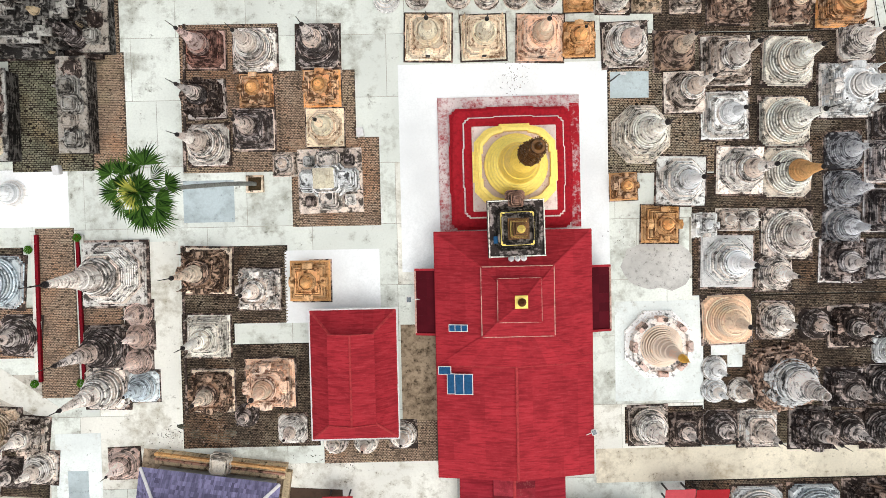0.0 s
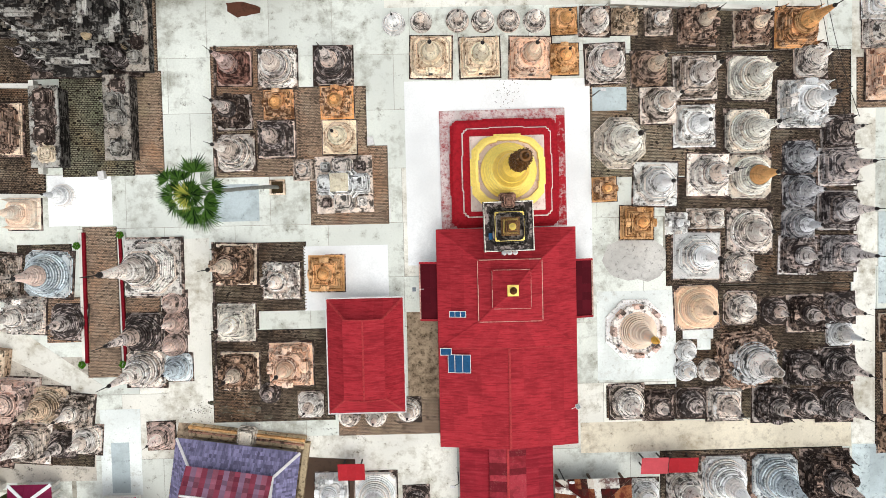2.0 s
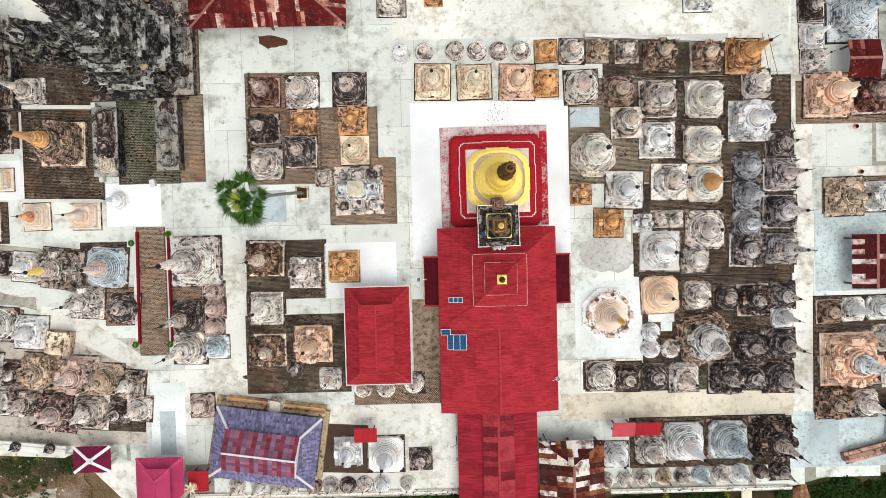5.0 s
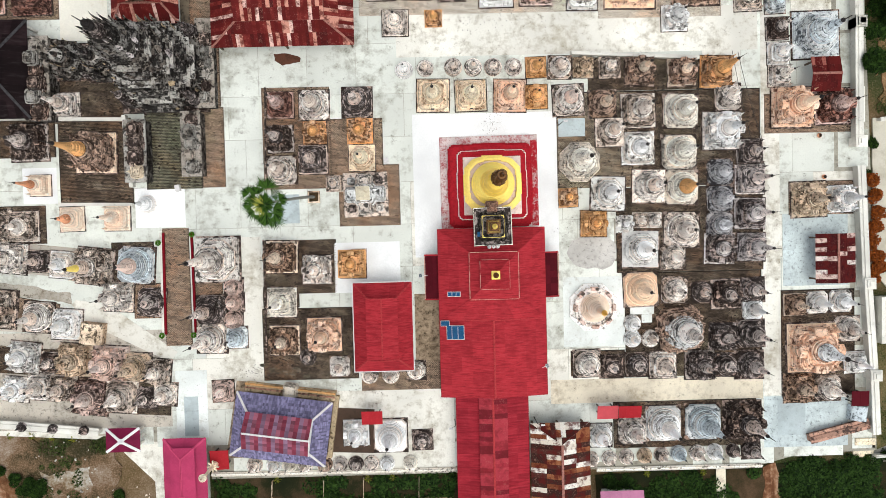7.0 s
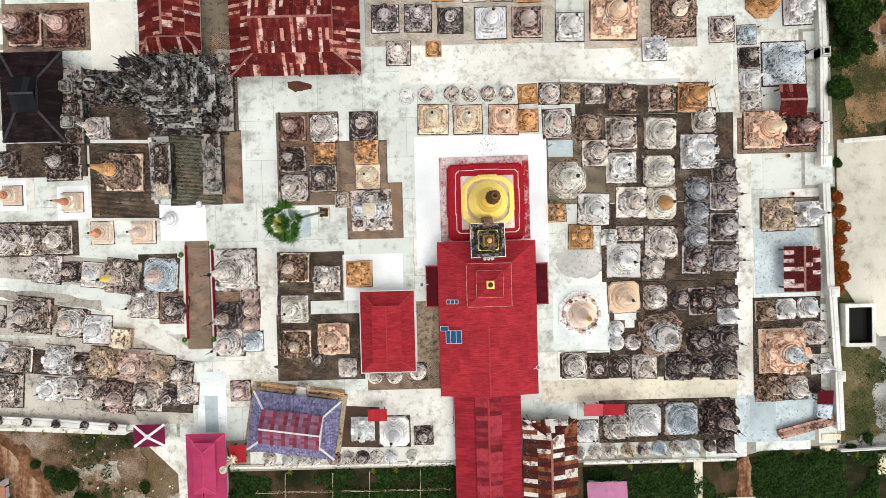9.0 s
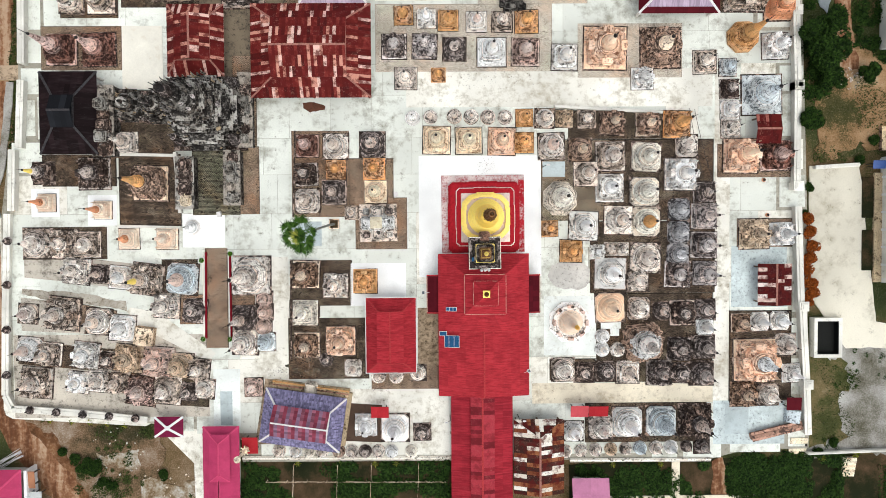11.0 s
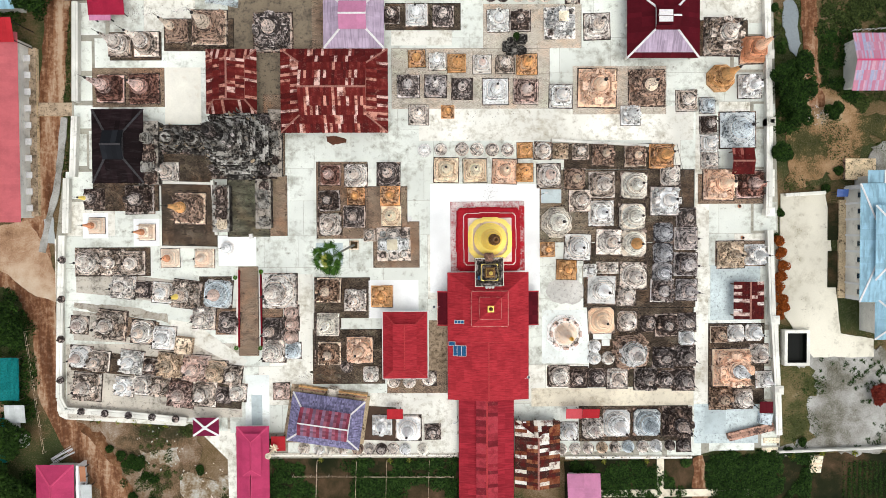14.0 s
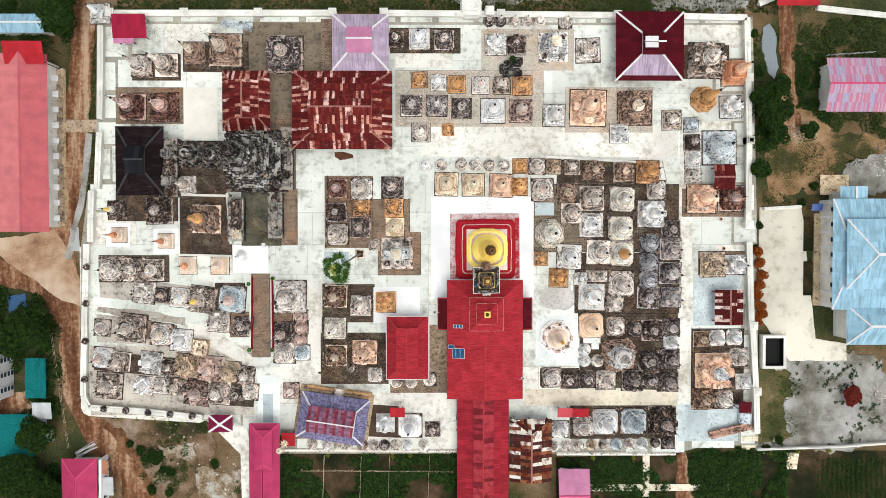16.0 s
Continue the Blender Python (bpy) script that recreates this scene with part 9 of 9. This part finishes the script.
def rod_pile(x, y, n, long, turn, material, label):
    r = thing("rod_pile", x, y, 0.04, turn, label, "rods")
    rng = random.Random(n)
    bm = bmesh.new()
    for i in range(n):
        a = rng.uniform(-0.12, 0.12)
        yy, zz = rng.uniform(-0.7, 0.7), 0.05 + 0.04 * (i % 5)
        bar(bm, (-long / 2 * math.cos(a), yy - long / 2 * math.sin(a), zz), (long / 2 * math.cos(a), yy + long / 2 * math.sin(a), zz), 0.07, 0.06)
    part("rod_bundle", bm, material, r)["kind"] = "stuff"


rod_pile(-37.18, 43.90, 34, 5.5, -6, WASH["blue"], "pile of blue-grey metal rods by the wall")
rod_pile(-64.71, -31.81, 14, 4.0, 30, RIDGE, "heap of pale bamboo poles beside the road")


def rubble_heap(x, y, r0, n, material, label, ground=-0.45):
    r = thing("rubble_heap", x, y, ground, 0, label, "rubble")
    rng = random.Random(int(x * 7))
    bm = bmesh.new()
    for _ in range(n):
        a, q = rng.uniform(0, 6.28), r0 * math.sqrt(rng.random())
        s = rng.uniform(0.08, 0.3)
        m = Matrix.Translation((q * math.cos(a), q * math.sin(a), s * 0.3)) @ Euler((rng.uniform(0, 3), rng.uniform(0, 3), rng.uniform(0, 3))).to_matrix().to_4x4() @ Matrix.Diagonal((s, s * rng.uniform(0.5, 1), s * rng.uniform(0.4, 0.8), 1))
        bmesh.ops.create_cube(bm, size=1, matrix=m)
    part("rubble", bm, material, r)["kind"] = "stuff"


rubble_heap(-48.84, -30.71, 4.0, 26, WASH["pale"], "scatter of pale broken masonry on the earth")
rubble_heap(-41.30, -37.39, 4.5, 26, WASH["pale"], "scatter of pale broken masonry on the earth")
rubble_heap(62.51, 24.77, 1.8, 50, WASH["grey"], "heap of pale stones beside the track")
rubble_heap(78.21, -22.33, 1.6, 60, WASH["grey"], "heap of pale stones on waste ground")
rubble_heap(78.89, 20.04, 3.0, 90, WASH["grey"], "heap of pale stones on waste ground")


def fence(points, gap, h, material, label):
    (ax, ay), (bx, by) = points
    r = thing("fence", ax, ay, -0.5, 0, label, "fence")
    n = max(2, int(math.hypot(bx - ax, by - ay) / gap))
    for i in range(n + 1):
        k = i / n
        part("post", boxed((bx - ax) * k - 0.04, (by - ay) * k - 0.04, 0, (bx - ax) * k + 0.04, (by - ay) * k + 0.04, h), material, r)
    for z in (h * 0.55, h * 0.92):
        part("rail", bar(bmesh.new(), (0, 0, z), (bx - ax, by - ay, z), 0.035, 0.035), material, r)


fence([(-26.16, -35.56), (0.93, -35.85)], 3.0, 1.3, WASH["tan"], "thin pale fence in the garden")
fence([(-22.06, -33.10), (-22.41, -42.79)], 3.0, 1.2, WASH["tan"], "thin pale fence between garden beds")
fence([(-15.43, -33.12), (-15.76, -42.82)], 3.0, 1.2, WASH["tan"], "thin pale fence between garden beds")
fence([(-10.32, -33.13), (-10.65, -42.84)], 3.0, 1.2, WASH["tan"], "thin pale fence between garden beds")
fence([(-3.16, -33.16), (-3.48, -42.86)], 3.0, 1.2, WASH["tan"], "thin pale fence between garden beds")
fence([(-70.55, -10.89), (-67.79, -31.32)], 2.2, 1.2, WASH["tan"], "bamboo fence along the dirt road")
fence([(67.89, 38.80), (76.04, 39.32)], 1.0, 1.6, RIDGE, "bamboo trellis beside the house")
wall_run([(56.87, 11.41), (63.59, 11.81)], "wall_yard", "low pale kerb of the yard", 0.3, 0.3)
magenta_side = thing("white_house", -61.2, -36.0, -0.6, 0, "white house wall with windows beside the magenta roof", "house")
part("wall", boxed(-0.2, -5.0, 0, 0.2, 3.2, 3.2), WHITE, magenta_side)
window_row(magenta_side, (-0.18, -4.6), (-0.18, 2.8), 3, 1.4, 1.3, 1.2)
lean_to((-61.0, -35.6, -60.0, -33.0), 2.0, 2.3, BROWN_ROOF, "rusty brown sheet awning beside the magenta house")
lean_to((-60.9, -39.4, -59.1, -36.1), 1.9, 2.1, ZINC, "grey zinc lean-to beside the magenta house")
annex((64.34, 3.79, 66.04, 10.01), -0.6, -0.2, DARK_SOIL, "dark flower bed along the house", "flower_bed", DARK_SOIL)
annex((64.4, -4.2, 66.0, 1.97), -0.6, -0.2, DARK_SOIL, "dark flower bed along the house", "flower_bed", DARK_SOIL)
annex((66.91, 13.95, 72.01, 17.50), -0.6, 0.3, WASH["brown"], "rough earth-stained concrete base", "yard_base", WASH["honey"])
facade = thing("blue_house_front", 67.4, 3.36, -0.6, 0, "white house front with dark window panes", "facade")
part("wall", boxed(0.0, -9.4, 0, 0.25, 9.6, 5.9), WHITE, facade)
for i in range(7):
    yy = -8.0 + i * 2.65
    f = part("window", boxed(-0.1, yy - 0.5, 3.9, 0.02, yy + 0.5, 5.0), RIDGE, facade)
    part("pane", boxed(-0.13, yy - 0.36, 4.02, 0.0, yy + 0.36, 4.88), GLASS, f)
    part("pilaster", boxed(-0.22, yy + 1.15, 0, 0.02, yy + 1.5, 5.6, bevel=0.03), WHITE, facade)
annex((66.12, -6.0, 67.3, 10.60), -0.6, -0.1, WASH["honey"], "tan cement ledge along the house front", "ledge", WASH["honey"])
annex((-68.30, 25.00, -61.32, 27.20), -0.6, -0.05, WASH["honey"], "tan concrete bridge to the side gate", "gate_bridge", BROWN_FLOOR)


def pot(x, y):
    r = thing("water_pot", x, y, 0.0, 0, "round red clay pot on the floor", "pot", "clay pots")
    part("body", loft(bmesh.new(), SMALL_CIRCLE, [(0.16, 0), (0.3, 0.2), (0.28, 0.38), (0.19, 0.45)]), WASH["terra"], r)
    part("mouth", loft(bmesh.new(), SMALL_CIRCLE, [(0.19, 0.45), (0.22, 0.48), (0.17, 0.49), (0.15, 0.4)]), IRON, r)


pot(49.13, 9.58)
pot(49.69, 4.30)


def street_lamp(x, y, tip_x, tip_y, h, label="thin pole with a small white lamp head"):
    r = thing("lamp_post", x, y, 0, 0, label, "lamp")
    part("pole", loft(bmesh.new(), ring_shape(8), [(0.07, 0), (0.05, h)]), IRON, r)
    part("arm", bar(bmesh.new(), (0, 0, h), (tip_x, tip_y, h + 0.1), 0.05, 0.05), IRON, r)
    part("head", boxed(tip_x - 0.25, tip_y - 0.12, h, tip_x + 0.25, tip_y + 0.12, h + 0.12, bevel=0.03), RIDGE, r)


street_lamp(1.65, -25.70, -0.6, -0.3, 3.2)
street_lamp(11.88, -25.69, 0.7, -0.2, 3.2)
street_lamp(15.77, 11.70, 0.4, 0.1, 3.0)


def statue_stand(x, y):
    r = thing("donation_box", x, y, 0.03, 10, "small white box on the brick floor", "box")
    part("body", boxed(-0.3, -0.4, 0, 0.3, 0.4, 0.7, bevel=0.03), RIDGE, r)


statue_stand(-6.25, 7.66)
statue_stand(-32.68, 4.88)


def flakes(x, y, w, d, n, label, seed):
    """Dark flakes of fallen paint and leaves, scattered on the white slab."""
    r = thing("litter", x, y, 0.057, 0, label, "litter")
    rng = random.Random(seed)
    bm = bmesh.new()
    for _ in range(n):
        px, py, s = rng.gauss(0, w / 4), rng.gauss(0, d / 4), rng.uniform(0.02, 0.07)
        box(bm, px - s, py - s * rng.uniform(0.3, 0.8), 0, px + s, py + s * 0.4, 0.012, rng.uniform(0, 3))
    part("flakes", bm, WASH["dark"], r)["kind"] = "stuff"


flakes(7.25, 12.09, 2.6, 3.0, 70, "dark flakes of dirt scattered on the white slab", 1)
flakes(16.65, -2.02, 3.0, 4.0, 30, "dark specks scattered on the grey floor", 2)
flakes(7.21, 25.22, 14.0, 2.4, 90, "dark flakes scattered on the cream walkway", 3)
flakes(-10.25, -21.54, 6.0, 2.0, 60, "dark flakes scattered on the cement lane", 4)


def gate_pier(x, y, s):
    r = thing("gate_pier", x, y, -0.6, 0, "stacked stucco pier on the boundary wall", "pier")
    part("body", loft(bmesh.new(), REDENT, stepped(s, s * 0.7, 0, 3.2, 3)), WALL, r)
    part("cap", loft(bmesh.new(), SQUARE, [(s * 0.85, 3.1), (s * 0.85, 3.4), (s * 0.5, 3.5), (s * 0.5, 3.8)]), WALL, r)


gate_pier(4.24, 46.66, 1.9)
gate_pier(7.42, 45.88, 0.9)


def ruin(x, y, s):
    r = thing("ruin", x, y, 0.04, 0, "low blackened ruin of broken masonry", "ruin")
    rng = random.Random(4)
    for _ in range(9):
        px, py = rng.uniform(-s, s), rng.uniform(-s, s)
        part("block", loft(bmesh.new(), REDENT, stepped(rng.uniform(0.5, 0.9), 0.3, 0, rng.uniform(0.6, 1.5), 2), (px, py)), WASH["temple"], r)


ruin(11.47, 36.54, 1.5)


def soil_patch(points, label, material=SOOTY_FLOOR):
    """A thin spill of dark soil and soot on the paving."""
    sheet("soil", points, 0.066, material, label, "dirt", 0.01, "stuff", 0.16, 0.4)


flakes(-20.0, -18.6, 9.0, 2.4, 150, "dark moss and soil scattered along the lane", 6)
for mx, my, mr in ((-22.7, -18.1, 0.45), (-21.5, -18.7, 0.6), (-20.5, -18.8, 0.5), (-19.4, -19.0, 0.7), (-18.5, -18.6, 0.5), (-17.2, -19.5, 0.4)):
    soil_patch([(mx + mr * 1.3 * math.cos(k * math.tau / 9), my + mr * 0.6 * math.sin(k * math.tau / 9)) for k in range(9)], "patch of black moss on the cement", MOSS)
flakes(-24.0, -19.0, 3.0, 3.0, 60, "dark moss and soil scattered along the lane", 7)
soil_patch([(-20.14, 21.37), (-18.63, 21.62), (-16.65, 21.15), (-16.88, 20.59), (-19.04, 20.07), (-20.02, 20.52)], "rust-brown puddle of soil on the concrete", RUST_SOIL)


def overhead_cable(a, b, sag, label):
    """A slack cable between two spires."""
    r = thing("overhead_cable", a[0], a[1], 0, 0, label, "cable")
    bm = bmesh.new()
    n = 8
    pts = [Vector(((b[0] - a[0]) * i / n, (b[1] - a[1]) * i / n, a[2] + (b[2] - a[2]) * i / n - sag * 4 * (i / n) * (1 - i / n))) for i in range(n + 1)]
    side = Vector((a[1] - b[1], b[0] - a[0], 0)).normalized()
    rings = [[bm.verts.new(p + 0.035 * (math.cos(k * math.tau / 6) * side + math.sin(k * math.tau / 6) * Vector((0, 0, 1)))) for k in range(6)] for p in pts]
    for u, v in zip(rings, rings[1:]):
        for k in range(6):
            bm.faces.new((u[k], u[(k + 1) % 6], v[(k + 1) % 6], v[k]))
    bm.faces.new(rings[0][::-1])
    bm.faces.new(rings[-1])
    bmesh.ops.recalc_face_normals(bm, faces=bm.faces[:])
    part("wire", bm, IRON, r)


overhead_cable((36.73, 19.84, 3.5), (39.26, 5.15, 5.0), 0.5, "thin black cable slung between two spires")
overhead_cable((37.64, 19.79, 3.0), (40.16, 8.65, 4.0), 0.4, "thin black cable slung between two spires")
flakes(-50.5, 42.3, 6.0, 2.4, 220, "dark dirt and leaves in the yard's corner", 8)
flakes(-44.0, 42.4, 4.0, 1.4, 120, "dark dirt beside the boundary wall", 9)
